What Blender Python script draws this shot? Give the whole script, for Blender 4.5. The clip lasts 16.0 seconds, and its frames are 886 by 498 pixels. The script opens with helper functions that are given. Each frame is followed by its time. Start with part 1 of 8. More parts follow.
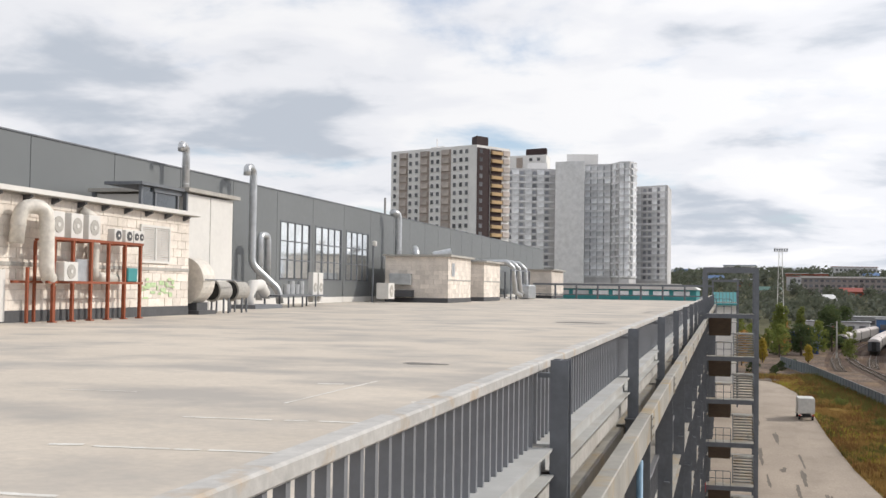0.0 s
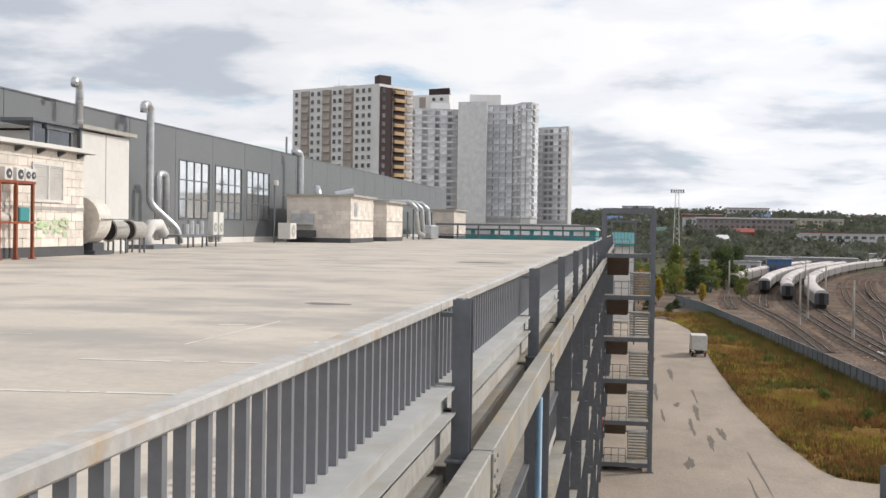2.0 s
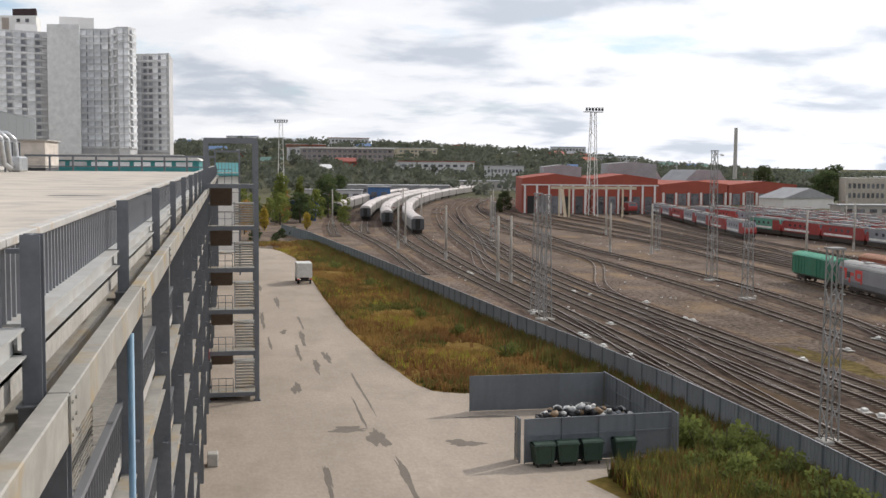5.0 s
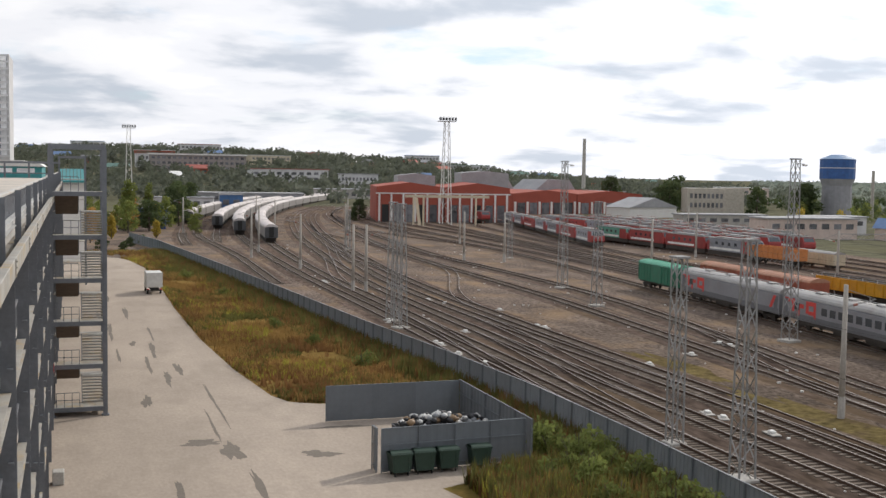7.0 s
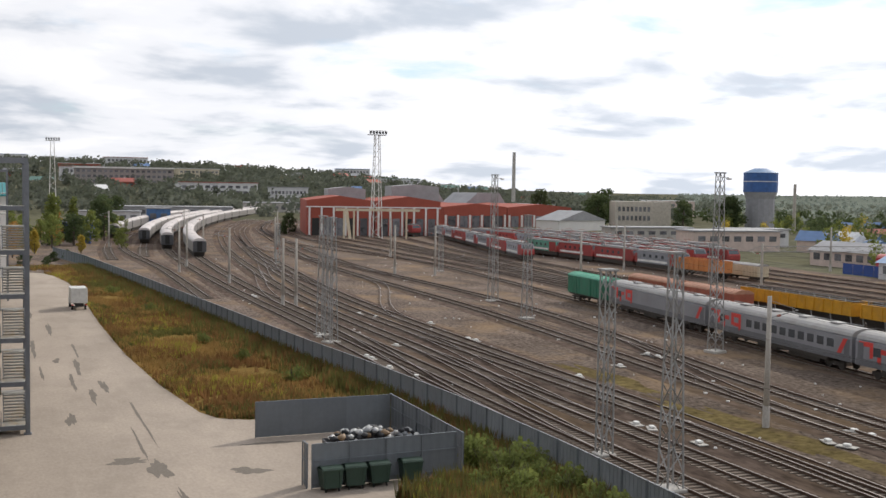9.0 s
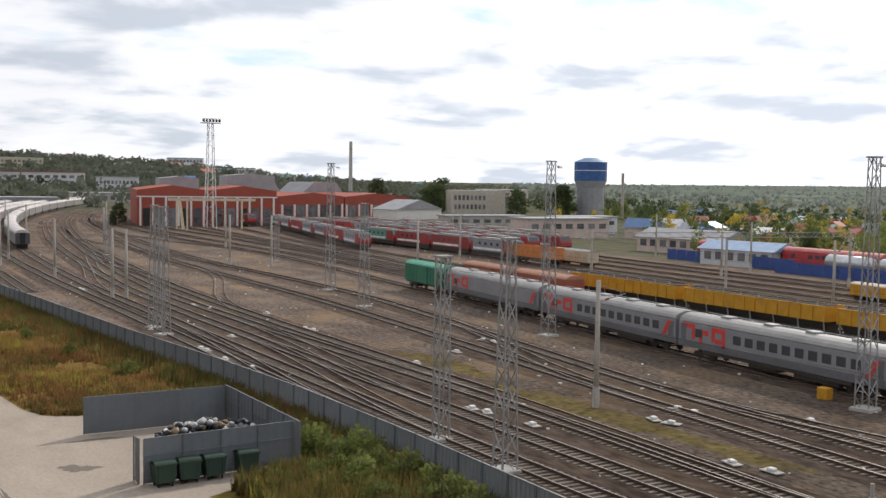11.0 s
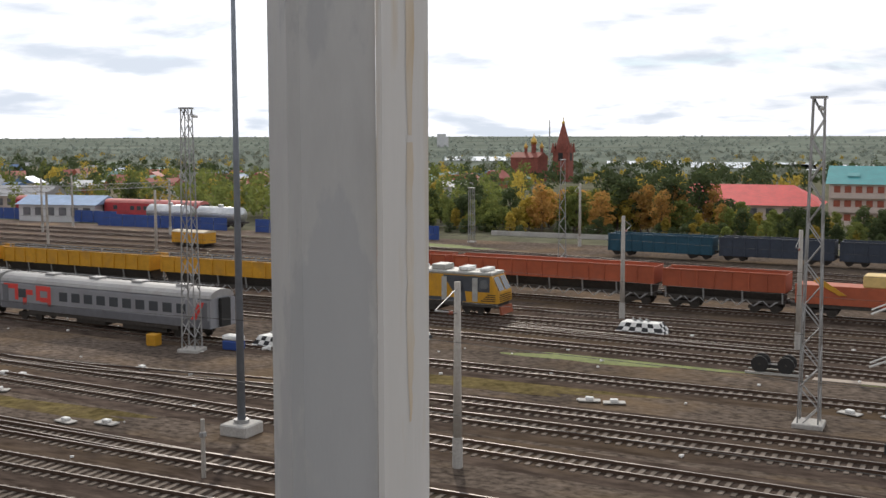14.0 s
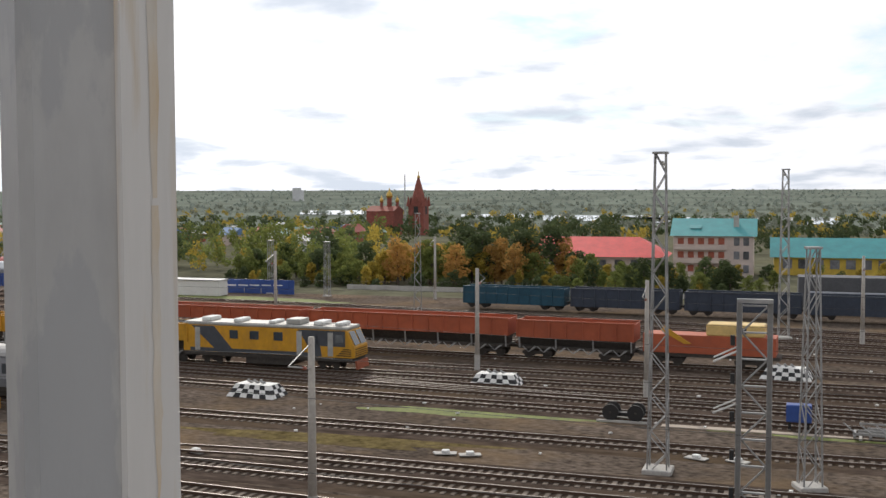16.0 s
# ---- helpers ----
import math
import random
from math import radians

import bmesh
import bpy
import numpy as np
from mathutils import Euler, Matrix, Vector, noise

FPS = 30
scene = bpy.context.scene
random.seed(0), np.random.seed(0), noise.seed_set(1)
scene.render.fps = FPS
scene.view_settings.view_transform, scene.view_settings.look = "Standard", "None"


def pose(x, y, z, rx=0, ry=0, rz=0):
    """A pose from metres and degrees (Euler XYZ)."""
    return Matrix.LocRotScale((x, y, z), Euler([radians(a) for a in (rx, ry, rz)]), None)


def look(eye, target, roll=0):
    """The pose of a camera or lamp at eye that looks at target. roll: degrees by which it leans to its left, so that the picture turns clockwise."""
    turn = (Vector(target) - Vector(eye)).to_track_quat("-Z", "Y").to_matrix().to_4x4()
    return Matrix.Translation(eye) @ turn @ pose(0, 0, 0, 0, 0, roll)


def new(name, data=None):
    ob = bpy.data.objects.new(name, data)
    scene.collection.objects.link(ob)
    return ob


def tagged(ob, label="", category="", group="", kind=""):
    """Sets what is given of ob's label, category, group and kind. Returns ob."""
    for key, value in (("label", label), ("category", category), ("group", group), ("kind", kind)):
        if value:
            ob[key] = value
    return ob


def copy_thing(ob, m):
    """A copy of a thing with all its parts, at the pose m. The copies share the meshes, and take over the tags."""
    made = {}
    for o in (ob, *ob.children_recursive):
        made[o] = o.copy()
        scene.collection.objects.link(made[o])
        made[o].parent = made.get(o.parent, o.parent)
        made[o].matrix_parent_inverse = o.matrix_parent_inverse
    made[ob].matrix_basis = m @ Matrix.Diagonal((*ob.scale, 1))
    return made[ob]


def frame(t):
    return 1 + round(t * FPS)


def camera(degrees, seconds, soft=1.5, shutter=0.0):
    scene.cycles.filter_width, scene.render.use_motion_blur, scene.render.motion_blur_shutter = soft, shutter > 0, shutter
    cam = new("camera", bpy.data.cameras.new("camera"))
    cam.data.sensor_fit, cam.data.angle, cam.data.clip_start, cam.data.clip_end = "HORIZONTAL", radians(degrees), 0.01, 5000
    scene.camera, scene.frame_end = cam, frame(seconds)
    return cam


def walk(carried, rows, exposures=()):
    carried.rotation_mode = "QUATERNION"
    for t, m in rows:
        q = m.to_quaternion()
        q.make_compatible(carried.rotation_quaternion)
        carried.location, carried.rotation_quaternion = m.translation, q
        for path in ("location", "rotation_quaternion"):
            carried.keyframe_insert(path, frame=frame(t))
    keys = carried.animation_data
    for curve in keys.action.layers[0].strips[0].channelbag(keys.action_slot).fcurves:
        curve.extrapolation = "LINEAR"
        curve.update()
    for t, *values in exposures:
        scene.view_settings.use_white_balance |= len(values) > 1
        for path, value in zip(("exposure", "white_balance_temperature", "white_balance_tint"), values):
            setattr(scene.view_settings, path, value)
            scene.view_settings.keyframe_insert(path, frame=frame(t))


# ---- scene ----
cam = camera(43.5, 16.0)
PATH = [
    (0.0, (0.009, -0.012, 17.006, 91.929, -0.838, 14.189)),
    (0.5, (0.014, -0.008, 17.003, 91.711, -0.668, 13.574)),
    (1.0, (0.013, -0.012, 16.993, 90.430, -0.623, 13.142)),
    (1.5, (0.009, 0.003, 17.001, 89.458, -0.679, 12.532)),
    (2.0, (0.002, 0.007, 17.004, 88.916, -0.908, 9.170)),
    (2.5, (-0.021, 0.003, 16.996, 88.146, -0.779, 5.366)),
    (3.0, (-0.039, 0.020, 16.997, 87.148, -0.637, 1.729)),
    (3.5, (-0.040, 0.065, 16.985, 86.500, -0.514, -1.951)),
    (4.0, (0.041, 0.098, 16.986, 86.332, -0.281, -4.991)),
    (4.5, (0.147, 0.107, 16.986, 85.971, -0.136, -7.613)),
    (5.0, (0.220, 0.115, 16.989, 85.560, -0.436, -10.960)),
    (7.5, (0.051, 0.127, 17.075, 86.218, -0.876, -19.072)),
    (8.0, (0.044, 0.139, 17.079, 86.369, -0.890, -19.586)),
    (8.5, (0.071, 0.152, 17.087, 86.649, -0.916, -20.688)),
    (11.0, (0.244, 0.089, 16.964, 86.385, -0.804, -30.403)),
    (11.5, (0.266, 0.081, 16.918, 86.120, -0.959, -33.987)),
    (12.0, (0.321, 0.070, 16.921, 85.380, -0.970, -38.863)),
    (12.5, (0.374, 0.078, 16.938, 84.501, -1.230, -44.505)),
    (13.0, (0.372, 0.090, 16.938, 84.070, -1.441, -53.738)),
    (13.5, (0.381, 0.107, 16.937, 84.365, -1.392, -60.884)),
    (14.0, (0.403, 0.081, 16.920, 84.148, 0.096, -64.438)),
    (14.5, (0.450, -0.006, 16.929, 82.778, 0.585, -66.212)),
    (15.0, (0.488, -0.042, 16.930, 84.885, 0.203, -66.283)),
    (15.5, (0.499, -0.039, 16.933, 86.497, -0.033, -69.498)),
    (16.0, (0.495, -0.040, 16.932, 86.897, 0.123, -71.845)),
]


def lens_path():
    return [(t, pose(*p)) for t, p in PATH]


walk(cam, lens_path())

# ---- light ----
world = bpy.data.worlds.new("world")
scene.world = world
world.use_nodes = True
wn, wl = world.node_tree.nodes, world.node_tree.links
wn.clear()
SUN_AZ, SUN_EL = 62.0, 33.0          # clockwise from the deck's long axis, above the horizon
w_out = wn.new("ShaderNodeOutputWorld")
w_mix = wn.new("ShaderNodeMixShader")
w_sky = wn.new("ShaderNodeTexSky")
w_sky.sky_type, w_sky.sun_disc = "NISHITA", False
w_sky.sun_elevation, w_sky.sun_rotation = radians(SUN_EL), radians(SUN_AZ)
w_b1, w_b2 = wn.new("ShaderNodeBackground"), wn.new("ShaderNodeBackground")
w_b1.inputs[1].default_value = 0.12
w_sky.dust_density, w_sky.ozone_density = 0.2, 4.0
w_b2.inputs[1].default_value = 1.08
w_tc, w_sep = wn.new("ShaderNodeTexCoord"), wn.new("ShaderNodeSeparateXYZ")
wl.new(w_tc.outputs["Generated"], w_sep.inputs[0])


def wmath(op, a, b):
    n = wn.new("ShaderNodeMath")
    n.operation = op
    for i, s in enumerate((a, b)):
        if isinstance(s, (int, float)):
            n.inputs[i].default_value = s
        else:
            wl.new(s, n.inputs[i])
    return n.outputs[0]


w_h = wmath("ADD", wmath("MAXIMUM", w_sep.outputs[2], 0.0), 0.17)
w_dir = wn.new("ShaderNodeCombineXYZ")
wl.new(wmath("DIVIDE", w_sep.outputs[0], w_h), w_dir.inputs[0])
wl.new(wmath("DIVIDE", w_sep.outputs[1], w_h), w_dir.inputs[1])


def wnoise(scale, detail, rough, offset):
    m = wn.new("ShaderNodeMapping")
    m.inputs["Location"].default_value = offset
    wl.new(w_dir.outputs[0], m.inputs[0])
    n = wn.new("ShaderNodeTexNoise")
    n.inputs["Scale"].default_value, n.inputs["Detail"].default_value, n.inputs["Roughness"].default_value = scale, detail, rough
    n.inputs["Distortion"].default_value = 0.2
    wl.new(m.outputs[0], n.inputs["Vector"])
    return n.outputs[0]


def wramp(fac, stops):
    r = wn.new("ShaderNodeValToRGB")
    r.color_ramp.interpolation = "EASE"
    els = r.color_ramp.elements
    els[0].position, els[0].color = stops[0][0], (*stops[0][1], 1)
    els[1].position, els[1].color = stops[-1][0], (*stops[-1][1], 1)
    for p, c in stops[1:-1]:
        els.new(p).color = (*c, 1)
    wl.new(fac, r.inputs[0])
    return r.outputs[0]


w_cover = wmath("MAXIMUM", wramp(wnoise(1.7, 7, 0.55, (3.1, 1.7, 0)), [(0.27, (0.25, 0.25, 0.25)), (0.47, (1, 1, 1))]), wramp(w_sep.outputs[2], [(0.03, (1, 1, 1)), (0.12, (0, 0, 0))]))
w_tone = wramp(wnoise(1.8, 8, 0.5, (8.3, 5.1, 2.0)), [(0.40, (0.99, 0.99, 1.01)), (0.51, (0.90, 0.91, 0.955)), (0.66, (0.57, 0.62, 0.70))])
# the layer is brightest towards the sun
w_near = wn.new("ShaderNodeVectorMath")
w_near.operation = "DOT_PRODUCT"
w_near.inputs[1].default_value = (math.sin(radians(55)) * 0.98, math.cos(radians(55)) * 0.98, 0.2)
wl.new(w_tc.outputs["Generated"], w_near.inputs[0])
w_glow = wmath("ADD", wmath("MULTIPLY", wmath("POWER", wmath("MAXIMUM", w_near.outputs["Value"], 0.0), 3.0), 0.35), 0.86)
w_mul = wn.new("ShaderNodeVectorMath")
w_mul.operation = "SCALE"
wl.new(w_tone, w_mul.inputs[0])
wl.new(w_glow, w_mul.inputs["Scale"])
wl.new(w_sky.outputs[0], w_b1.inputs[0])
wl.new(w_mul.outputs[0], w_b2.inputs[0])
wl.new(w_cover, w_mix.inputs[0])
wl.new(w_b1.outputs[0], w_mix.inputs[1])
wl.new(w_b2.outputs[0], w_mix.inputs[2])
wl.new(w_mix.outputs[0], w_out.inputs[0])

sun = new("sun", bpy.data.lights.new("sun", "SUN"))
sun.data.energy, sun.data.angle, sun.data.color = 2.6, radians(1.5), (1.0, 0.94, 0.85)
sun_dir = Vector((math.sin(radians(SUN_AZ)) * math.cos(radians(SUN_EL)), math.cos(radians(SUN_AZ)) * math.cos(radians(SUN_EL)), math.sin(radians(SUN_EL))))
sun.matrix_world = look(sun_dir * 200, (0, 0, 0))
scene.view_settings.exposure = 0.0


# ---- mesh and thing helpers ----
class M:
    """Gathers faces of one mesh."""

    def __init__(self):
        self.v, self.f = [], []

    def face(self, *pts):
        n = len(self.v)
        self.v += [tuple(p) for p in pts]
        self.f.append(tuple(range(n, n + len(pts))))
        return self

    def box(self, x0, x1, y0, y1, z0, z1, rz=0.0, about=None):
        n = len(self.v)
        c = [(x0, y0), (x1, y0), (x1, y1), (x0, y1)]
        if rz:
            ox, oy = about or ((x0 + x1) / 2, (y0 + y1) / 2)
            ca, sa = math.cos(radians(rz)), math.sin(radians(rz))
            c = [(ox + (x - ox) * ca - (y - oy) * sa, oy + (x - ox) * sa + (y - oy) * ca) for x, y in c]
        self.v += [(x, y, z0) for x, y in c] + [(x, y, z1) for x, y in c]
        self.f += [(n + 3, n + 2, n + 1, n), (n + 4, n + 5, n + 6, n + 7)]
        self.f += [(n + i, n + (i + 1) % 4, n + 4 + (i + 1) % 4, n + 4 + i) for i in range(4)]
        return self

    def bev(self, x0, x1, y0, y1, z0, z1, b=0.03):
        """A box with cut-off edges."""
        n = len(self.v)
        zs = ((z0, b), (z0 + b, 0), (z1 - b, 0), (z1, b))
        rings = []
        for z, i in zs:
            r = []
            a, c, d, e = x0 + i, x1 - i, y0 + i, y1 - i
            k = b if not i else b * 0.6
            for p in ((a + k, d), (c - k, d), (c, d + k), (c, e - k), (c - k, e), (a + k, e), (a, e - k), (a, d + k)):
                r.append(len(self.v))
                self.v.append((p[0], p[1], z))
            rings.append(r)
        for lo, hi in zip(rings, rings[1:]):
            for i in range(8):
                self.f.append((lo[i], lo[(i + 1) % 8], hi[(i + 1) % 8], hi[i]))
        self.f += [tuple(reversed(rings[0])), tuple(rings[-1])]
        return self

    def cyl(self, p0, p1, r0, r1=None, n=8, caps=True):
        r1 = r0 if r1 is None else r1
        p0, p1 = Vector(p0), Vector(p1)
        ax = (p1 - p0).normalized()
        u = ax.orthogonal().normalized()
        w = ax.cross(u)
        k = len(self.v)
        for p, r in ((p0, r0), (p1, r1)):
            for i in range(n):
                a = 2 * math.pi * i / n
                self.v.append(tuple(p + u * (r * math.cos(a)) + w * (r * math.sin(a))))
        for i in range(n):
            self.f.append((k + i, k + (i + 1) % n, k + n + (i + 1) % n, k + n + i))
        if caps:
            self.f += [tuple(k + i for i in reversed(range(n))), tuple(k + n + i for i in range(n))]
        return self

    def tube(self, pts, r, n=8):
        """A round pipe along a line of points, with mitred bends."""
        pts = [Vector(p) for p in pts]
        rings = []
        u = None
        for i, p in enumerate(pts):
            d = ((pts[min(i + 1, len(pts) - 1)] - p).normalized() + (p - pts[max(i - 1, 0)]).normalized()).normalized()
            u = d.orthogonal().normalized() if u is None else (u - d * u.dot(d)).normalized()
            w = d.cross(u)
            rr = r[i] if isinstance(r, (list, tuple)) else r
            rings.append(len(self.v))
            for k in range(n):
                a = 2 * math.pi * k / n
                self.v.append(tuple(p + u * (rr * math.cos(a)) + w * (rr * math.sin(a))))
        for a, b in zip(rings, rings[1:]):
            for k in range(n):
                self.f.append((a + k, a + (k + 1) % n, b + (k + 1) % n, b + k))
        self.f += [tuple(rings[0] + k for k in reversed(range(n))), tuple(rings[-1] + k for k in range(n))]
        return self

    def prism(self, poly, a0, a1, axis="y"):
        """poly: (u, z) points; pushed along y or x (or, for axis z, (x, y) points pushed up)."""
        n, k = len(self.v), len(poly)
        for a in (a0, a1):
            for u, w in poly:
                self.v.append({"y": (u, a, w), "x": (a, u, w), "z": (u, w, a)}[axis])
        for i in range(k):
            self.f.append((n + i, n + (i + 1) % k, n + k + (i + 1) % k, n + k + i))
        self.f += [tuple(n + i for i in reversed(range(k))), tuple(n + k + i for i in range(k))]
        return self

    def hbeam(self, x, y, z0, z1, w, d, tf=0.02):
        """An upright H-section; flanges face y."""
        self.box(x - w / 2, x + w / 2, y - d / 2, y - d / 2 + tf, z0, z1)
        self.box(x - w / 2, x + w / 2, y + d / 2 - tf, y + d / 2, z0, z1)
        self.box(x - tf / 2, x + tf / 2, y - d / 2 + tf, y + d / 2 - tf, z0, z1)
        return self


def mesh_of(name, m, material):
    me = bpy.data.meshes.new(name)
    me.from_pydata(m.v, [], m.f)
    bm = bmesh.new()
    bm.from_mesh(me)
    bmesh.ops.recalc_face_normals(bm, faces=bm.faces)
    bm.to_mesh(me)
    bm.free()
    me.materials.append(material)
    return me


def part(name, m, material, parent, label="", smooth=False, kind=""):
    me = mesh_of(name, m, material) if isinstance(m, M) else m
    if smooth:
        for p in me.polygons:
            p.use_smooth = True
    ob = new(name, me)
    ob.parent = parent
    return tagged(ob, label, kind=kind)


def thing(name, label, category, at=None, group="", kind=""):
    ob = new(name)
    ob.empty_display_size = 0.1
    if at is not None:
        ob.matrix_basis = at
    return tagged(ob, label, category, group, kind)


def solid(name, m, material, label, category, kind="", group="", smooth=False):
    me = mesh_of(name, m, material)
    if smooth:
        for p in me.polygons:
            p.use_smooth = True
    return tagged(new(name, me), label, category, group, kind)


# ---- materials ----
def mat(name, c, rough=0.75, metal=0.0, fine=6.0, var=0.12, coarse=0.5, big=0.12, bump=0.15, stain=None, amount=0.5, sscale=0.6, piece=0.0, stretch=(1, 1, 1), spec=0.4, thin=0.0, edge=(0.5, 0.72), paler=0.0):
    m = bpy.data.materials.new(name)
    m.use_nodes = True
    ns, ls = m.node_tree.nodes, m.node_tree.links
    bs = ns["Principled BSDF"]
    bs.inputs["Roughness"].default_value, bs.inputs["Metallic"].default_value = rough, metal
    bs.inputs["Specular IOR Level"].default_value = spec
    tc, mp = ns.new("ShaderNodeTexCoord"), ns.new("ShaderNodeMapping")
    mp.inputs["Scale"].default_value = stretch
    ls.new(tc.outputs["Object"], mp.inputs[0])

    def noise_at(scale, detail=4.0):
        n = ns.new("ShaderNodeTexNoise")
        n.inputs["Scale"].default_value, n.inputs["Detail"].default_value = scale, detail
        n.inputs["Roughness"].default_value = 0.6
        ls.new(mp.outputs[0], n.inputs["Vector"])
        return n.outputs[0]

    def mixed(fac, a, b, kind="MIX"):
        x = ns.new("ShaderNodeMixRGB")
        x.blend_type = kind
        for s, v in zip(x.inputs, (fac, a, b)):
            if isinstance(v, (int, float)):
                s.default_value = v
            elif isinstance(v, tuple):
                s.default_value = (*v, 1)
            else:
                ls.new(v, s)
        return x.outputs[0]

    def spread(sock, lo, hi, a, b):
        r = ns.new("ShaderNodeMapRange")
        r.inputs[1].default_value, r.inputs[2].default_value, r.inputs[3].default_value, r.inputs[4].default_value = lo, hi, a, b
        ls.new(sock, r.inputs[0])
        return r.outputs[0]

    f, g = noise_at(fine), noise_at(coarse, 5.0)
    up = lambda k: tuple(min(1.0, x * k) for x in c)
    col = mixed(spread(f, 0.3, 0.7, 0, 1), up(1 - var), up(1 + var))
    col = mixed(1.0, col, mixed(spread(g, 0.3, 0.7, 0, 1), (1 - big,) * 3, (1 + big,) * 3), "MULTIPLY")
    if stain:
        s = noise_at(sscale, 7.0)
        col = mixed(spread(s, edge[0], edge[1], 0, amount), col, stain)
    if paler:                                           # glancing light at the far end of the yard, put into the colour
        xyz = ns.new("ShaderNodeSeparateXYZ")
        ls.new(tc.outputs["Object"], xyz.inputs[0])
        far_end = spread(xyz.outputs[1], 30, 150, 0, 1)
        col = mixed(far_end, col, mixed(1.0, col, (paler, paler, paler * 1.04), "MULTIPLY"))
    if piece:
        oi = ns.new("ShaderNodeObjectInfo")
        k = spread(oi.outputs["Random"], 0, 1, 1 - piece, 1 + piece)
        cc = ns.new("ShaderNodeCombineXYZ")
        for i in range(3):
            ls.new(k, cc.inputs[i])
        col = mixed(1.0, col, cc.outputs[0], "MULTIPLY")
    ls.new(col, bs.inputs["Base Color"])
    ls.new(spread(f, 0.2, 0.8, max(0.02, rough - 0.1), min(1, rough + 0.1)), bs.inputs["Roughness"])
    if bump:
        b = ns.new("ShaderNodeBump")
        b.inputs["Strength"].default_value, b.inputs["Distance"].default_value = bump, 0.03
        ls.new(f, b.inputs["Height"])
        ls.new(b.outputs[0], bs.inputs["Normal"])
    if thin:
        tr, mx = ns.new("ShaderNodeBsdfTranslucent"), ns.new("ShaderNodeMixShader")
        mx.inputs[0].default_value = thin
        ls.new(col, tr.inputs[0])
        ls.new(bs.outputs[0], mx.inputs[1])
        ls.new(tr.outputs[0], mx.inputs[2])
        ls.new(mx.outputs[0], ns["Material Output"].inputs[0])
    return m


CONCRETE = mat("deck_concrete", (0.54, 0.48, 0.41), 0.85, fine=14, var=0.08, coarse=0.3, big=0.09, bump=0.1, stain=(0.36, 0.335, 0.31), amount=0.85, sscale=0.5, stretch=(0.7, 0.8, 1), edge=(0.45, 0.64))
ROUGH_CONC = mat("rough_concrete", (0.42, 0.40, 0.37), 0.9, fine=8, var=0.15, bump=0.4, stain=(0.25, 0.22, 0.18), amount=0.5)
STEEL = mat("grey_painted_steel", (0.15, 0.16, 0.178), 0.5, fine=9, var=0.12, coarse=1.2, big=0.15, bump=0.05, stain=(0.15, 0.15, 0.15), amount=0.35)
STEEL_L = mat("dusty_grey_steel", (0.34, 0.325, 0.295), 0.6, fine=7, var=0.14, coarse=1.0, big=0.2, bump=0.1, stain=(0.40, 0.27, 0.10), amount=0.6, sscale=0.9, edge=(0.52, 0.66))
RAILTOP = mat("worn_rail_paint", (0.47, 0.455, 0.435), 0.65, fine=14, var=0.14, coarse=1.6, big=0.14, bump=0.08, stain=(0.43, 0.30, 0.17), amount=0.75, sscale=2.4, edge=(0.54, 0.66))
BARS = mat("bar_steel", (0.20, 0.205, 0.22), 0.5, fine=9, var=0.1, bump=0.03)
ASPHALT = mat("old_asphalt", (0.39, 0.33, 0.275), 0.95, fine=5, var=0.1, coarse=0.12, big=0.14, bump=0.3, stain=(0.27, 0.23, 0.19), amount=0.6, sscale=0.3, stretch=(1, 0.45, 1), spec=0.05)
PATCH = mat("asphalt_patch", (0.17, 0.145, 0.12), 0.95, fine=9, var=0.2, bump=0.3)
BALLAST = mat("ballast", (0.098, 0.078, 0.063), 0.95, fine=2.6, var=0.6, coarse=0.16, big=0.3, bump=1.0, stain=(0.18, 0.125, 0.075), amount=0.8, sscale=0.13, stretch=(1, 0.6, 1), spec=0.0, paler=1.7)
SLEEPER = mat("concrete_sleeper", (0.185, 0.155, 0.13), 0.95, fine=1.2, var=0.35, bump=0.2, spec=0.0)
RAILSTEEL = mat("rail_steel", (0.075, 0.045, 0.03), 0.75, 0.1, fine=5, var=0.2, bump=0.05)
RAILHEAD = mat("polished_rail", (0.30, 0.265, 0.24), 0.5, 0.6, fine=0.6, var=0.1, bump=0)
EARTH = mat("earth", (0.118, 0.115, 0.08), 0.95, fine=0.2, var=0.3, coarse=0.02, big=0.25, bump=0.3, stain=(0.15, 0.14, 0.085), amount=0.7, sscale=0.03, spec=0.0)
DRYGRASS = mat("dry_grass", (0.20, 0.13, 0.045), 0.95, fine=2.0, var=0.3, coarse=0.16, big=0.3, bump=0.6, stain=(0.13, 0.125, 0.035), amount=0.9, sscale=0.13, spec=0.0)
GREENGRASS = mat("green_grass", (0.135, 0.155, 0.04), 0.95, fine=1.5, var=0.3, coarse=0.3, big=0.25, bump=0.5)
FENCE = mat("fence_sheet", (0.255, 0.27, 0.285), 0.55, 0.1, fine=3, var=0.05, coarse=0.4, big=0.1, bump=0.02, piece=0.06)
SKIPM = mat("enclosure_sheet", (0.155, 0.17, 0.185), 0.5, 0.1, fine=3, var=0.06, coarse=0.4, big=0.1, bump=0.02, piece=0.12)
HALL = mat("hall_panel", (0.165, 0.175, 0.18), 0.5, 0.1, fine=2, var=0.03, coarse=0.1, big=0.05, bump=0.01, piece=0.02)
WHITE = mat("white_panel", (0.68, 0.66, 0.63), 0.6, fine=3, var=0.04, coarse=0.4, big=0.05, bump=0.02)
BLOCK = mat("block_wall", (0.76, 0.69, 0.62), 0.9, fine=9, var=0.1, coarse=0.8, big=0.12, bump=0.3, piece=0.13, stain=(0.40, 0.36, 0.30), amount=0.4)
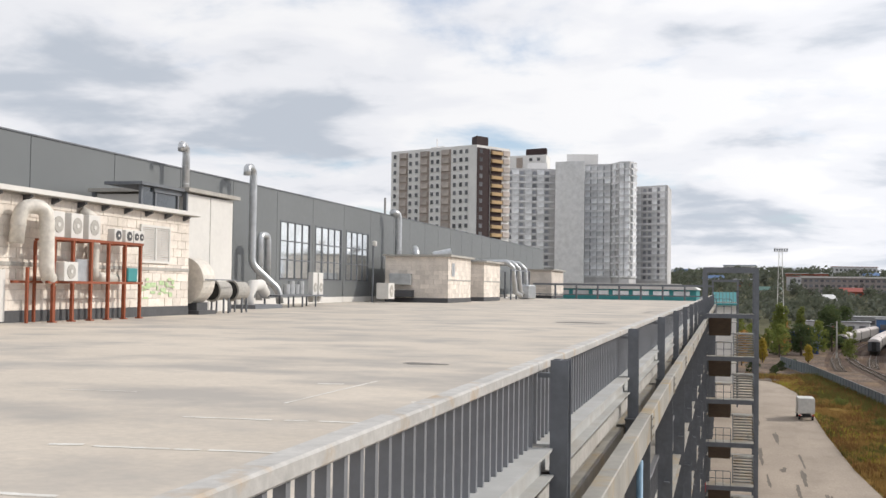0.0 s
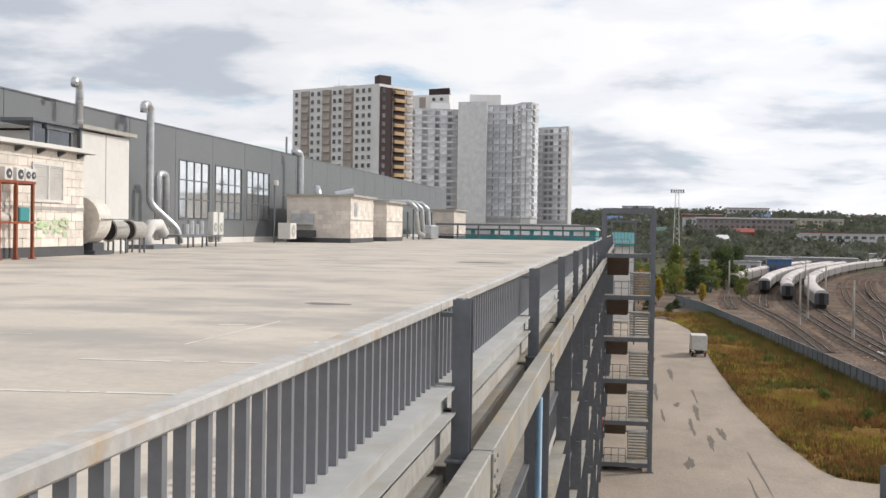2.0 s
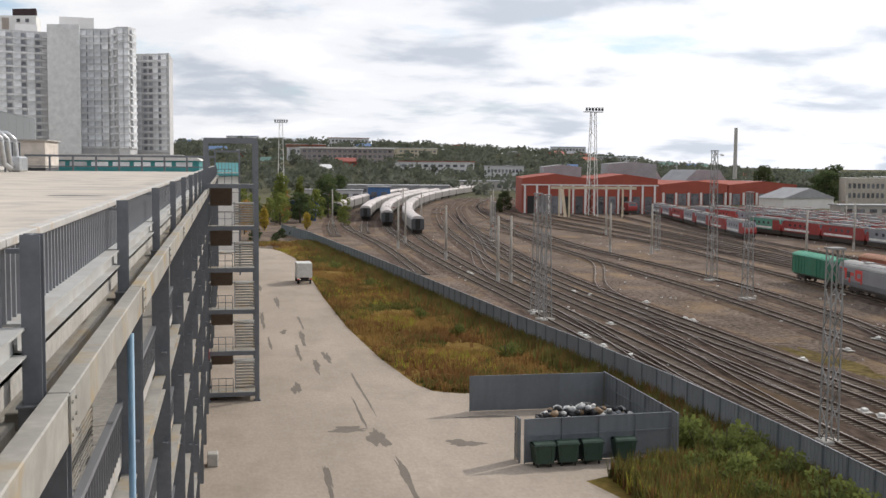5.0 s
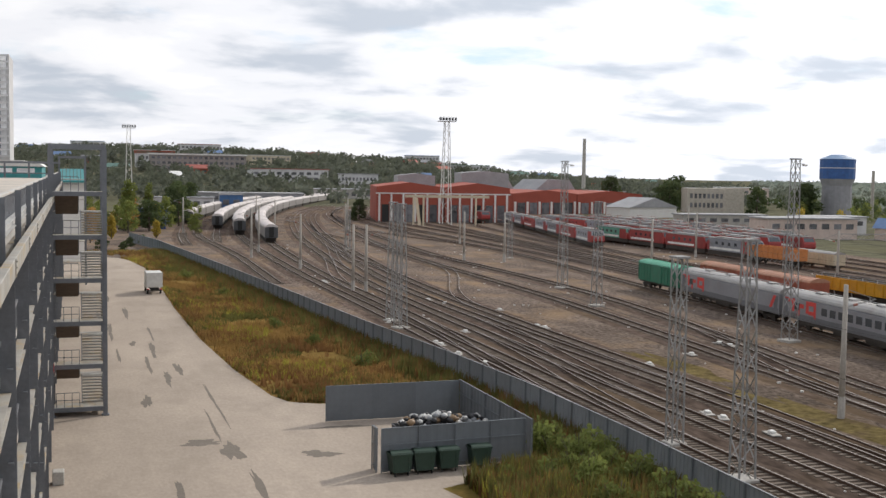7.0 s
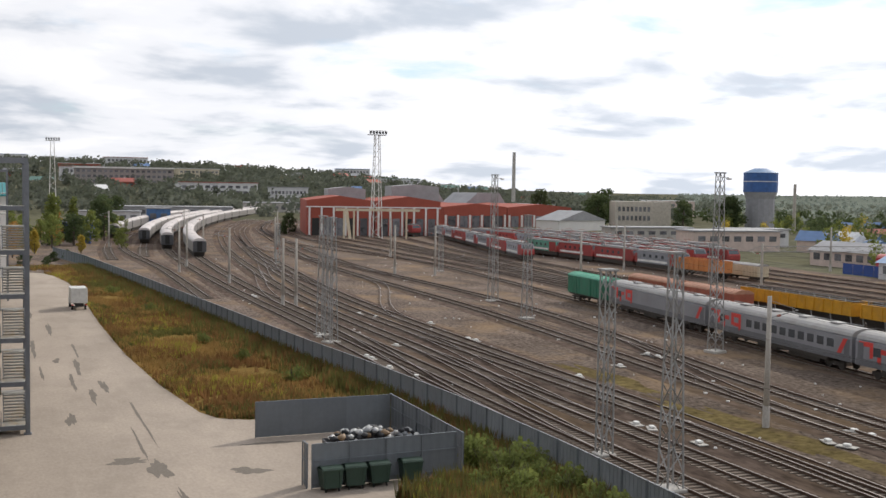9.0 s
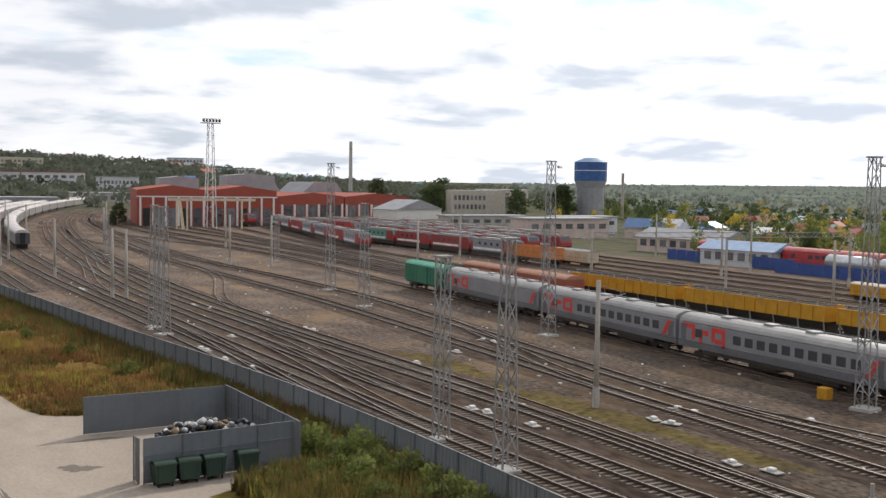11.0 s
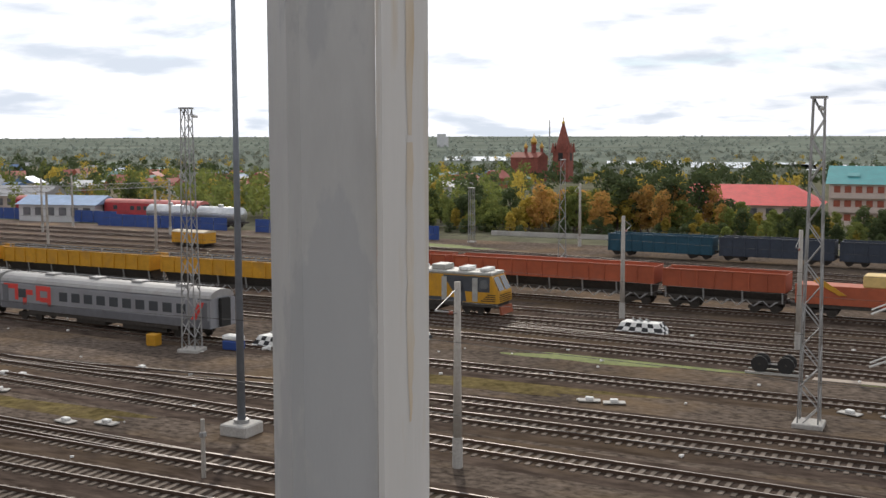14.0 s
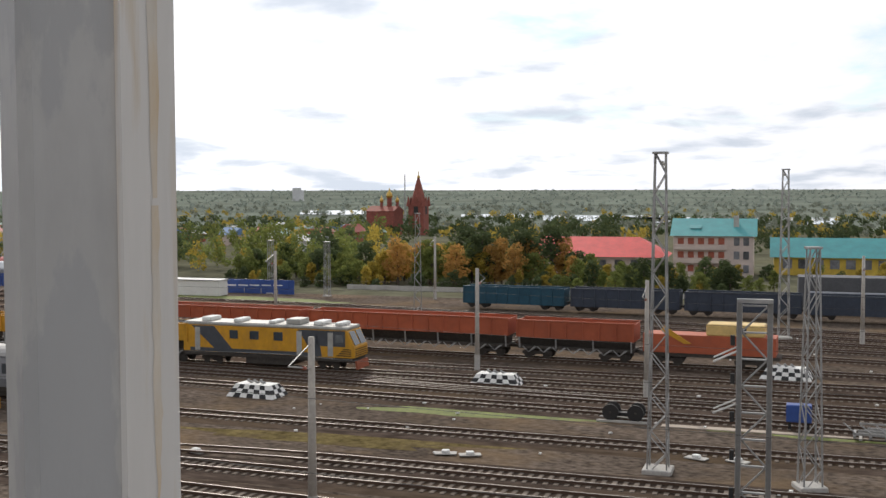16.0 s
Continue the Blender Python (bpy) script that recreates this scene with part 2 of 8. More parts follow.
MORTAR = mat("mortar", (0.62, 0.56, 0.50), 0.95, fine=10, var=0.15, bump=0.3)
DARKBASE = mat("dark_plinth", (0.09, 0.09, 0.095), 0.8, fine=5, var=0.15)
ZINC = mat("galvanised", (0.55, 0.56, 0.57), 0.35, 0.75, fine=3, var=0.1, coarse=1.0, big=0.12, bump=0.05)
FOIL = mat("duct_wrap", (0.66, 0.62, 0.56), 0.55, 0.15, fine=5, var=0.12, bump=0.8)
RUSTRED = mat("red_oxide_paint", (0.27, 0.075, 0.035), 0.7, fine=6, var=0.15, bump=0.1)
GLASS = mat("window_glass", (0.05, 0.06, 0.07), 0.06, 0.0, fine=0.5, var=0.1, bump=0, spec=1.0)
SKYGLASS = mat("coated_glass", (0.74, 0.77, 0.78), 0.05, 0.85, fine=0.3, var=0.04, bump=0)
BLACK = mat("black_parts", (0.025, 0.024, 0.023), 0.7, fine=5, var=0.2)
BLUEPIPE = mat("blue_pipe", (0.20, 0.33, 0.46), 0.5, fine=4, var=0.08)
MARK = mat("worn_white_line", (0.72, 0.70, 0.66), 0.85, fine=10, var=0.1, stain=(0.47, 0.42, 0.36), amount=0.8, sscale=2.5)
UNDER = mat("running_gear", (0.055, 0.047, 0.04), 0.85, fine=4, var=0.3, bump=0.2)
COACHG = mat("coach_grey", (0.27, 0.272, 0.29), 0.4, 0.2, fine=2, var=0.05, coarse=0.4, big=0.1, stain=(0.25, 0.22, 0.2), amount=0.3)
COACHR = mat("coach_roof", (0.33, 0.32, 0.31), 0.55, 0.2, fine=2, var=0.1, coarse=0.3, big=0.15, stain=(0.2, 0.17, 0.15), amount=0.5)
REDP = mat("red_livery", (0.60, 0.055, 0.045), 0.45, fine=2, var=0.06)
YELLOWP = mat("yellow_livery", (0.54, 0.27, 0.018), 0.5, fine=2, var=0.08, coarse=0.5, big=0.12, stain=(0.35, 0.18, 0.05), amount=0.45)
ORANGEP = mat("oxide_red_wagon", (0.345, 0.082, 0.036), 0.7, fine=2, var=0.1, coarse=0.4, big=0.14, stain=(0.28, 0.08, 0.045), amount=0.5, piece=0.08)
GREENP = mat("green_wagon", (0.03, 0.16, 0.095), 0.6, fine=2, var=0.1, stain=(0.06, 0.10, 0.07), amount=0.4)
BROWNP = mat("brown_wagon", (0.30, 0.085, 0.05), 0.65, fine=2, var=0.12)
DARKBLUE = mat("dark_wagon", (0.035, 0.045, 0.065), 0.6, fine=2, var=0.15)
BLUEP = mat("blue_sheet", (0.03, 0.07, 0.25), 0.5, fine=2, var=0.08)
TEALP = mat("blue_green_wagon", (0.015, 0.065, 0.10), 0.6, fine=2, var=0.1)
POLE = mat("pole_concrete", (0.37, 0.34, 0.30), 0.9, fine=5, var=0.12)
LATTICE = mat("galvanised_lattice", (0.30, 0.295, 0.285), 0.55, 0.3, fine=5, var=0.12)
BRICKRED = mat("red_brick", (0.31, 0.075, 0.05), 0.85, fine=3, var=0.1, coarse=0.2, big=0.1)
ROOFGREY = mat("grey_roof", (0.30, 0.30, 0.31), 0.6, fine=2, var=0.1, coarse=0.3, big=0.12)
ROOFRED = mat("red_metal_roof", (0.60, 0.075, 0.07), 0.65, fine=2, var=0.06)
ROOFTEAL = mat("teal_metal_roof", (0.05, 0.26, 0.27), 0.55, fine=2, var=0.06)
PINKWALL = mat("pale_pink_wall", (0.55, 0.45, 0.40), 0.85, fine=3, var=0.06)
TOWERW = mat("tower_white", (0.82, 0.80, 0.78), 0.85, fine=0.4, var=0.04, coarse=0.05, big=0.05, bump=0)
TOWERT = mat("tower_tan", (0.40, 0.335, 0.295), 0.85, fine=0.4, var=0.08, bump=0)
TOWERB = mat("tower_brown", (0.05, 0.032, 0.032), 0.85, fine=0.4, var=0.08, bump=0)
TOWERO = mat("tower_ochre", (0.52, 0.36, 0.20), 0.85, fine=0.4, var=0.05, bump=0)
TOWERG = mat("tower_grey", (0.56, 0.555, 0.56), 0.85, fine=0.4, var=0.1, coarse=0.06, big=0.08, bump=0)
WINDARK = mat("far_window", (0.13, 0.13, 0.14), 0.3, fine=0.5, var=0.2, bump=0, piece=0.5)
WINLIGHT = mat("glazed_balcony", (0.74, 0.75, 0.77), 0.3, fine=0.5, var=0.1, bump=0, piece=0.25)
CHECKB = mat("black_paint", (0.03, 0.03, 0.03), 0.8, fine=4, var=0.2)
CHECKW = mat("white_paint", (0.72, 0.71, 0.68), 0.8, fine=4, var=0.06, stain=(0.4, 0.37, 0.33), amount=0.4)
WATERM = mat("river_water", (0.45, 0.50, 0.54), 0.15, 0.3, fine=0.05, var=0.04, bump=0)


def leaf_mat(name, a, b):
    m = mat(name, a, 0.8, fine=0.8, var=0.25, bump=0, stain=b, amount=0.9, sscale=0.35, piece=0.22, spec=0.15, thin=0.45)
    return m


LEAF_G = leaf_mat("leaves_green", (0.17, 0.20, 0.06), (0.26, 0.25, 0.06))
LEAF_D = leaf_mat("leaves_dark", (0.075, 0.10, 0.045), (0.13, 0.145, 0.055))
LEAF_Y = leaf_mat("leaves_yellow", (0.40, 0.30, 0.06), (0.24, 0.215, 0.05))
LEAF_O = leaf_mat("leaves_autumn", (0.46, 0.26, 0.08), (0.33, 0.25, 0.07))
BARK = mat("bark", (0.10, 0.08, 0.06), 0.95, fine=4, var=0.25, bump=0.5)


# ---- ground ----
def bend(y):
    """How far the tracks swing east of their straight line, y metres along the yard."""
    return 0.00047 * max(0.0, y - 150) ** 2


def hill(x, y):
    r, az = math.hypot(x, y), math.degrees(math.atan2(x, y))
    up = max(0.0, min(1.0, (r - 520) / 900))
    up = up * up * (3 - 2 * up)
    ridge = 38 * math.exp(-((az - 3) / 17) ** 2) + 6 * math.exp(-((az - 17) / 6) ** 2)
    fall = -14 * max(0.0, min(1.0, (az - 33) / 20)) * max(0.0, min(1.0, (r - 260) / 500))
    fall += 25 * max(0.0, min(1.0, (r - 2300) / 2300)) * max(0.0, min(1.0, (az - 33) / 20))
    return up * ridge + (fall if az < 150 else 0)


def make_ground():
    m = M()
    radii = [0, 40, 90, 150, 220, 300, 400, 520, 640, 780, 940, 1120, 1320, 1600, 2000, 2600, 3400, 4600]
    steps = 144
    for r in radii[1:]:
        for k in range(steps):
            a = 2 * math.pi * k / steps
            x, y = r * math.sin(a), r * math.cos(a)
            m.v.append((x, y, hill(x, y) - 0.02))
    m.v.append((0, 0, -0.02))
    c = len(m.v) - 1
    for k in range(steps):
        m.f.append((c, (k + 1) % steps, k))
        for i in range(len(radii) - 2):
            a, b = i * steps, (i + 1) * steps
            m.f.append((a + k, a + (k + 1) % steps, b + (k + 1) % steps, b + k))
    solid("ground", m, EARTH, "flat green-brown land running out to low hills", "ground", "structure", smooth=True)


make_ground()


def sheet(name, west, east, ys, z, material, label, category):
    """A ground strip between two edges, each a function of y."""
    m = M()
    for a, b in zip(ys, ys[1:]):
        m.face((west(a), a, z), (east(a), a, z), (east(b), b, z), (west(b), b, z))
    return solid(name, m, material, label, category, "structure")


def fence_x(y):
    for (a, xa), (b, xb) in zip(FENCE_LINE, FENCE_LINE[1:]):
        if a <= y <= b:
            return xa + (xb - xa) * (y - a) / (b - a)
    return FENCE_LINE[-1][1]


def road_x(y):
    for (a, xa), (b, xb) in zip(ROAD_LINE, ROAD_LINE[1:]):
        if a <= y <= b:
            return xa + (xb - xa) * (y - a) / (b - a)
    return ROAD_LINE[-1][1]


FENCE_LINE = [(-60, 30.5), (30, 31.0), (57, 31.2), (72, 30.9), (87, 29.8), (107, 27.8), (141, 25.2), (182, 21.9), (237, 17.0), (266, 12.6)]
ROAD_LINE = [(-60, 21), (48, 21), (56, 19), (58.9, 25.5), (79, 25.4), (79.2, 17.2), (80.4, 15.2), (83, 14.3), (95, 13.1), (113, 12.2), (139, 11.9), (175, 12.2), (197, 11.8), (212, 10.0), (224, 7.0), (232, 2.0), (240, -8)]
ROAD_YS = [y for y, _ in ROAD_LINE]
sheet("road", lambda y: -40, road_x, ROAD_YS, 0.02, ASPHALT, "dusty grey cracked asphalt yard road", "road")
sheet("grass_strip", lambda y: road_x(y) - 0.3, lambda y: fence_x(y) + 0.5, sorted(set(ROAD_YS + [57, 72, 87, 107, 182, 237, 30])), 0.012, DRYGRASS, "strip of dry autumn grass beside the fence", "grass")
yard_ys = list(range(-60, 900, 30))
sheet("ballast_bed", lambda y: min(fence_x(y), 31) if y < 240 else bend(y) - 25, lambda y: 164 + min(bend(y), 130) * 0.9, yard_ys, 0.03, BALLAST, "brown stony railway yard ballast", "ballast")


def patch(cx, cy, rx, ry, seed, material, name, label, category, z=0.03, wob=0.35):
    rng = random.Random(seed)
    ph = [rng.uniform(0, 6.28) for _ in range(3)]
    m, n = M(), 40
    pts = []
    for i in range(n):
        a = 2 * math.pi * i / n
        k = 1 + wob * (0.5 * math.sin(2 * a + ph[0]) + 0.35 * math.sin(3 * a + ph[1]) + 0.3 * math.sin(7 * a + ph[2]) + rng.uniform(-0.25, 0.25))
        pts.append((cx + rx * k * math.cos(a), cy + ry * k * math.sin(a), z))
    m.face(*pts)
    return tagged(new(name, mesh_of(name, m, material)), label, category, kind="structure")


WEEDS = mat("thin_weeds", (0.125, 0.098, 0.045), 0.95, fine=1.5, var=0.45, coarse=0.3, big=0.3, bump=0.6, stain=(0.085, 0.062, 0.042), amount=1.0, sscale=0.35, spec=0.0)
# patched cracks in the road
rng = random.Random(4)
for cx, cy, rx, ry in [(7.6, 69.5, 1.3, 0.7), (9.2, 67.0, 0.5, 2.4), (7.4, 92, 0.25, 3.0), (6.3, 99, 0.2, 3.6), (7.2, 107, 0.25, 4.0), (8.6, 96, 0.25, 3.2), (5.2, 83, 0.35, 2.0), (9.6, 58, 0.22, 4.2), (5.4, 58.5, 0.18, 3.2), (3.8, 120, 0.25, 5), (6.0, 135, 0.22, 6), (4.2, 152, 0.3, 6), (14.2, 65.0, 1.0, 0.8), (17.2, 71.6, 1.6, 0.35), (9.9, 82, 0.12, 6), (8.9, 74, 0.1, 4), (4.0, 104, 0.15, 3), (2.9, 132, 0.2, 5), (7.7, 118, 0.15, 4), (5.6, 111, 0.3, 1.4)]:
    patch(cx, cy, rx, ry, rng.random(), PATCH, "asphalt_patch", "dark worn patch in the asphalt", "patch", 0.026, 0.5)
for cx, cy, rx, ry in [(50.8, 62, 1.9, 14), (51.4, 88, 1.6, 9), (69, 30, 1.6, 12), (88.5, 5, 2.0, 10)]:
    patch(cx, cy, rx, ry, rng.random(), WEEDS, "weed_patch", "thin dry weeds between tracks", "weeds", 0.036, 0.5)
for cx, cy, rx, ry in [(80.6, 21.5, 1.9, 9.5), (80.0, 0, 1.6, 8), (150, 100, 6, 30)]:
    patch(cx, cy, rx, ry, rng.random(), GREENGRASS, "grass_patch", "bright green grass between the tracks", "grass", 0.04, 0.4)

# ---- parking garage ----
EDGE = mat("edge_paint", (0.44, 0.44, 0.43), 0.6, fine=6, var=0.08, coarse=0.8, big=0.12, bump=0.08, stain=(0.33, 0.28, 0.22), amount=0.5, sscale=1.2)
PX, BAY, Y1, DECK = -1.39, 8.2, 9.85, 15.4
STOREY = 3.0
far_y = 168.0
solid("floor", M().box(-60, PX - 0.2, -25, far_y, DECK - 0.25, DECK), CONCRETE, "worn pale concrete rooftop parking deck", "floor", "structure")
garage = thing("parking_garage", "grey steel-framed parking garage with open sides", "garage")
n_bays = int((far_y - Y1) / BAY) + 3
for s in range(1, 5):
    z = DECK - s * 3.05
    part("floor_slab", M().box(-40, PX - 0.22, -25, far_y, z - 0.25, z), ROUGH_CONC, garage, "grey concrete floor slab")
part("back_wall", M().box(-40.3, -40, -25, far_y, 0, DECK - 0.3), ROUGH_CONC, garage, "plain concrete wall")
post_me = mesh_of("post", M().hbeam(0, 0, 0, 1.42, 0.16, 0.2, 0.018), STEEL)
col = M().hbeam(0, 0, 0, 14.93, 0.38, 0.3, 0.025).box(-0.2, 0.17, -0.2, 0.2, 14.93, 14.95)
for k in range(2, 8):
    col.box(0.02, 0.14, -0.3, 0.3, k * 2.1 - 0.02, k * 2.1 + 0.02)
col_me = mesh_of("column", col, STEEL)
plate = M().box(0.1, 0.118, -0.16, 0.16, 0.0, 0.4)
for dy in (-0.11, 0.11):
    for dz in (0.06, 0.2, 0.34):
        plate.cyl((0.118, dy, dz), (0.134, dy, dz), 0.018, n=6)
plate_me = mesh_of("splice_plate", plate, STEEL_L)
for k in range(-3, n_bays):
    y = Y1 + k * BAY
    if y > far_y:
        break
    for nm, me, x, z in (("post", post_me, PX, 14.95), ("column", col_me, PX + 0.08, 0.0), ("splice_plate", plate_me, PX + 0.195, 14.62)):
        ob = part(nm, me, None, garage)
        ob.location = (x, y, z)
    lo, hi = y + 0.17, y + BAY - 0.17
    if hi > far_y:
        continue
    # edge beams, one length a bay
    part("outer_beam", M().bev(PX + 0.09, PX + 0.29, lo - 0.15, hi + 0.15, 14.6, 15.02, 0.012), STEEL_L, garage, "dusty grey steel edge beam with rust stains")
    part("inner_beam", M().bev(PX - 0.28, PX - 0.13, lo, hi, 14.66, 14.82, 0.01), STEEL_L, garage)
    part("post_bracket", M().box(PX - 0.2, PX - 0.05, y - 0.05, y + 0.05, 16.21, 16.25), STEEL, garage)
    fas = M().box(PX - 0.18, PX - 0.15, lo - 0.06, hi + 0.06, 15.37, 15.575).box(PX - 0.36, PX - 0.05, lo - 0.06, hi + 0.06, 15.576, 15.6).box(PX - 0.18, PX - 0.04, lo - 0.06, hi + 0.06, 15.35, 15.369)
    part("edge_channel", fas, EDGE, garage, "pale grey painted edge channel")
    part("slab_edge", M().box(PX - 0.32, PX - 0.2, lo - 0.17, hi + 0.17, 14.95, 15.42), ROUGH_CONC, garage, "rough whitish concrete slab edge")
    for s in range(1, 5):
        z = DECK - s * 3.05
        part("outer_beam", M().box(PX - 0.06, PX + 0.18, lo, hi, z - 0.32, z - 0.28).box(PX + 0.05, PX + 0.08, lo, hi, z - 0.6, z - 0.32).box(PX - 0.06, PX + 0.18, lo, hi, z - 0.63, z - 0.6), STEEL_L, garage)
        part("edge_channel", M().box(PX - 0.2, PX - 0.05, lo, hi, z - 0.15, z + 0.1), RAILTOP, garage)
        if k < 8:
            r = M().box(PX - 0.12, PX - 0.02, lo, hi, z + 0.8, z + 0.88)
            for i in range(28):
                yy = lo + (i + 0.5) * (hi - lo) / 28
                r.box(PX - 0.1, PX - 0.04, yy - 0.012, yy + 0.012, z + 0.1, z + 0.8)
            part("lower_railing", r, BARS, garage, "grey barred railing of a lower floor")
    if k in (1, 4, 7):
        part("brace", M().cyl((PX + 0.05, lo, 14.5), (PX + 0.05, lo + 1.2, 12.0), 0.03), STEEL_L, garage)
part("downpipe", M().cyl((PX + 0.22, Y1 + 6.7, 0), (PX + 0.22, Y1 + 6.7, 14.5), 0.05, n=10), BLUEPIPE, garage, "light blue plastic downpipe", True)
part("mesh_panel", (lambda m: [m.box(PX - 0.5, PX - 0.45, Y1 + 0.4, Y1 + BAY - 0.4, 12.6 + i * 0.075, 12.63 + i * 0.075) for i in range(26)] and m)(M()), STEEL_L, garage, "horizontal slatted steel screen")

# railing bays along the deck edge
bar_me = mesh_of("bar", M().box(-0.027, 0.027, -0.024, 0.024, 15.6, 16.26), BARS)
for k in range(-2, n_bays):
    y = Y1 + k * BAY
    if y + BAY > far_y + 1:
        break
    rail = thing("railing", "grey steel barred railing with a rust-stained flat top rail", "railing", group="railings along the deck edge")
    part("top_rail", M().bev(PX - 0.34, PX - 0.2, y + 0.004, y + BAY - 0.004, 16.25, 16.335, 0.012), RAILTOP, rail, "worn pale top rail with rust patches")
    n = 36
    for i in range(n):
        yy = y + (i + 0.5) * BAY / n
        if k < 8:
            part("bar", bar_me, None, rail).location = (PX - 0.26, yy, 0)
    if k >= 8:
        far = M()
        for i in range(n):
            yy = y + (i + 0.5) * BAY / n
            far.box(PX - 0.29, PX - 0.23, yy - 0.02, yy + 0.02, 15.52, 16.26)
        part("bars", far, BARS, rail, kind="stuff")

# worn parking lines, drain and stains on the deck
for xa, ya, xb, yb, w in [(-6.41, 9.66, -6.08, 9.77, 0.06), (-5.94, 9.7, -5.16, 9.78, 0.05), (-5.12, 9.78, -4.85, 9.82, 0.04), (-4.78, 9.84, -3.99, 9.9, 0.05), (-6.25, 12.17, -5.15, 12.24, 0.05), (-5.0, 12.28, -4.72, 12.31, 0.04), (-4.59, 12.34, -3.95, 12.36, 0.05), (-6.36, 17.0, -5.94, 17.08, 0.07), (-4.17, 14.83, -3.83, 14.81, 0.06), (-5.72, 14.0, -5.62, 17.9, 0.025), (-5.3, 7.33, -4.8, 7.36, 0.05), (-6.6, 7.3, -5.8, 7.3, 0.04), (-8.2, 9.5, -7.2, 9.6, 0.03), (-9.5, 14.6, -8.3, 14.7, 0.03)]:
    L = math.hypot(xb - xa, yb - ya)
    rr = random.Random(int(xa * 100))
    low_ = [(u / 8 * L, -w * rr.uniform(0.6, 1.1)) for u in range(9)]
    top_ = [(u / 8 * L, w * rr.uniform(0.6, 1.1)) for u in range(8, -1, -1)]
    ln = solid("parking_line", M().face(*((u, v, 0) for u, v in low_ + top_)), MARK, "worn white painted parking line", "marking", "structure")
    ln.matrix_basis = pose(xa, ya, DECK + 0.004, 0, 0, math.degrees(math.atan2(yb - ya, xb - xa)))
STAIN = mat("damp_concrete", (0.17, 0.155, 0.14), 0.7, fine=8, var=0.15)
patch(-5.97, 22.2, 0.45, 0.35, 7, STAIN, "drain_hollow", "dark damp hollow round a deck drain", "stain", DECK + 0.004, 0.3)
patch(-6.5, 52, 1.2, 0.9, 9, STAIN, "drain_hollow", "dark damp hollow round a deck drain", "stain", DECK + 0.004, 0.3)
# the landing on which the camera stands, and its corner column
solid("landing", M().box(PX + 0.3, 2.25, -3.2, 0.9, 15.25, 15.4), ROUGH_CONC, "steel stair landing of concrete", "landing", "structure")
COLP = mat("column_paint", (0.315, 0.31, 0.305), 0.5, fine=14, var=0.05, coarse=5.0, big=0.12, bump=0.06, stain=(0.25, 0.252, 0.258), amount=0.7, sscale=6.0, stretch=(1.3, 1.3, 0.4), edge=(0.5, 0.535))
# sunlight on this flange is put into its colour, lighter than the web
COL_LIT = mat("column_lit_flange_paint", (0.46, 0.445, 0.43), 0.5, fine=14, var=0.04, coarse=4.0, big=0.07, bump=0.06, stain=(0.37, 0.27, 0.15), amount=0.7, sscale=13.0, stretch=(1.6, 1.6, 0.12), edge=(0.53, 0.68))
COL_AT = pose(1.792, 0.858, 0, 0, 0, -58.5)
near = thing("steel_column", "pale grey painted steel column with rust runs", "column", COL_AT)
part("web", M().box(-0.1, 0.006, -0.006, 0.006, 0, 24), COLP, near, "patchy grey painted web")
part("flange", M().prism([(0.006, -0.012), (0.014, -0.02), (0.084, 0.032), (0.08, 0.042)], 0, 24, "z"), COL_LIT, near, "flange coloured light as if sunlit, with rust runs")
RUNS = mat("rust_run", (0.44, 0.405, 0.36), 0.7, fine=30, var=0.1, coarse=9.0, big=0.1, bump=0.1, stain=(0.42, 0.33, 0.225), amount=0.9, sscale=18.0, stretch=(1, 1, 0.2), edge=(0.42, 0.62))
rr_ = random.Random(71)
for lo_, hi_, z0_, z1_ in ((0.42, 0.76, 16.92, 18.6), (0.5, 0.66, 16.5, 16.91)):
    run, edge_l, edge_r = M(), [], []
    for k in range(25):
        z = z0_ + (z1_ - z0_) * k / 24
        taper = min(1.0, 0.25 + k / 8)
        mid = (lo_ + hi_) / 2 + rr_.uniform(-0.015, 0.015)
        half = (hi_ - lo_) / 2 * taper * rr_.uniform(0.75, 1.1)
        for f, line in ((mid - half, edge_l), (mid + half, edge_r)):
            line.append((0.014 + 0.07 * f + 0.0004, -0.02 + 0.052 * f - 0.0006, z))
    for a, b, c, d in zip(edge_l, edge_r, edge_r[1:], edge_l[1:]):
        run.face(a, b, c, d)
    part("rust_run", run, RUNS, near, "brown rust run on the flange")
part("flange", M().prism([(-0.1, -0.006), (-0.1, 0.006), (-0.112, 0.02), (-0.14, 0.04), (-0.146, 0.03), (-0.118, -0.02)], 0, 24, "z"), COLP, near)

# ---- far stair tower ----
SOFFIT = mat("rusty_plate", (0.14, 0.10, 0.075), 0.8, fine=3, var=0.2)
stair = thing("stair_tower", "open grey steel stair tower beside the garage", "stair tower")
SX0, SX1, SY0, SY1 = -1.2, 2.3, 79.1, 84.6
for x in (SX0 - 0.08, SX1 - 0.1):
    for y in (SY0 + 0.1, SY1 - 0.1):
        part("leg", M().hbeam(x, y, 0, 18.3, 0.3, 0.3, 0.03).box(x - 0.25, x + 0.25, y - 0.25, y + 0.25, 0.02, 0.12), STEEL, stair)
part("top_beam", M().box(SX0 - 0.2, SX1, SY0, SY0 + 0.2, 18.25, 18.6), STEEL, stair)
part("top_beam", M().box(SX0, SX1, SY1 - 0.2, SY1, 18.3, 18.55), STEEL, stair)
for x in (SX0, SX1 - 0.2):
    part("top_beam", M().box(x, x + 0.2, SY0 + 0.2, SY1 - 0.2, 18.3, 18.5), STEEL, stair)
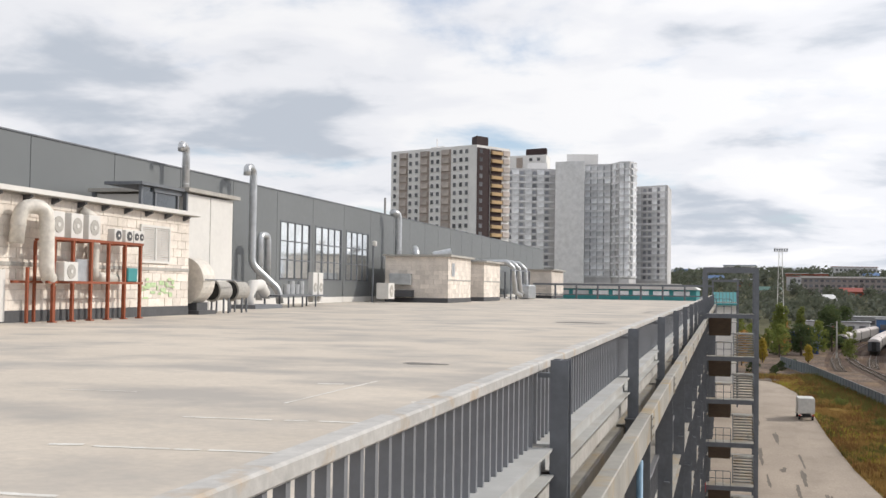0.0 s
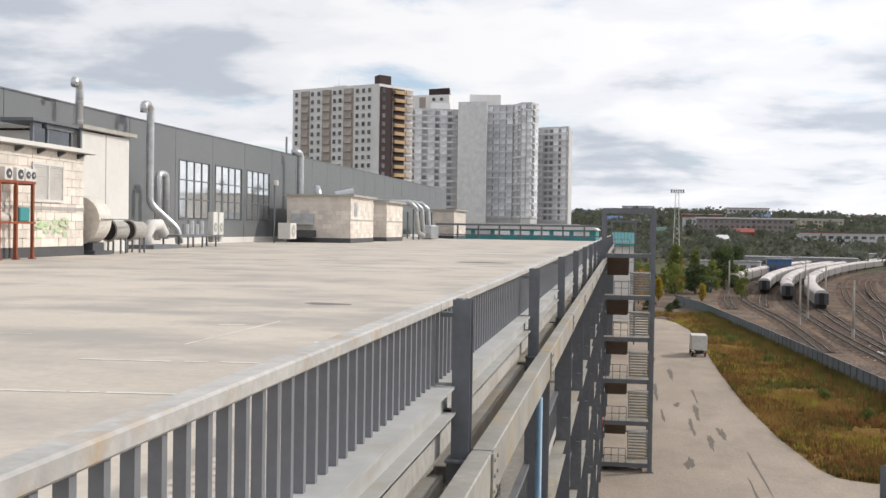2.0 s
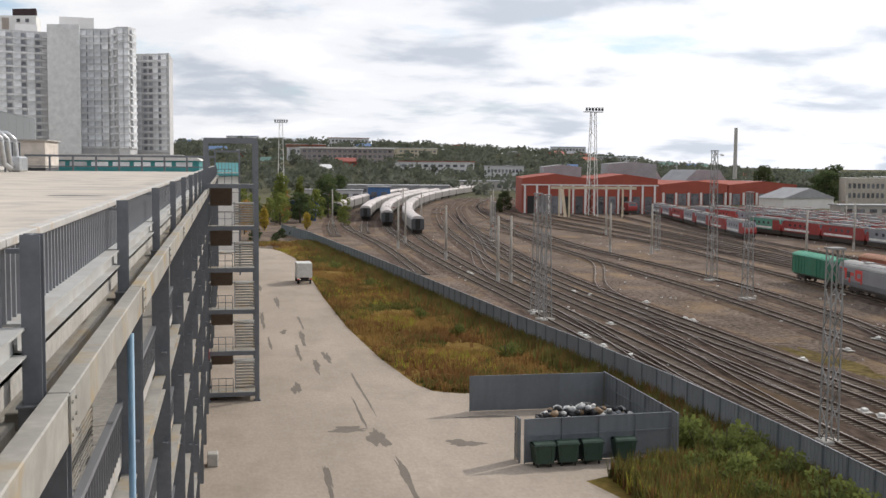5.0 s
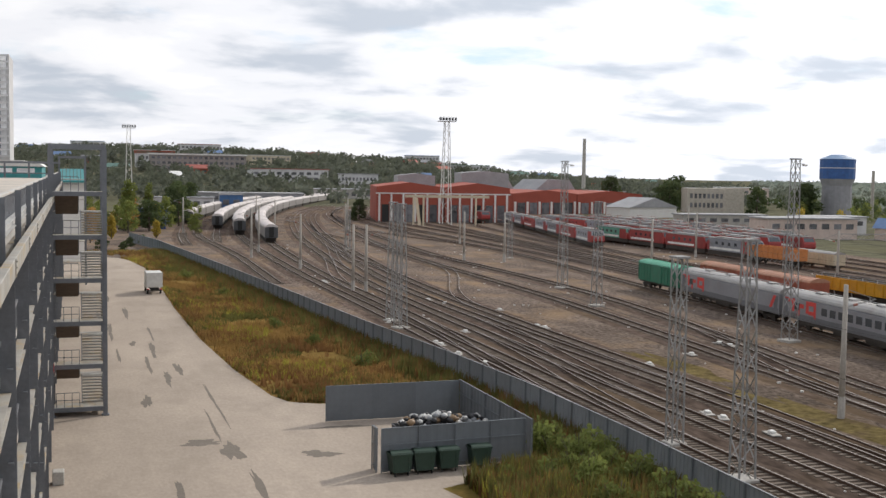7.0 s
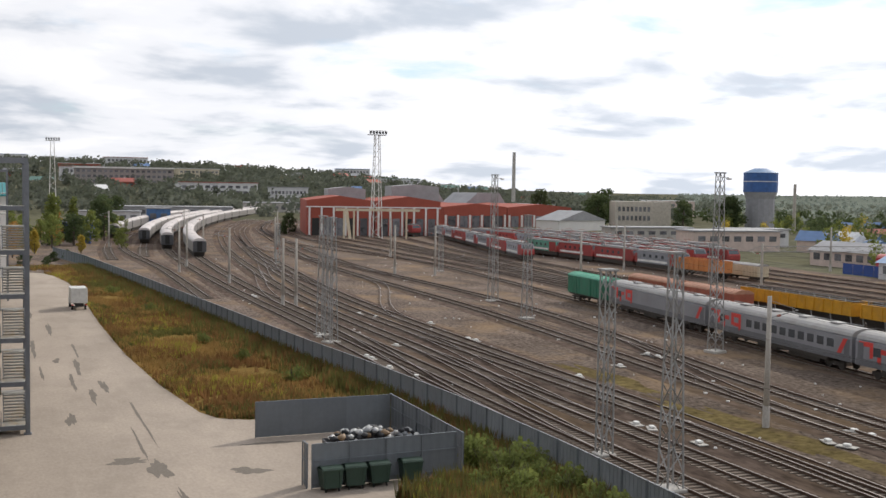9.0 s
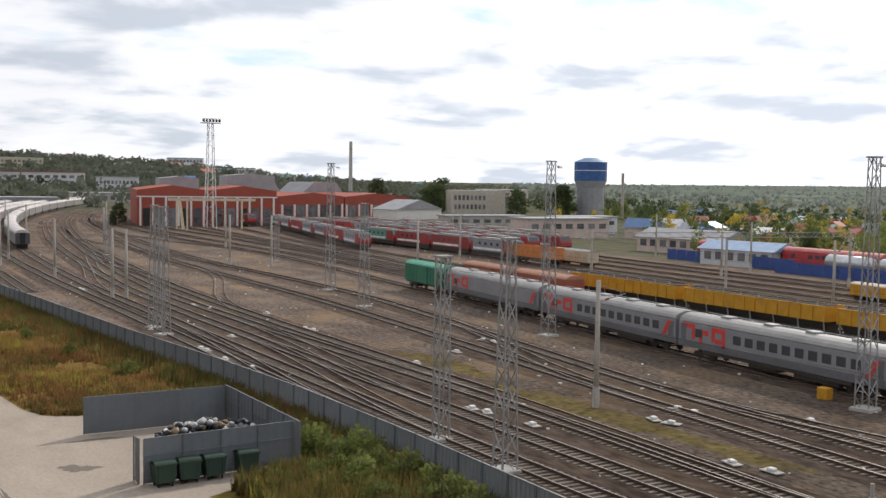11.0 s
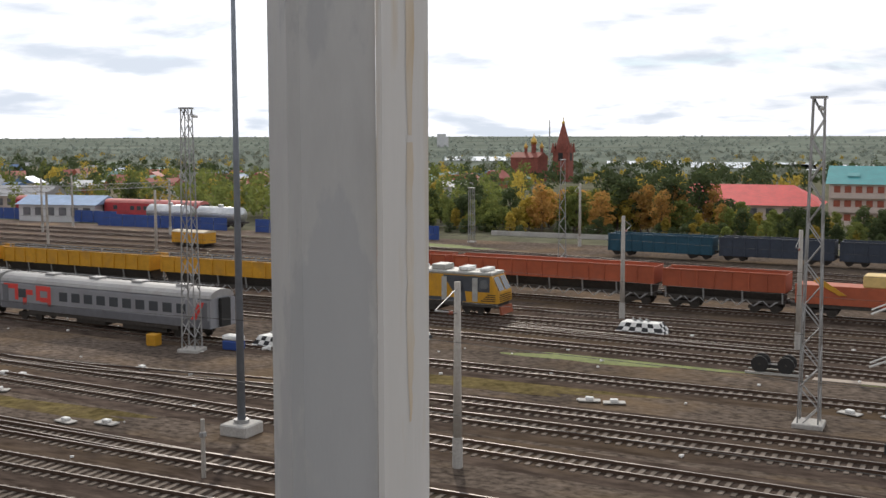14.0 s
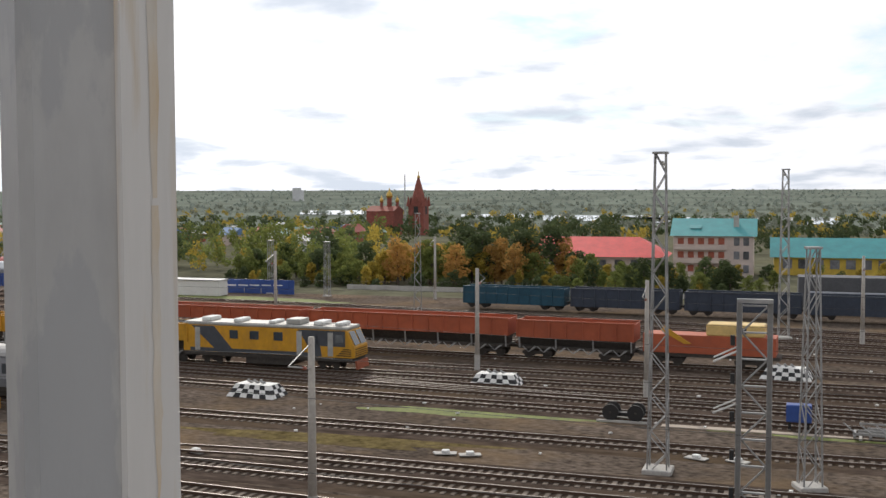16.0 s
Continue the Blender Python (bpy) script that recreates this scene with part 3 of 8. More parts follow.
for k in range(6):
    z = DECK - k * 2.95
    if z < 0.5:
        continue
    part("landing_beam", M().box(SX0, SX1, SY0, SY0 + 0.15, z - 0.3, z), STEEL, stair)
    part("landing_plate", M().box(SX0, SX1, SY0 + 0.15, SY0 + 1.5, z - 0.06, z - 0.005), STEEL_L, stair)
    part("landing_plate", M().box(SX0, SX1, SY1 - 1.3, SY1, z - 1.53, z - 1.47), STEEL_L, stair)
    part("soffit", M().prism([(SY0 + 1.5, z - 0.12), (SY0 + 1.5, z - 0.2), (SY1 - 1.3, z - 1.68), (SY1 - 1.3, z - 1.6)], SX0 + 0.2, 0.5, "x"), SOFFIT, stair, "rusty brown underside of a flight")
    part("side_beam", M().box(SX1 - 0.14, SX1 - 0.06, SY0 + 0.2, SY1 - 0.2, z - 0.25, z), STEEL, stair)
    hr = M()
    for zz in (0.5, 1.0):
        hr.box(SX0 + 0.2, SX0 + 1.7, SY0 + 0.02, SY0 + 0.06, z + zz, z + zz + 0.04)
        hr.box(SX1 - 0.08, SX1 - 0.04, SY0 + 0.2, SY1 - 0.2, z + zz, z + zz + 0.04)
    for i in range(4):
        hr.box(SX0 + 0.2 + i * 0.5, SX0 + 0.24 + i * 0.5, SY0 + 0.02, SY0 + 0.06, z, z + 1.0)
    part("handrail", hr, STEEL, stair)
    n = 9
    for lo, x0, x1, up in ((z - 2.95, 0.65, SX1 - 0.15, 1), (z - 1.475, SX0 + 0.15, 0.55, -1)):
        part("stringer", M().prism([(SY0 + 1.5, lo - 0.1), (SY0 + 1.5, lo + 0.1), (SY1 - 1.3, lo + 1.55), (SY1 - 1.3, lo + 1.35)] if up > 0 else [(SY0 + 1.5, lo + 1.35), (SY0 + 1.5, lo + 1.55), (SY1 - 1.3, lo + 0.1), (SY1 - 1.3, lo - 0.1)], x0, x0 + 0.06, "x"), STEEL, stair)
        part("stringer", M().prism([(SY0 + 1.5, lo - 0.1), (SY0 + 1.5, lo + 0.1), (SY1 - 1.3, lo + 1.55), (SY1 - 1.3, lo + 1.35)] if up > 0 else [(SY0 + 1.5, lo + 1.35), (SY0 + 1.5, lo + 1.55), (SY1 - 1.3, lo + 0.1), (SY1 - 1.3, lo - 0.1)], x1 - 0.06, x1, "x"), STEEL, stair)
        for i in range(n):
            f = (i + 0.5) / n
            yy = SY0 + 1.5 + (f if up > 0 else 1 - f) * (SY1 - SY0 - 2.8)
            part("tread", M().box(x0 + 0.07, x1 - 0.07, yy - 0.16, yy + 0.14, lo + f * 1.475 - 0.05, lo + f * 1.475 + 0.05), STEEL_L, stair)
part("sign", M().box(SX0 + 0.05, SX0 + 0.08, SY0 - 0.5, SY0 - 0.1, 3.2, 3.8), REDP, stair, "small red sign")
solid("utility_box", M().bev(-1.0, -0.4, 62, 62.8, 0.02, 0.75, 0.04), ROUGH_CONC, "pale concrete footing block on the road", "block")


# ---- tracks ----
def track_x(tr, y):
    """Where a track lies, y metres along: straight near the garage, then knot to knot, then round the bend."""
    x0, s, far = tr
    if y <= 60 or not far:
        return x0 + 0.97 + s * (y - 20) + bend(y)
    k = [(-20.0, x0 + 0.97 - 40 * s), (60.0, x0 + 0.97 + 40 * s)] + list(zip((145.0, 220.0, 290.0, 350.0, 430.0), far))
    k.append((800.0, far[-1]))
    for i in range(1, len(k) - 1):
        (ya, xa), (yb, xb) = k[i], k[i + 1]
        if y <= yb:
            ga = (xb - k[i - 1][1]) / (yb - k[i - 1][0])
            gb = (k[i + 2][1] - xa) / (k[i + 2][0] - ya) if i + 2 < len(k) else 0.0
            f, L = (y - ya) / (yb - ya), yb - ya
            return (2 * f ** 3 - 3 * f * f + 1) * xa + (f ** 3 - 2 * f * f + f) * L * ga + (3 * f * f - 2 * f ** 3) * xb + (f ** 3 - f * f) * L * gb + bend(y)
    return far[-1] + bend(y)


TRACKS = [(33.0, 0.0, (35.2, 34.6, 32.2, 31.5, 31.0)), (36.1, 0.0, (38.2, 38.9, 38.2, 38.0, 38.0)), (40.4, 0.001, (41.9, 45.8, 47.4, 47.8, 46.5)),
          (44.4, 0.02, (45.4, 49.8, 52.2, 52.0, 50.0)), (46.6, 0.0, (48.9, 52.9, 54.4, 55.0, 54.0)), (52.6, 0.058, (62.6, 62.7, 63.7, 63.0, 59.5)),
          (58.2, 0.022, (70.5, 68.6, 68.0, 65.5, 62.0)), (61.9, 0.02, (76.5, 76.0, 73.0, 69.0, 65.0)), (71.6, 0.02, (82.4, 87.0, 79.5, 73.0, 68.0)),
          (82.0, 0.06, (91.0, 92.0, 86.0, 78.0, 71.0)), (86.6, 0.06, (94.5, 97.0, 93.0, 84.0, 75.0)), (88.9, 0.05, (96.0, 99.5, 97.5, 91.0, 80.0)),
          (93.0, 0.012, (97.0, 101.5, 101.0, 97.0, 90.0)), (98.2, 0.02, (102.0, 106.0, 108.0, 108.0, 108.0)), (105.6, 0.045, (110.5, 112.6, 114.4, 118.0, 118.0)),
          (115.5, 0.10, (126.0, 129.0, 122.5, 120.0, 120.0)), (122.5, 0.13, (132.5, 134.0, 131.0, 126.0, 126.0)), (128.0, 0.15, (139.0, 141.0, 137.0, 133.0, 133.0)),
          (133.5, 0.17, (146.0, 148.0, 145.0, 140.0, 140.0)), (139.0, 0.17, (152.0, 155.0, 152.0, 148.0, 148.0))]


def side(tr, y, off):
    d = (track_x(tr, y + 1) - track_x(tr, y - 1)) / 2
    k = math.hypot(1, d)
    return track_x(tr, y) + off / k, y - off * d / k


def sweep(m, line, w, z0, z1):
    """A continuous bar along a line of (x, y) points."""
    k = len(m.v)
    for x, y in line:
        m.v += [(x - w, y, z0), (x - w, y, z1), (x + w, y, z1), (x + w, y, z0)]
    for i in range(len(line) - 1):
        a, b = k + 4 * i, k + 4 * i + 4
        m.f += [(a + j, a + j + 1, b + j + 1, b + j) for j in range(3)]
    return m


def make_track(way, ya, yb, lab):
    tr = thing("railway_track", lab, "railway track", group="tracks of the yard")
    ys = []
    y = ya
    while y < yb:
        ys.append(y)
        y += 10 if y < 140 else 16
    ys.append(yb)
    for off in (-0.76, 0.76):
        line = [side(way, y, off) for y in ys]
        m, h = sweep(M(), line, 0.06, 0.16, 0.33), sweep(M(), line, 0.036, 0.33, 0.345)
        r = part("rail", m, RAILSTEEL, tr)
        part("rail_head", h, RAILHEAD, r, "bright polished running surface")
    sl = M()
    y = ya
    while y < min(yb, 300):
        d = math.degrees(math.atan((track_x(way, y + 1) - track_x(way, y - 1)) / 2))
        x = track_x(way, y)
        sl.box(x - 1.35, x + 1.35, y - 0.13, y + 0.13, 0.02, 0.17, rz=-d)
        y += 0.62
    part("sleepers", sl, SLEEPER, tr, "dusty concrete sleepers", kind="stuff")
    bed = M()
    for a, b in zip(ys, ys[1:]):
        for o0, o1, z0, z1 in ((-2.5, -1.6, 0.035, 0.12), (-1.6, 1.6, 0.12, 0.12), (1.6, 2.5, 0.12, 0.035)):
            (p0, q0), (p1, q1), (p2, q2), (p3, q3) = side(way, a, o0), side(way, a, o1), side(way, b, o1), side(way, b, o0)
            bed.face((p0, q0, z0), (p1, q1, z1), (p2, q2, z1), (p3, q3, z0))
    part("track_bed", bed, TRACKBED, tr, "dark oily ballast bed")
    return tr


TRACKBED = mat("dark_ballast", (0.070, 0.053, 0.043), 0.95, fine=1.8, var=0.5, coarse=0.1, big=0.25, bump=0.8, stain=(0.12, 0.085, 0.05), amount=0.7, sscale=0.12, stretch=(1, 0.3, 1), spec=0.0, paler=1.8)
for i, way in enumerate(TRACKS):
    make_track(way, {0: 60, 1: 20, 2: 20, 4: 75}.get(i, -45), 30 if i == 7 else 640 if i < 11 else (360 if i < 15 else 335), "pair of worn steel rails on concrete sleepers")
SIDINGS = [(26.0, 0.0, (26.0, 26.3, 26.2, 25.5, 25.0)), (14.0, 0.0, (14.0, 20.0, 17.5, 15.5, 15.0)), (24.0, 0.0, (28.4, 28.6, 21.5, 19.0, 18.5))]
for way, ya in zip(SIDINGS, (262, 252, 165)):
    make_track(way, ya, 760, "curving railway track beside the fence")


# crossovers between tracks
def crossover(one, two, ya, yb):
    tr = thing("turnout", "diagonal turnout rails joining two tracks", "turnout", group="turnouts of the yard")
    for off in (-0.76, 0.76):
        m, h = M(), M()
        n = 14
        pts = []
        for i in range(n + 1):
            f = i / n
            w = f * f * (3 - 2 * f)
            y = ya + (yb - ya) * f
            pts.append((track_x(one, y) * (1 - w) + track_x(two, y) * w + off, y))
        sweep(m, pts, 0.05, 0.2, 0.33), sweep(h, pts, 0.036, 0.331, 0.346)
        r = part("rail", m, RAILSTEEL, tr)
        part("rail_head", h, RAILHEAD, r)


for a, b, ya, yb in ((3, 4, 30, 76), (1, 2, 60, 112), (2, 3, 70, 125), (4, 5, 130, 195), (5, 6, 62, 112), (7, 6, 28, 70), (10, 11, 10, 55), (4, 3, 170, 240), (0, 1, 70, 125), (2, 3, 185, 250), (3, 4, 205, 265), (5, 4, 230, 300), (1, 2, 150, 215), (6, 5, 190, 260), (8, 6, 230, 330), (9, 8, 265, 340), (12, 13, 130, 200), (13, 14, 180, 250), (10, 9, 150, 215)):
    crossover(TRACKS[a], TRACKS[b], ya, yb)

# ---- fence and rubbish enclosure ----
fence = thing("fence", "grey corrugated sheet-metal fence with posts", "fence")
y = -40.0
panels = {}
while y < 264:
    y2 = min(y + 2.45, 265.9)
    xa, xb = fence_x(y), fence_x(y2)
    rz = math.degrees(math.atan2(xb - xa, y2 - y))
    if "panel" not in panels:
        pm = M()
        for i in range(12):
            u0, u1 = i * 0.2, i * 0.2 + 0.2
            a, b = (0.0, 0.03) if i % 2 else (0.03, 0.0)
            pm.face((a, u0, 0.08), (a, u1, 0.08), (a, u1, 2.2), (a, u0, 2.2)).face((a, u1, 0.08), (b, u1, 0.08), (b, u1, 2.2), (a, u1, 2.2))
        panels["panel"] = mesh_of("panel", pm, FENCE)
        panels["post"] = mesh_of("post", M().box(-0.11, -0.03, -0.06, 0.06, 0.0, 2.25), SKIPM)
        panels["cap"] = mesh_of("rail", M().box(-0.05, 0.05, 0.02, 2.4, 2.2, 2.23), FENCE)
    for nm in ("panel", "post", "cap"):
        ob = part("rail" if nm == "cap" else nm, panels[nm], None, fence)
        ob.matrix_basis = pose(xa, y, 0, 0, 0, -rz)
    y = y2

enc = thing("rubbish_enclosure", "grey sheet-metal rubbish enclosure, three-sided and full", "enclosure")


def sheet_wall(x0, y0, x1, y1, h, n, lab=""):
    L = math.hypot(x1 - x0, y1 - y0)
    rz = math.degrees(math.atan2(y1 - y0, x1 - x0))
    for i in range(n):
        a, b = i * L / n, (i + 1) * L / n
        k = max(4, int((b - a) / 0.15))
        front = [(a + (b - a) * j / k, 0.02 if (j // 2) % 2 else 0.0) for j in range(k + 1)]
        m = M().prism(front + [(u, w - 0.025) for u, w in reversed(front)], 0.06, h, "z")
        part("panel", m, SKIPM, enc, lab).matrix_basis = pose(x0, y0, 0, 0, 0, rz)
    m = M().box(0, L, 0.045, 0.1, h * 0.62, h * 0.62 + 0.06).box(0, L, 0.045, 0.1, 0.3, 0.36).box(0, L, -0.03, 0.06, h, h + 0.03)
    part("frame_rail", m, SKIPM, enc).matrix_basis = pose(x0, y0, 0, 0, 0, rz)
    for i in range(n + 1):
        part("post", M().box(i * L / n - 0.03, i * L / n + 0.03, 0.03, 0.1, 0.0, h), SKIPM, enc).matrix_basis = pose(x0, y0, 0, 0, 0, rz)


sheet_wall(25.6, 60.4, 16.6, 59.9, 2.55, 4)
sheet_wall(16.4, 73.3, 25.9, 73.2, 2.45, 3)
sheet_wall(26.0, 60.2, 26.0, 73.3, 2.5, 5)
sheet_wall(16.4, 60.0, 16.4, 60.9, 2.55, 1)

BIN = mat("dark_green_bin", (0.025, 0.05, 0.035), 0.5, fine=4, var=0.15)


def make_bin():
    b = thing("waste_bin", "dark green metal wheeled waste container", "waste container", group="waste containers by the enclosure")
    w = M()
    w.prism([(-0.5, 0.25), (0.5, 0.25), (0.62, 1.25), (-0.62, 1.25)], -0.42, 0.42, "y")
    part("body", w, BIN, b)
    part("rim", M().box(-0.66, 0.66, -0.47, -0.42, 1.2, 1.28).box(-0.66, 0.66, 0.42, 0.47, 1.2, 1.28).box(-0.66, -0.62, -0.42, 0.42, 1.2, 1.28).box(0.62, 0.66, -0.42, 0.42, 1.2, 1.28), BIN, b)
    lid = M()
    for i in range(6):
        a0, a1 = math.pi * i / 6, math.pi * (i + 1) / 6
        lid.face((-0.62, -0.44 * math.cos(a0), 1.28 + 0.14 * math.sin(a0)), (0.62, -0.44 * math.cos(a0), 1.28 + 0.14 * math.sin(a0)), (0.62, -0.44 * math.cos(a1), 1.28 + 0.14 * math.sin(a1)), (-0.62, -0.44 * math.cos(a1), 1.28 + 0.14 * math.sin(a1)))
    part("lid", lid, BIN, b)
    for x in (-0.4, 0.4):
        for y in (-0.32, 0.32):
            part("wheel", M().cyl((x - 0.03, y, 0.12), (x + 0.03, y, 0.12), 0.1, n=10).box(x - 0.02, x + 0.02, y - 0.03, y + 0.03, 0.12, 0.26), BLACK, b)
        part("rib", M().box(x - 0.03, x + 0.03, -0.46, -0.42, 0.3, 1.2), BIN, b)
    return b


first = make_bin()
first.matrix_basis = pose(17.5, 59.2, 0.02, 0, 0, 4)
for x, y, r in ((18.95, 59.35, -3), (20.4, 59.45, 2), (22.4, 59.55, 0)):
    copy_thing(first, pose(x, y, 0.02, 0, 0, r))

BAGS = [mat("rubbish_" + n, c, 0.6, fine=3, var=0.2) for n, c in (("white", (0.65, 0.64, 0.62)), ("black", (0.03, 0.03, 0.033)), ("brown", (0.25, 0.17, 0.1)), ("grey", (0.25, 0.26, 0.27)))]
skip = thing("rubbish_skip", "long dark open skip full of rubbish", "skip")
part("tub", M().prism([(-1.0, 0.0), (1.0, 0.0), (1.06, 0.75), (1.0, 0.75), (0.95, 0.1), (-0.95, 0.1), (-1.0, 0.75), (-1.06, 0.75)], -3.2, 3.2, "y").box(-1.0, 1.0, -3.2, -3.1, 0, 0.7).box(-1.0, 1.0, 3.1, 3.2, 0, 0.7), DARKBASE, skip)
skip.matrix_basis = pose(22.9, 67.6, 0.02, 0, 0, 90)
rng = random.Random(11)
for i in range(96):
    m = M()
    r = rng.uniform(0.13, 0.3)
    for k in range(5):
        for j in range(8):
            a, e = 2 * math.pi * j / 8, -math.pi / 2 + math.pi * (k + 0.5) / 5
            q = r * rng.uniform(0.75, 1.1)
            m.v.append((q * math.cos(a) * math.cos(e), q * 1.2 * math.sin(a) * math.cos(e), q * 0.75 * math.sin(e)))
    for k in range(4):
        for j in range(8):
            m.f.append((k * 8 + j, k * 8 + (j + 1) % 8, (k + 1) * 8 + (j + 1) % 8, (k + 1) * 8 + j))
    m.f += [tuple(reversed(range(8))), tuple(range(32, 40))]
    px, py = rng.uniform(19.9, 25.6), rng.uniform(66.8, 68.4)
    ob = solid("rubbish_bag", m, BAGS[rng.choice((0, 0, 1, 1, 1, 2, 3))], "tied rubbish bag heaped in the skip", "rubbish bag", group="rubbish in the skip", smooth=True)
    ob.matrix_basis = pose(px, py, 0.8 + 0.75 * rng.random() * (1 - abs(px - 22.7) / 4.5), 0, 0, rng.uniform(0, 360))


# ---- delivery truck on the road ----
def make_truck():
    t = thing("box_truck", "small white box truck seen from behind", "truck")
    VAN = mat("truck_box", (0.62, 0.61, 0.58), 0.6, fine=2, var=0.06)
    part("cargo_box", M().bev(-1.05, 1.05, -2.0, 1.6, 0.95, 2.95, 0.04), VAN, t, "dull white box body")
    for x in (-0.52, 0.52):
        part("rear_door", M().box(x - 0.49, x + 0.49, -2.03, -2.002, 1.02, 2.88), VAN, t)
    cab = M().prism([(1.65, 0.6), (3.6, 0.6), (3.65, 1.15), (2.95, 1.3), (2.35, 2.1), (1.65, 2.15)], -0.95, 0.95, "x")
    part("cab", cab, VAN, t)
    part("windscreen", M().face((-0.8, 2.97, 1.33), (0.8, 2.97, 1.33), (0.75, 2.42, 2.05), (-0.75, 2.42, 2.05)), GLASS, t)
    part("chassis", M().box(-0.45, 0.45, -1.95, 3.3, 0.55, 0.9), BLACK, t)
    part("bumper", M().box(-0.95, 0.95, -2.02, -1.92, 0.5, 0.62), BLACK, t)
    for x in (-0.85, 0.85):
        part("tail_light", M().box(x - 0.14, x + 0.14, -2.04, -1.99, 0.66, 0.78), REDP, t)
        for y in (-1.0, 2.6):
            w = part("wheel", M().cyl((x - 0.12, y, 0.36), (x + 0.12, y, 0.36), 0.36, n=14), BLACK, t)
            part("rim", M().cyl((x - 0.13, y, 0.36), (x + 0.13, y, 0.36), 0.2, n=10), ZINC, w)
    return t


make_truck().matrix_basis = pose(10.6, 156.0, 0.02, 0, 0, 1)


# ---- rolling stock ----
def bogie(parent, y, w=1.0):
    b = part("bogie", M().box(-1.0, -0.85, y - 1.5, y + 1.5, 0.45, 0.75).box(0.85, 1.0, y - 1.5, y + 1.5, 0.45, 0.75).box(-0.9, 0.9, y - 0.2, y + 0.2, 0.45, 0.8), UNDER, parent)
    for dy in (-0.95, 0.95):
        part("wheelset", M().cyl((-0.83, y + dy, 0.47), (-0.7, y + dy, 0.47), 0.46, n=14).cyl((0.7, y + dy, 0.47), (0.83, y + dy, 0.47), 0.46, n=14).cyl((-0.7, y + dy, 0.47), (0.7, y + dy, 0.47), 0.08, n=6), UNDER, b)


def shell(w, z0, z1, crown, n=7):
    """Cross-section of a carriage: straight sides and an arched roof."""
    pts = [(-w, z0), (w, z0), (w, z1)]
    for i in range(1, n):
        a = math.pi * i / n
        pts.append((w * math.cos(a), z1 + crown * math.sin(a)))
    return pts + [(-w, z1)]


def glyphs(c_, x, y0, z0, h, sgn):
    """Broad abstract red bars of a livery mark; no letters."""
    t = 0.012 * sgn
    for a, b, c, d in ((0.0, 0.35, 0.0, 1.0), (0.35, 1.3, 0.75, 1.0), (1.0, 1.3, 0.2, 0.75), (1.7, 2.05, 0.0, 0.75), (2.05, 2.6, 0.5, 0.75), (2.9, 3.25, 0.25, 1.0), (3.25, 4.2, 0.75, 1.0), (3.9, 4.2, 0.0, 0.75), (3.25, 3.9, 0.2, 0.42)):
        part("livery_bar", M().box(min(x, x + t), max(x, x + t), y0 - b * h / 1.25, y0 - a * h / 1.25, z0 + c * h, z0 + d * h), REDP, c_, "broad red livery bar")


def make_coach(lab, full=True, roof=COACHR, body=COACHG, mark=True, windows=10, group="coaches of the grey train"):
    c = thing("passenger_coach", lab, "coach", group=group)
    L = 24.8 if full else 24.0
    part("body", M().prism(shell(1.53, 1.1, 3.35, 0.25), 0, L, "y"), body, c)
    part("roof", M().prism([(1.5, 3.5)] + [(1.5 * math.cos(a), 3.5 + 0.72 * math.sin(a)) for a in (math.pi * i / 8 for i in range(1, 8))] + [(-1.5, 3.5)], 0.05, L - 0.05, "y"), roof, c, smooth=False)
    part("skirt", M().box(-1.45, 1.45, 3.5, L - 3.5, 0.75, 1.1).box(-1.2, 1.2, 5, 10, 0.35, 0.75).box(-1.2, 1.2, 12, 15.5, 0.4, 0.75), UNDER, c)
    if full:
        for y in (3.2, L - 3.2):
            bogie(c, y)
        part("gangway", M().box(-0.55, 0.55, L, L + 0.35, 1.2, 3.5), BLACK, c)
    else:
        part("running_gear", M().box(-1.2, 1.2, 1.5, L - 1.5, 0.02, 1.0), UNDER, c)
        part("end_wall", M().prism(shell(1.5, 1.0, 3.35, 0.25), -0.05, -0.004, "y"), DARKBASE, c, "dark end wall")
    part("gangway", M().box(-0.55, 0.55, -0.35, -0.06, 1.2, 3.5), BLACK, c)
    me = mesh_of("window", M().bev(-1.55, -1.52, -0.5, 0.5, 2.15, 2.95, 0.01), GLASS)
    for i in range(windows):
        part("window", me, None, c).location = (0, 2.6 + i * (13.6 / max(1, windows - 1)) + 0.5, 0)
    part("window", me, None, c).location = (0, L - 2.9, 0)
    if full:
        part("lower_band", M().box(-1.545, -1.531, 0.1, L - 0.1, 1.12, 1.75), COACHB, c, "darker grey lower band")
        for y in (0.7, L - 0.7):
            part("door", M().box(-1.55, -1.532, y - 0.38, y + 0.38, 1.15, 3.2), COACHB, c)
            part("end_post", M().box(-1.5, 1.5, y - 0.69 if y < 5 else y + 0.66, y - 0.66 if y < 5 else y + 0.69, 1.1, 3.4), COACHB, c)
        for y in (4, 9, 14, 19.5):
            part("roof_vent", M().bev(-0.5, 0.5, y - 0.6, y + 0.6, 4.15, 4.36, 0.05), COACHR, c)
        part("conduit", M().cyl((0.8, 1.5, 4.25), (0.8, L - 1.5, 4.25), 0.05, n=6), LATTICE, c)
    if mark:
        glyphs(c, -1.533, L - 0.5, 1.55, 1.8, -1)
        part("livery_stripe", M().face((-1.552, 1.5, 1.75), (-1.552, 2.1, 1.75), (-1.552, 1.2, 3.2), (-1.552, 0.6, 3.2)), REDP, c, "slanted red stripe")
    return c


COACHB = mat("coach_band", (0.15, 0.152, 0.165), 0.45, 0.2, fine=2, var=0.08)
T_COACH = TRACKS[8]


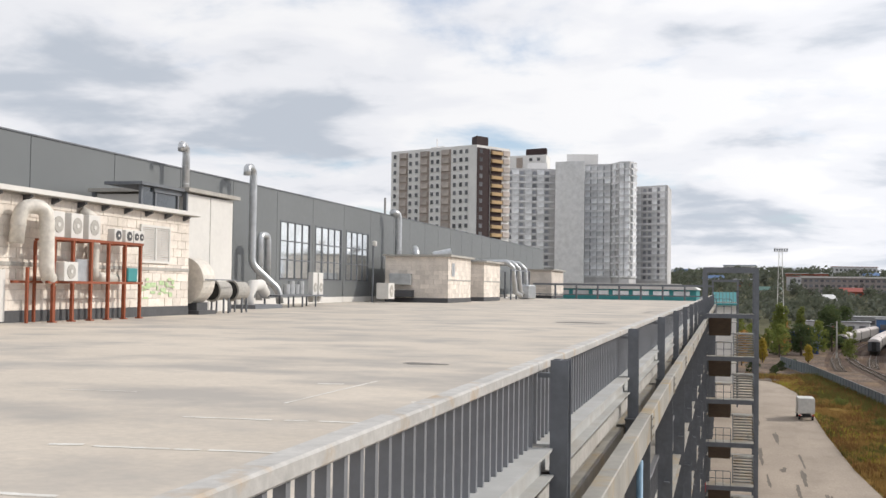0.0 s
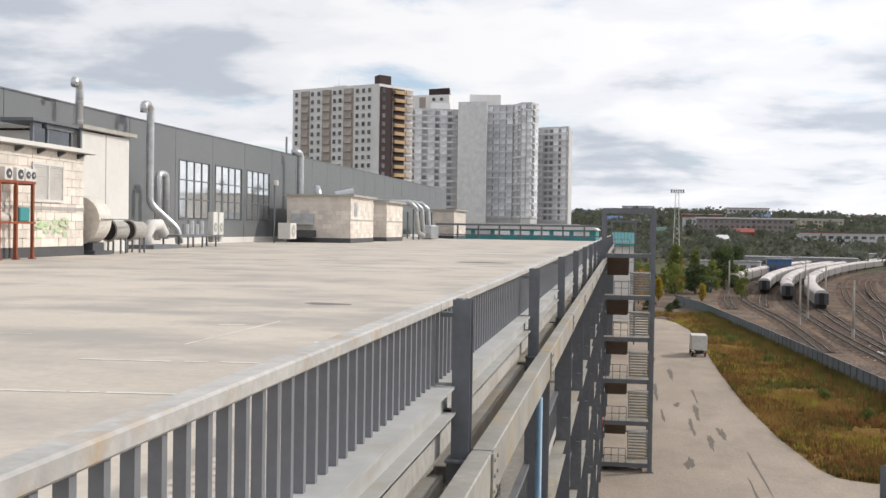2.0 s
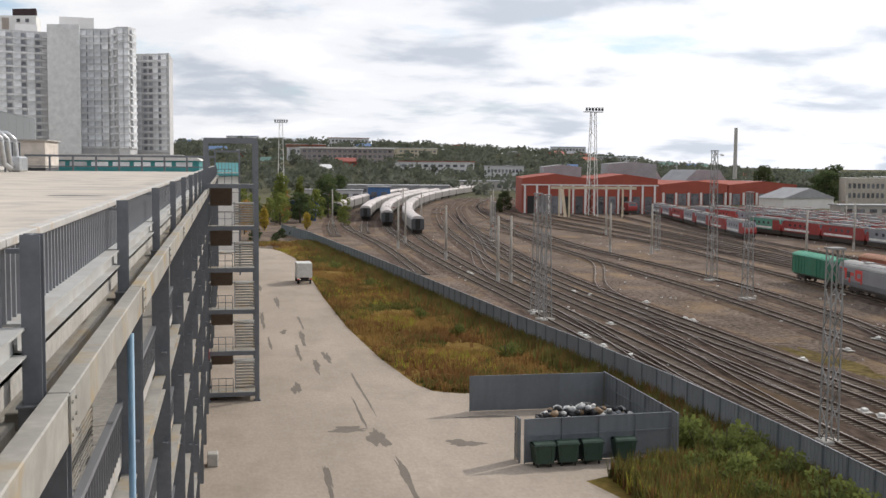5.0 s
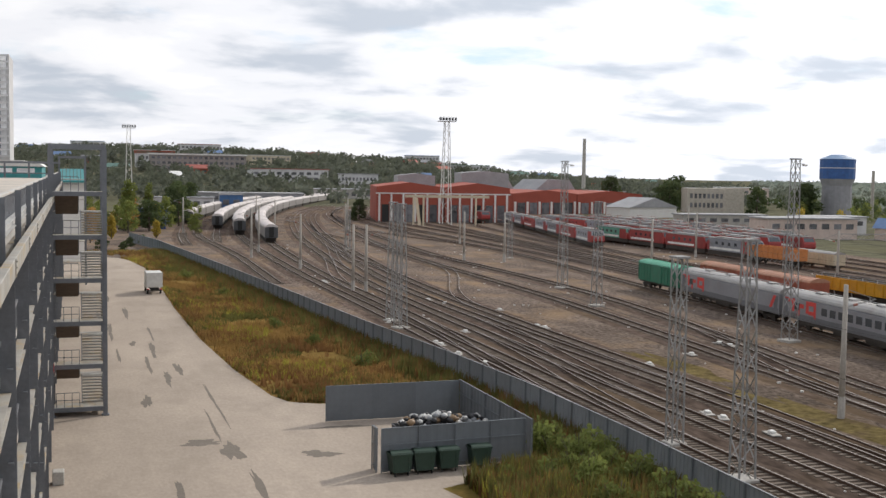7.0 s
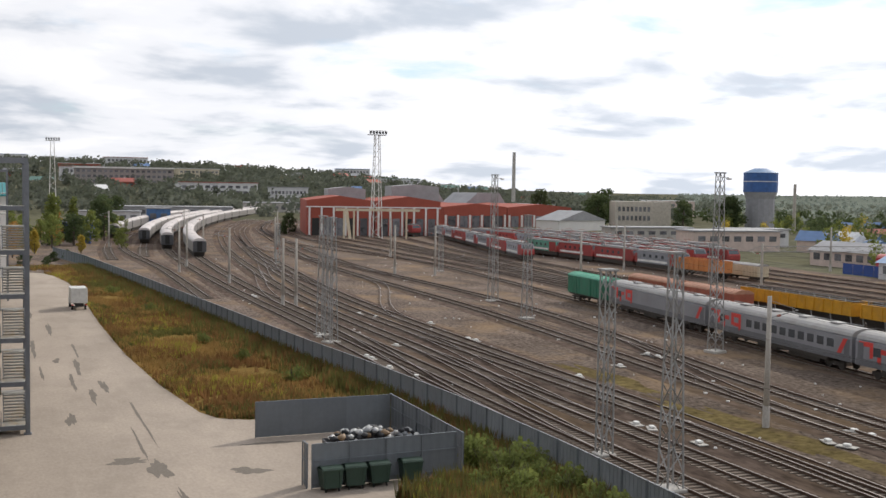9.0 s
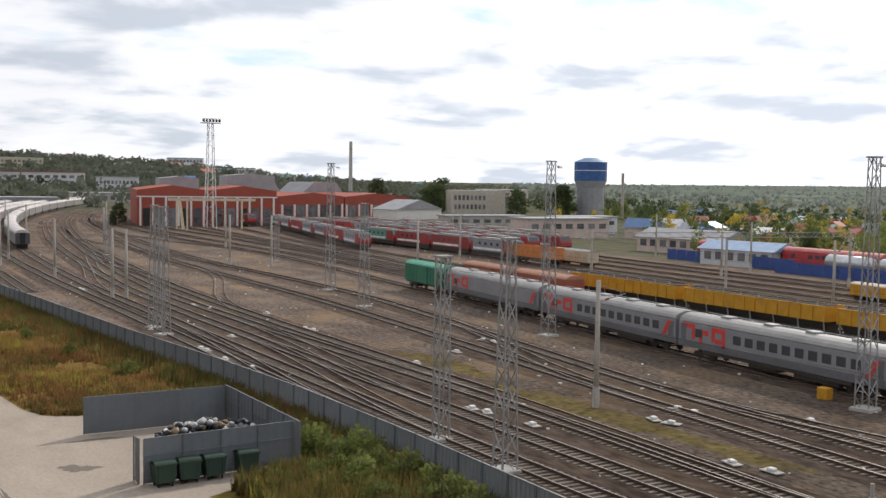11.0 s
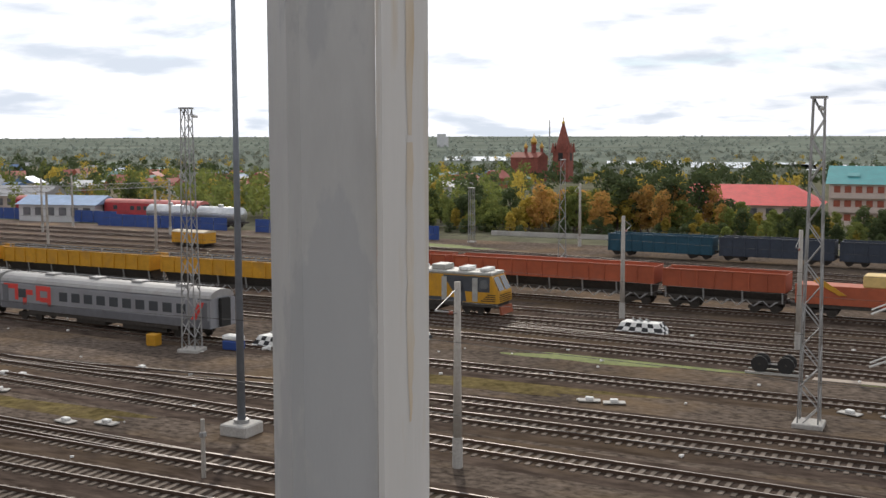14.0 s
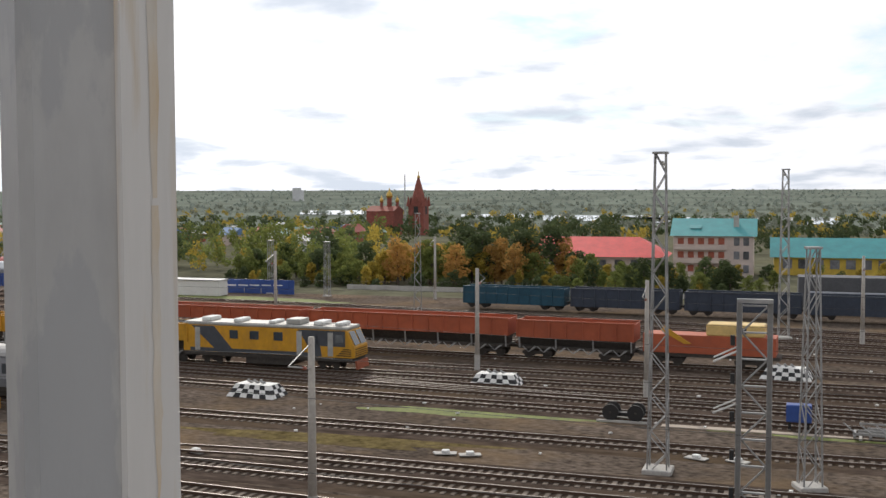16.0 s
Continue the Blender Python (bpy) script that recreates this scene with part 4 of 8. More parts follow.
def on_track(tr, y, dx=0.0):
    """Pose of a vehicle whose rear end stands at y on that track."""
    a = track_x(tr, y)
    b = track_x(tr, y + 20)
    return pose(a + dx, y, 0.345, 0, 0, -math.degrees(math.atan2(b - a, 20)))


coach = make_coach("grey passenger coach with red livery bars, standing in the yard")
coach.matrix_basis = on_track(T_COACH, 54.8)
copy_thing(coach, on_track(T_COACH, 80.2) @ Matrix.Diagonal((1, 1.07, 1, 1)))
van = make_coach("grey windowless baggage van with red livery bars", windows=0)
van.matrix_basis = on_track(T_COACH, 107.5) @ Matrix.Diagonal((1, 1.09, 1, 1))


def make_boxcar(lab, material, roofm, name="box_wagon"):
    b = thing(name, lab, "wagon")
    part("body", M().box(-1.4, 1.4, 0, 13.5, 1.15, 3.7), material, b)
    part("roof", M().prism([(1.45, 3.7)] + [(1.45 * math.cos(a), 3.7 + 0.5 * math.sin(a)) for a in (math.pi * i / 8 for i in range(1, 8))] + [(-1.45, 3.7)], -0.05, 13.55, "y"), roofm, b)
    rib = mesh_of("rib", M().box(-1.46, -1.4, -0.05, 0.05, 1.15, 3.7), material)
    rrib = mesh_of("roof_rib", M().prism([(1.49 * math.cos(a), 3.7 + 0.54 * math.sin(a)) for a in (math.pi * i / 8 for i in range(9))], -0.06, 0.06, "y"), roofm)
    for i in range(14):
        part("rib", rib, None, b).location = (0, 0.1 + i * 1.02, 0)
        part("roof_rib", rrib, None, b).location = (0, 0.1 + i * 1.02, 0)
    part("door", M().box(-1.5, -1.42, 5.3, 8.2, 1.2, 3.6), material, b)
    part("underframe", M().box(-1.2, 1.2, 0.1, 13.4, 0.9, 1.15), UNDER, b)
    for y in (2.2, 11.3):
        bogie(b, y)
    return b


GREENR = mat("green_wagon_roof", (0.10, 0.36, 0.24), 0.55, fine=2, var=0.08)
make_boxcar("green covered freight wagon with a ribbed roof", GREENP, GREENR).matrix_basis = on_track(T_COACH, 135.9)
brown = make_boxcar("dull brown covered freight wagon", BROWNP, mat("brown_roof", (0.38, 0.19, 0.12), 0.6, fine=2, var=0.12))
brown.matrix_basis = on_track(TRACKS[9], 116, -0.8)
copy_thing(brown, on_track(TRACKS[9], 130.5, -0.8))


def make_gondola(lab, material, L=13.0, h=3.3, group="", seed=0, name="gondola_wagon", z0=1.3):
    g = thing(name, lab, "wagon", group=group)
    w = M().box(-1.5, -1.42, 0, L, z0, h).box(1.42, 1.5, 0, L, z0, h).box(-1.42, 1.42, 0, 0.08, z0, h).box(-1.42, 1.42, L - 0.08, L, z0, h).box(-1.42, 1.42, 0.08, L - 0.08, z0, z0 + 0.1)
    part("body", w, material, g)
    part("top_rim", M().box(-1.58, -1.4, 0, L, h, h + 0.1).box(1.4, 1.58, 0, L, h, h + 0.1), material, g)
    rib = mesh_of("rib", M().prism([(-1.5, z0), (-1.5, h), (-1.6, h), (-1.64, z0)], -0.06, 0.06, "y"), material)
    n = int(L / 1.6)
    for i in range(n + 1):
        part("rib", rib, None, g).location = (0, 0.1 + i * (L - 0.2) / n, 0)
    part("underframe", M().box(-1.3, 1.3, 0.1, L - 0.1, 1.0, 1.28).box(-0.25, 0.25, -0.5, L + 0.5, 0.95, 1.2), UNDER, g)
    tr = M()
    for i in range(n):
        y = 0.6 + i * (L - 1.2) / n
        tr.face((-1.42, y, 1.25), (-1.42, y + 0.3, 1.25), (-1.42, y + 0.9, 0.7), (-1.42, y + 0.75, 0.7))
        tr.face((-1.42, y + 1.35, 1.25), (-1.42, y + 1.5, 1.25), (-1.42, y + 0.9, 0.7), (-1.42, y + 0.8, 0.7))
    part("truss", tr, LATTICE, g)
    if z0 > 1.5:                                        # hopper trough and its stays under the raised sides
        part("hopper", M().prism([(-1.3, z0), (1.3, z0), (0.7, 1.25), (-0.7, 1.25)], 0.3, L - 0.3, "y"), UNDER, g, "dark sloping hopper bottom")
        stay = mesh_of("stay", M().prism([(-1.5, z0), (-1.42, z0), (-1.2, 1.05), (-1.32, 1.05)], -0.07, 0.07, "y"), LATTICE)
        for i in range(n // 2 + 1):
            part("stay", stay, None, g).location = (0, 0.3 + i * (L - 0.6) / (n // 2), 0)
    for y in (2.0, L - 2.0):
        bogie(g, y)
    return g


gon = make_gondola("oxide-red open freight wagon with ribbed sides", ORANGEP, 22.0, 3.85, "red open wagons in a row", z0=2.2)
gon.matrix_basis = on_track(TRACKS[14], 27.6)
for i in range(1, 2):
    copy_thing(gon, on_track(TRACKS[14], 27.6 + i * 22.9))
make_gondola("short oxide-red open wagon beside a crane wagon", ORANGEP, 11.6, 3.75, "red open wagons in a row", z0=2.1).matrix_basis = on_track(TRACKS[14], 15.2)

# yellow track-maintenance wagons and their locomotive
yel = make_gondola("yellow open spoil wagon with a conveyor frame on top", YELLOWP, 22.0, 3.75, "yellow spoil wagons", z0=2.2)
con = M()
for x in (-0.9, 0.9):
    con.box(x - 0.05, x + 0.05, 0.5, 21.5, 4.0, 4.08)
for i in range(28):
    con.box(-0.95, 0.95, 0.6 + i * 0.77, 0.66 + i * 0.77, 4.0, 4.07)
con.box(-0.8, 0.8, 0.5, 21.5, 3.8, 3.87)
part("conveyor", con, UNDER, yel, "dark conveyor frame")
for i in range(8):
    part("support", M().box(-1.5, -1.4, 1.2 + i * 2.8, 1.3 + i * 2.8, 3.8, 4.3), LATTICE, yel)
part("handrail", M().box(-1.5, -1.44, 1.2, 21.0, 4.25, 4.31), LATTICE, yel)
T_Y = TRACKS[12]
yel.matrix_basis = on_track(T_Y, 55.8)
for i in range(1, 3):
    copy_thing(yel, on_track(T_Y, 55.8 + i * 23.5))


def make_loco():
    l = thing("maintenance_locomotive", "yellow and dark grey track-maintenance locomotive", "locomotive")
    L = 24.0
    GREYR = mat("loco_roof", (0.36, 0.35, 0.32), 0.6, fine=2, var=0.12)
    DGREY = mat("loco_dark", (0.06, 0.065, 0.075), 0.5, fine=2, var=0.12)
    body = [(0.0, 1.2), (-0.25, 1.25), (-0.25, 2.15), (0.75, 3.55), (L, 3.55), (L, 1.2)]
    part("body", M().prism(body, -1.5, 1.5, "x"), YELLOWP, l)
    part("roof", M().bev(-1.5, 1.5, 0.7, L - 0.1, 3.55, 3.85, 0.09), GREYR, l, "dusty grey roof")
    part("underframe", M().box(-1.45, 1.45, 0.1, L - 0.1, 0.85, 1.2).box(-1.3, 1.3, 8.5, 15, 0.3, 0.85), UNDER, l)
    for y in (3.6, L - 3.8):
        bogie(l, y)
    part("dark_panel", M().box(-1.52, -1.502, 1.0, 5.0, 2.15, 3.5), DGREY, l, "dark grey cab panel")
    part("dark_panel", M().prism([(5.0, 3.5), (7.5, 3.5), (5.2, 1.25), (4.2, 1.25), (4.4, 2.15)], -1.52, -1.503, "x"), DGREY, l)
    part("dark_panel", M().prism([(16.5, 1.25), (19.5, 3.5), (22.8, 3.5), (19.0, 1.25)], -1.52, -1.503, "x"), DGREY, l)
    part("grey_band", M().box(-1.53, -1.522, 4.6, L - 1.0, 1.22, 1.55), DGREY, l)
    for y0, y1 in ((1.25, 2.3), (9.6, 10.9), (13.0, 14.3), (16.0, 17.2)):
        part("window", M().bev(-1.545, -1.523, y0, y1, 2.45, 3.2, 0.01), GLASS, l)
    for y in (3.0, 7.3, 21.9):
        part("door", M().box(-1.55, -1.524, y - 0.36, y + 0.36, 1.3, 3.35), GREYR, l)
    for sx in (-0.72, 0.72):
        part("windscreen", M().face((sx - 0.6, -0.24, 2.32), (sx + 0.6, -0.24, 2.32), (sx + 0.56, 0.6, 3.45), (sx - 0.56, 0.6, 3.45)), GLASS, l)
    for i in range(4):
        part("stripe", M().box(-1.3, 1.3, -0.275, -0.255, 1.35 + i * 0.18, 1.43 + i * 0.18), BLACK, l)
        part("stripe", M().box(-1.525, -1.503, 0.2, 2.2 - i * 0.3, 1.35 + i * 0.18, 1.43 + i * 0.18), BLACK, l)
    part("plough", M().prism([(-0.6, 0.25), (-0.3, 0.25), (-0.2, 0.95), (-0.4, 0.95)], -1.3, 1.3, "x"), RUSTRED, l)
    for y, w, h in ((2.2, 1.0, 0.3), (5.0, 1.3, 0.35), (8.5, 2.0, 0.45), (11.5, 1.0, 0.25), (16.5, 1.1, 0.3), (21.0, 1.4, 0.35)):
        part("roof_unit", M().bev(-1.0, 1.0, y - w / 2, y + w / 2, 3.86, 3.86 + h, 0.07), CHECKW if h < 0.4 else GREYR, l)
    part("roof_rail", M().box(-1.4, -1.35, 0.9, 4.2, 4.1, 4.15).box(-1.4, -1.35, 0.9, 0.95, 3.85, 4.1).box(-1.4, -1.35, 4.15, 4.2, 3.85, 4.1), LATTICE, l)
    return l


make_loco().matrix_basis = on_track(T_Y, 38.8) @ Matrix.Diagonal((1, 0.73, 1.06, 1))
make_cr = thing("wagon_crane", "oxide-red flat machine wagon with a small yellow cabin", "wagon")
part("body", M().box(-1.4, 1.4, 0, 12, 1.3, 3.0), ORANGEP, make_cr)
part("cabin", M().bev(-1.3, 1.3, 1.0, 6.2, 3.0, 4.1, 0.1), mat("cabin_cream", (0.60, 0.42, 0.16), 0.6, fine=2, var=0.08), make_cr, "cream yellow cabin")
part("window", M().box(-1.32, -1.302, 2.6, 3.5, 3.3, 3.85), GLASS, make_cr)
part("jib", M().prism([(7.5, 2.2), (8.2, 2.2), (10.4, 3.4), (10.0, 3.8)], -1.5, -1.42, "x"), YELLOWP, make_cr, "yellow lifting arm")
part("underframe", M().box(-1.3, 1.3, -0.4, 12.4, 0.95, 1.28), UNDER, make_cr)
for y in (2.2, 9.8):
    bogie(make_cr, y)
make_cr.matrix_basis = on_track(TRACKS[14], 2.4)

# dark wagons on the far tracks
dark = make_gondola("dark blue-black open freight wagon", DARKBLUE, 14.6, 3.1, "dark wagons on the far tracks", z0=0.7)
dark.matrix_basis = pose(147.5, -30, 0.3, 0, 0, -2)
for i in range(1, 4):
    copy_thing(dark, pose(147.5 + i * 0.5, -30 + i * 15.2, 0.3, 0, 0, -2))
teal = make_gondola("dull blue-green open freight wagon", TEALP, 14.6, 3.0, "blue-green wagons on the far tracks", z0=0.7)
teal.matrix_basis = pose(149.5, 31.0, 0.3, 0, 0, -3)
box0 = make_boxcar("pale cream covered wagon top", DARKBLUE, DARKBLUE)
box0.matrix_basis = pose(158, -14, 0.0, 0, 0, -3) @ Matrix.Diagonal((1, 1, 0.7, 1))


LOCOTOP = mat("loco_roof_grey", (0.22, 0.215, 0.21), 0.65, fine=2, var=0.25, coarse=0.6, big=0.2, piece=0.2)


# depot locomotives in rows
def make_depot_loco(lab, body, front):
    l = thing("electric_locomotive", lab, "locomotive", group="locomotives stored by the depot")
    part("body", M().prism([(0.0, 1.2), (-0.4, 1.6), (-0.35, 2.4), (0.4, 3.7), (15.6, 3.7), (16.0, 3.3), (16.0, 1.2)], -1.5, 1.5, "x"), body, l)
    part("cab_front", M().prism([(-0.05, 1.22), (-0.45, 1.6), (-0.4, 2.4), (-0.2, 2.75), (0.25, 2.75), (0.25, 1.22)], -1.52, 1.52, "x"), front, l)
    part("cab_side", M().box(-1.53, -1.51, 0.3, 3.6, 1.25, 3.6), front, l)
    part("cab_front", M().box(-1.53, 1.53, 15.2, 16.05, 1.25, 3.2), front, l)
    part("windscreen", M().face((-1.3, -0.24, 2.75), (1.3, -0.24, 2.75), (1.2, 0.28, 3.6), (-1.2, 0.28, 3.6)), GLASS, l)
    part("roof", M().bev(-1.46, 1.46, 0.5, 15.5, 3.702, 3.88, 0.05), LOCOTOP, l, "grey roof")
    part("roof_gear", M().box(-0.9, 0.9, 2, 14, 3.88, 4.1), LOCOTOP, l)
    part("stripe", M().box(-1.56, -1.546, 4.0, 15.0, 1.5, 1.95), CHECKW, l, "pale stripe")
    for y in (3.5, 12.5):
        p = M().cyl((-0.7, y - 0.9, 3.95), (-0.6, y + 0.5, 4.5), 0.05, n=5).cyl((0.7, y - 0.9, 3.95), (0.6, y + 0.5, 4.5), 0.05, n=5).box(-0.9, 0.9, y + 0.45, y + 0.6, 4.5, 4.56)
        part("pantograph", p, RUSTRED, l)
    part("underframe", M().box(-1.35, 1.35, 0, 16, 0.35, 1.2), UNDER, l)
    for i in range(4):
        part("window", M().box(-1.545, -1.502, 5.2 + i * 2.3, 6.0 + i * 2.3, 2.5, 3.1), GLASS, l)
    return l


LOCOG = mat("loco_grey", (0.25, 0.26, 0.285), 0.5, fine=2, var=0.08, piece=0.2)
LOCOT = mat("loco_green", (0.08, 0.27, 0.20), 0.5, fine=2, var=0.1)
LOCOR = mat("loco_red", (0.30, 0.04, 0.036), 0.5, fine=2, var=0.1, piece=0.2)
kinds = [make_depot_loco("grey electric locomotive with a red cab, parked in a row", LOCOG, LOCOR),
         make_depot_loco("red electric locomotive parked in a row", LOCOR, LOCOR),
         make_depot_loco("green electric locomotive parked in a row", LOCOT, LOCOR)]
used = [False] * 3
rng = random.Random(21)


def put_loco(k, m):
    if used[k]:
        copy_thing(kinds[k], m)
    else:
        kinds[k].matrix_basis = m
        used[k] = True


for (xa, ya), (xb, yb), picks in (((115.5, 232), (141, 352), (0, 1, 0, 0, 1, 0, 0)), ((131.4, 192), (130.2, 264), (0, 1, 1, 2)), ((139.0, 204), (142.5, 330), (1, 0, 1, 1, 0, 1, 0)),
                                 ((146.5, 208), (151, 330), (0, 1, 1, 0, 0, 1, 1)), ((154.0, 206), (160, 335), (1, 1, 0, 1, 0, 0, 1)), ((162.0, 224), (168, 340), (0, 1, 0, 1, 1))):
    L = math.hypot(xb - xa, yb - ya)
    rz = -math.degrees(math.atan2(xb - xa, yb - ya))
    for i, k in enumerate(picks):
        f = i * 17.2 / L
        put_loco(k, pose(xa + (xb - xa) * f, ya + (yb - ya) * f, 0.3, 0, 0, rz))
put_loco(1, pose(133, 352, 0.3, 0, 0, -4))
orange = make_gondola("orange-brown open wagon behind the locomotives", mat("orange_wagon", (0.50, 0.19, 0.06), 0.7, fine=2, var=0.1), 15.0, 3.4)
orange.matrix_basis = pose(128.8, 174.5, 0.3, 0, 0, 0)
cream = make_boxcar("cream and grey machine van", mat("cream_van", (0.50, 0.42, 0.30), 0.6, fine=2, var=0.1), COACHR)
cream.matrix_basis = pose(135.5, 172, 0.0, 0, 0, -2) @ Matrix.Diagonal((0.9, 0.9, 0.8, 1))
yk = make_boxcar("small yellow machinery wagon", YELLOWP, mat("beige_roof", (0.55, 0.47, 0.34), 0.6, fine=2, var=0.1))
yk.matrix_basis = pose(136, 104, 0.0, 0, 0, -6) @ Matrix.Diagonal((0.9, 0.5, 0.62, 1))
tank = thing("rail_tank_wagon", "grey cylindrical tank wagon", "wagon")
part("barrel", M().cyl((0, 0, 2.3), (0, 10, 2.3), 1.4, n=18), ZINC, tank, "grey metal barrel", True)
part("dome", M().cyl((0, 5, 3.6), (0, 5, 4.1), 0.5, n=12), ZINC, tank)
part("underframe", M().box(-1.2, 1.2, -0.6, 10.6, 0.8, 1.1), UNDER, tank)
for y in (1.8, 8.2):
    bogie(tank, y)
tank.matrix_basis = pose(165.0, 119, 0.3, 0, 0, -6)
copy_thing(tank, pose(166.2, 131.5, 0.3, 0, 0, -5))

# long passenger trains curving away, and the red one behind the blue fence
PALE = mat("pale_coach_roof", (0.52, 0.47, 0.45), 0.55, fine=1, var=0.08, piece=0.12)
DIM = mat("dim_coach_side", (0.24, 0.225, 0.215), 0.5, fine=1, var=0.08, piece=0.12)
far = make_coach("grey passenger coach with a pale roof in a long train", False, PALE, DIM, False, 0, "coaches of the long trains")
first_far = True
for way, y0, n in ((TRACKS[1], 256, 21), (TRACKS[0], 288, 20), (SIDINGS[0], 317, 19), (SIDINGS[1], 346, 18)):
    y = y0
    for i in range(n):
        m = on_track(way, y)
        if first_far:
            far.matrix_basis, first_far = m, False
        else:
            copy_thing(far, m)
        y += 24.8 / math.hypot(1, (track_x(way, y + 24.4) - track_x(way, y)) / 24.4)
DR = mat("red_train", (0.42, 0.045, 0.05), 0.5, fine=1, var=0.08)
red = make_coach("dark red passenger coach behind a blue fence", False, mat("red_train_roof", (0.52, 0.17, 0.15), 0.55, fine=1, var=0.1), DR, False, 9, "red coaches behind the blue fence")
red.matrix_basis = pose(171, 132, 0.3, 0, 0, -2)
copy_thing(red, pose(172, 157, 0.3, 0, 0, -2))


# ---- hall and rooms on the deck ----
HX = -34.5
hall = thing("hall", "long grey metal-clad hall with tall windows", "building")
WINS = ((83.0, 89.6), (90.9, 97.7), (99.0, 105.8))
joints = [25.5, 33.6, 41.7, 49.8, 57.9, 66.0, 74.1, 82.3, 90.25, 98.35, 106.4, 114.5] + [114.5 + 6.4 * i for i in range(1, 17)]
panel = {}
for a, b in zip(joints, joints[1:]):
    hit_win = next(((p, q) for p, q in WINS if a < p < b), None)
    z1 = 24.45
    m = M()
    if hit_win:
        p, q = hit_win
        m.box(HX - 0.2, HX, a + 0.03, p, DECK + 0.5, z1).box(HX - 0.2, HX, q, b - 0.03, DECK + 0.5, z1).box(HX - 0.2, HX, p, q, DECK + 0.5, 17.35).box(HX - 0.2, HX, p, q, 22.15, z1)
    else:
        m.box(HX - 0.2, HX, a + 0.03, b - 0.03, DECK + 0.5, z1)
    part("wall_panel", m, HALL, hall)
part("backing", M().box(HX - 0.5, HX - 0.22, 24, joints[-1], DECK, 24.3), DARKBASE, hall)
part("plinth", M().box(HX - 0.2, HX + 0.02, 24, joints[-1], DECK, DECK + 0.5), WHITE, hall, "pale plinth strip")
part("roof", M().box(HX - 22, HX - 0.2, 24, joints[-1], 24.2, 24.4), ROOFGREY, hall)
part("coping", M().box(HX - 0.25, HX + 0.06, 24, joints[-1], 24.45, 24.53), STEEL, hall, "dark metal coping")
part("end_wall", M().box(HX - 22, HX - 0.2, joints[-1] - 0.2, joints[-1], DECK, 24.4), HALL, hall)
part("end_wall", M().box(HX - 22, HX - 0.2, 24, 24.2, DECK, 24.4), HALL, hall)
for p, q in WINS:
    w = part("window", M().box(HX - 0.1, HX + 0.05, p, p + 0.1, 17.35, 22.15).box(HX - 0.1, HX + 0.05, q - 0.1, q, 17.35, 22.15).box(HX - 0.1, HX + 0.05, p + 0.1, q - 0.1, 17.35, 17.45).box(HX - 0.1, HX + 0.05, p + 0.1, q - 0.1, 22.05, 22.15), STEEL, hall, "tall gridded window reflecting sky")
    for i in range(4):
        for j in range(3):
            y0, y1 = p + 0.1 + i * (q - p - 0.2) / 4, p + 0.1 + (i + 1) * (q - p - 0.2) / 4
            z0, z1 = 17.45 + j * 4.6 / 3, 17.45 + (j + 1) * 4.6 / 3
            part("pane", M().box(HX - 0.06, HX - 0.05, y0 + 0.05, y1 - 0.05, z0 + 0.05, z1 - 0.05), SKYGLASS, w)
    bars = M()
    for i in range(1, 4):
        y0 = p + 0.1 + i * (q - p - 0.2) / 4
        bars.box(HX - 0.07, HX + 0.02, y0 - 0.045, y0 + 0.045, 17.45, 22.05)
    for j in range(1, 3):
        z0 = 17.45 + j * 4.6 / 3
        bars.box(HX - 0.07, HX + 0.015, p + 0.1, q - 0.1, z0 - 0.045, z0 + 0.045)
    part("glazing_bar", bars, STEEL, w)
part("aerial", M().cyl((HX - 1.5, 116, 24.4), (HX - 1.5, 116, 26.6), 0.12, n=8), LATTICE, hall)


def block_room(name, lab, x0, x1, y0, y1, top, nb, course=0.42, unit=0.85):
    """A room of pale blocks: mortar core, block faces on the east and south sides, roof slab, plinth."""
    r = thing(name, lab, "room")
    part("core", M().box(x0, x1 - 0.04, y0 + 0.04, y1, DECK, top), MORTAR, r)
    part("plinth", M().box(x0, x1 + 0.02, y0 - 0.02, y1 + 0.02, DECK, DECK + 0.45), DARKBASE, r, "dark grey painted plinth")
    rr = random.Random(nb)
    count, rest = 0, M()
    z = DECK + 0.46
    row = 0
    meshes = {}
    while z + course * 0.9 < top:
        for ax, lo, hi in (("e", y0, y1), ("s", x0, x1 - 0.05)):
            u = lo - (unit / 2 if row % 2 else 0)
            while u < hi - 0.05:
                a, b = max(u, lo) + 0.012, min(u + unit, hi) - 0.012
                if b - a > 0.1:
                    d = rr.uniform(-0.008, 0.012)
                    if ax == "e":
                        box = (x1 - 0.045, x1 + d, a, b, z, z + course - 0.025)
                    else:
                        box = (a, b, y0 - d, y0 + 0.045, z, z + course - 0.025)
                    if count < nb:
                        part("block", M().box(*box), BLOCK, r)
                        count += 1
                    else:
                        rest.box(*box)
                u += unit
        z += course
        row += 1
    if rest.v:
        part("blocks", rest, BLOCK, r, kind="stuff")
    part("roof_slab", M().box(x0 - 0.2, x1 + 0.35, y0 - 0.35, y1 + 0.35, top, top + 0.2), ROUGH_CONC, r, "grey roof slab")
    part("band", M().box(x1 + 0.012, x1 + 0.04, y0, y1, DECK + 2.15, DECK + 2.3), ROUGH_CONC, r, "thin concrete band")
    return r


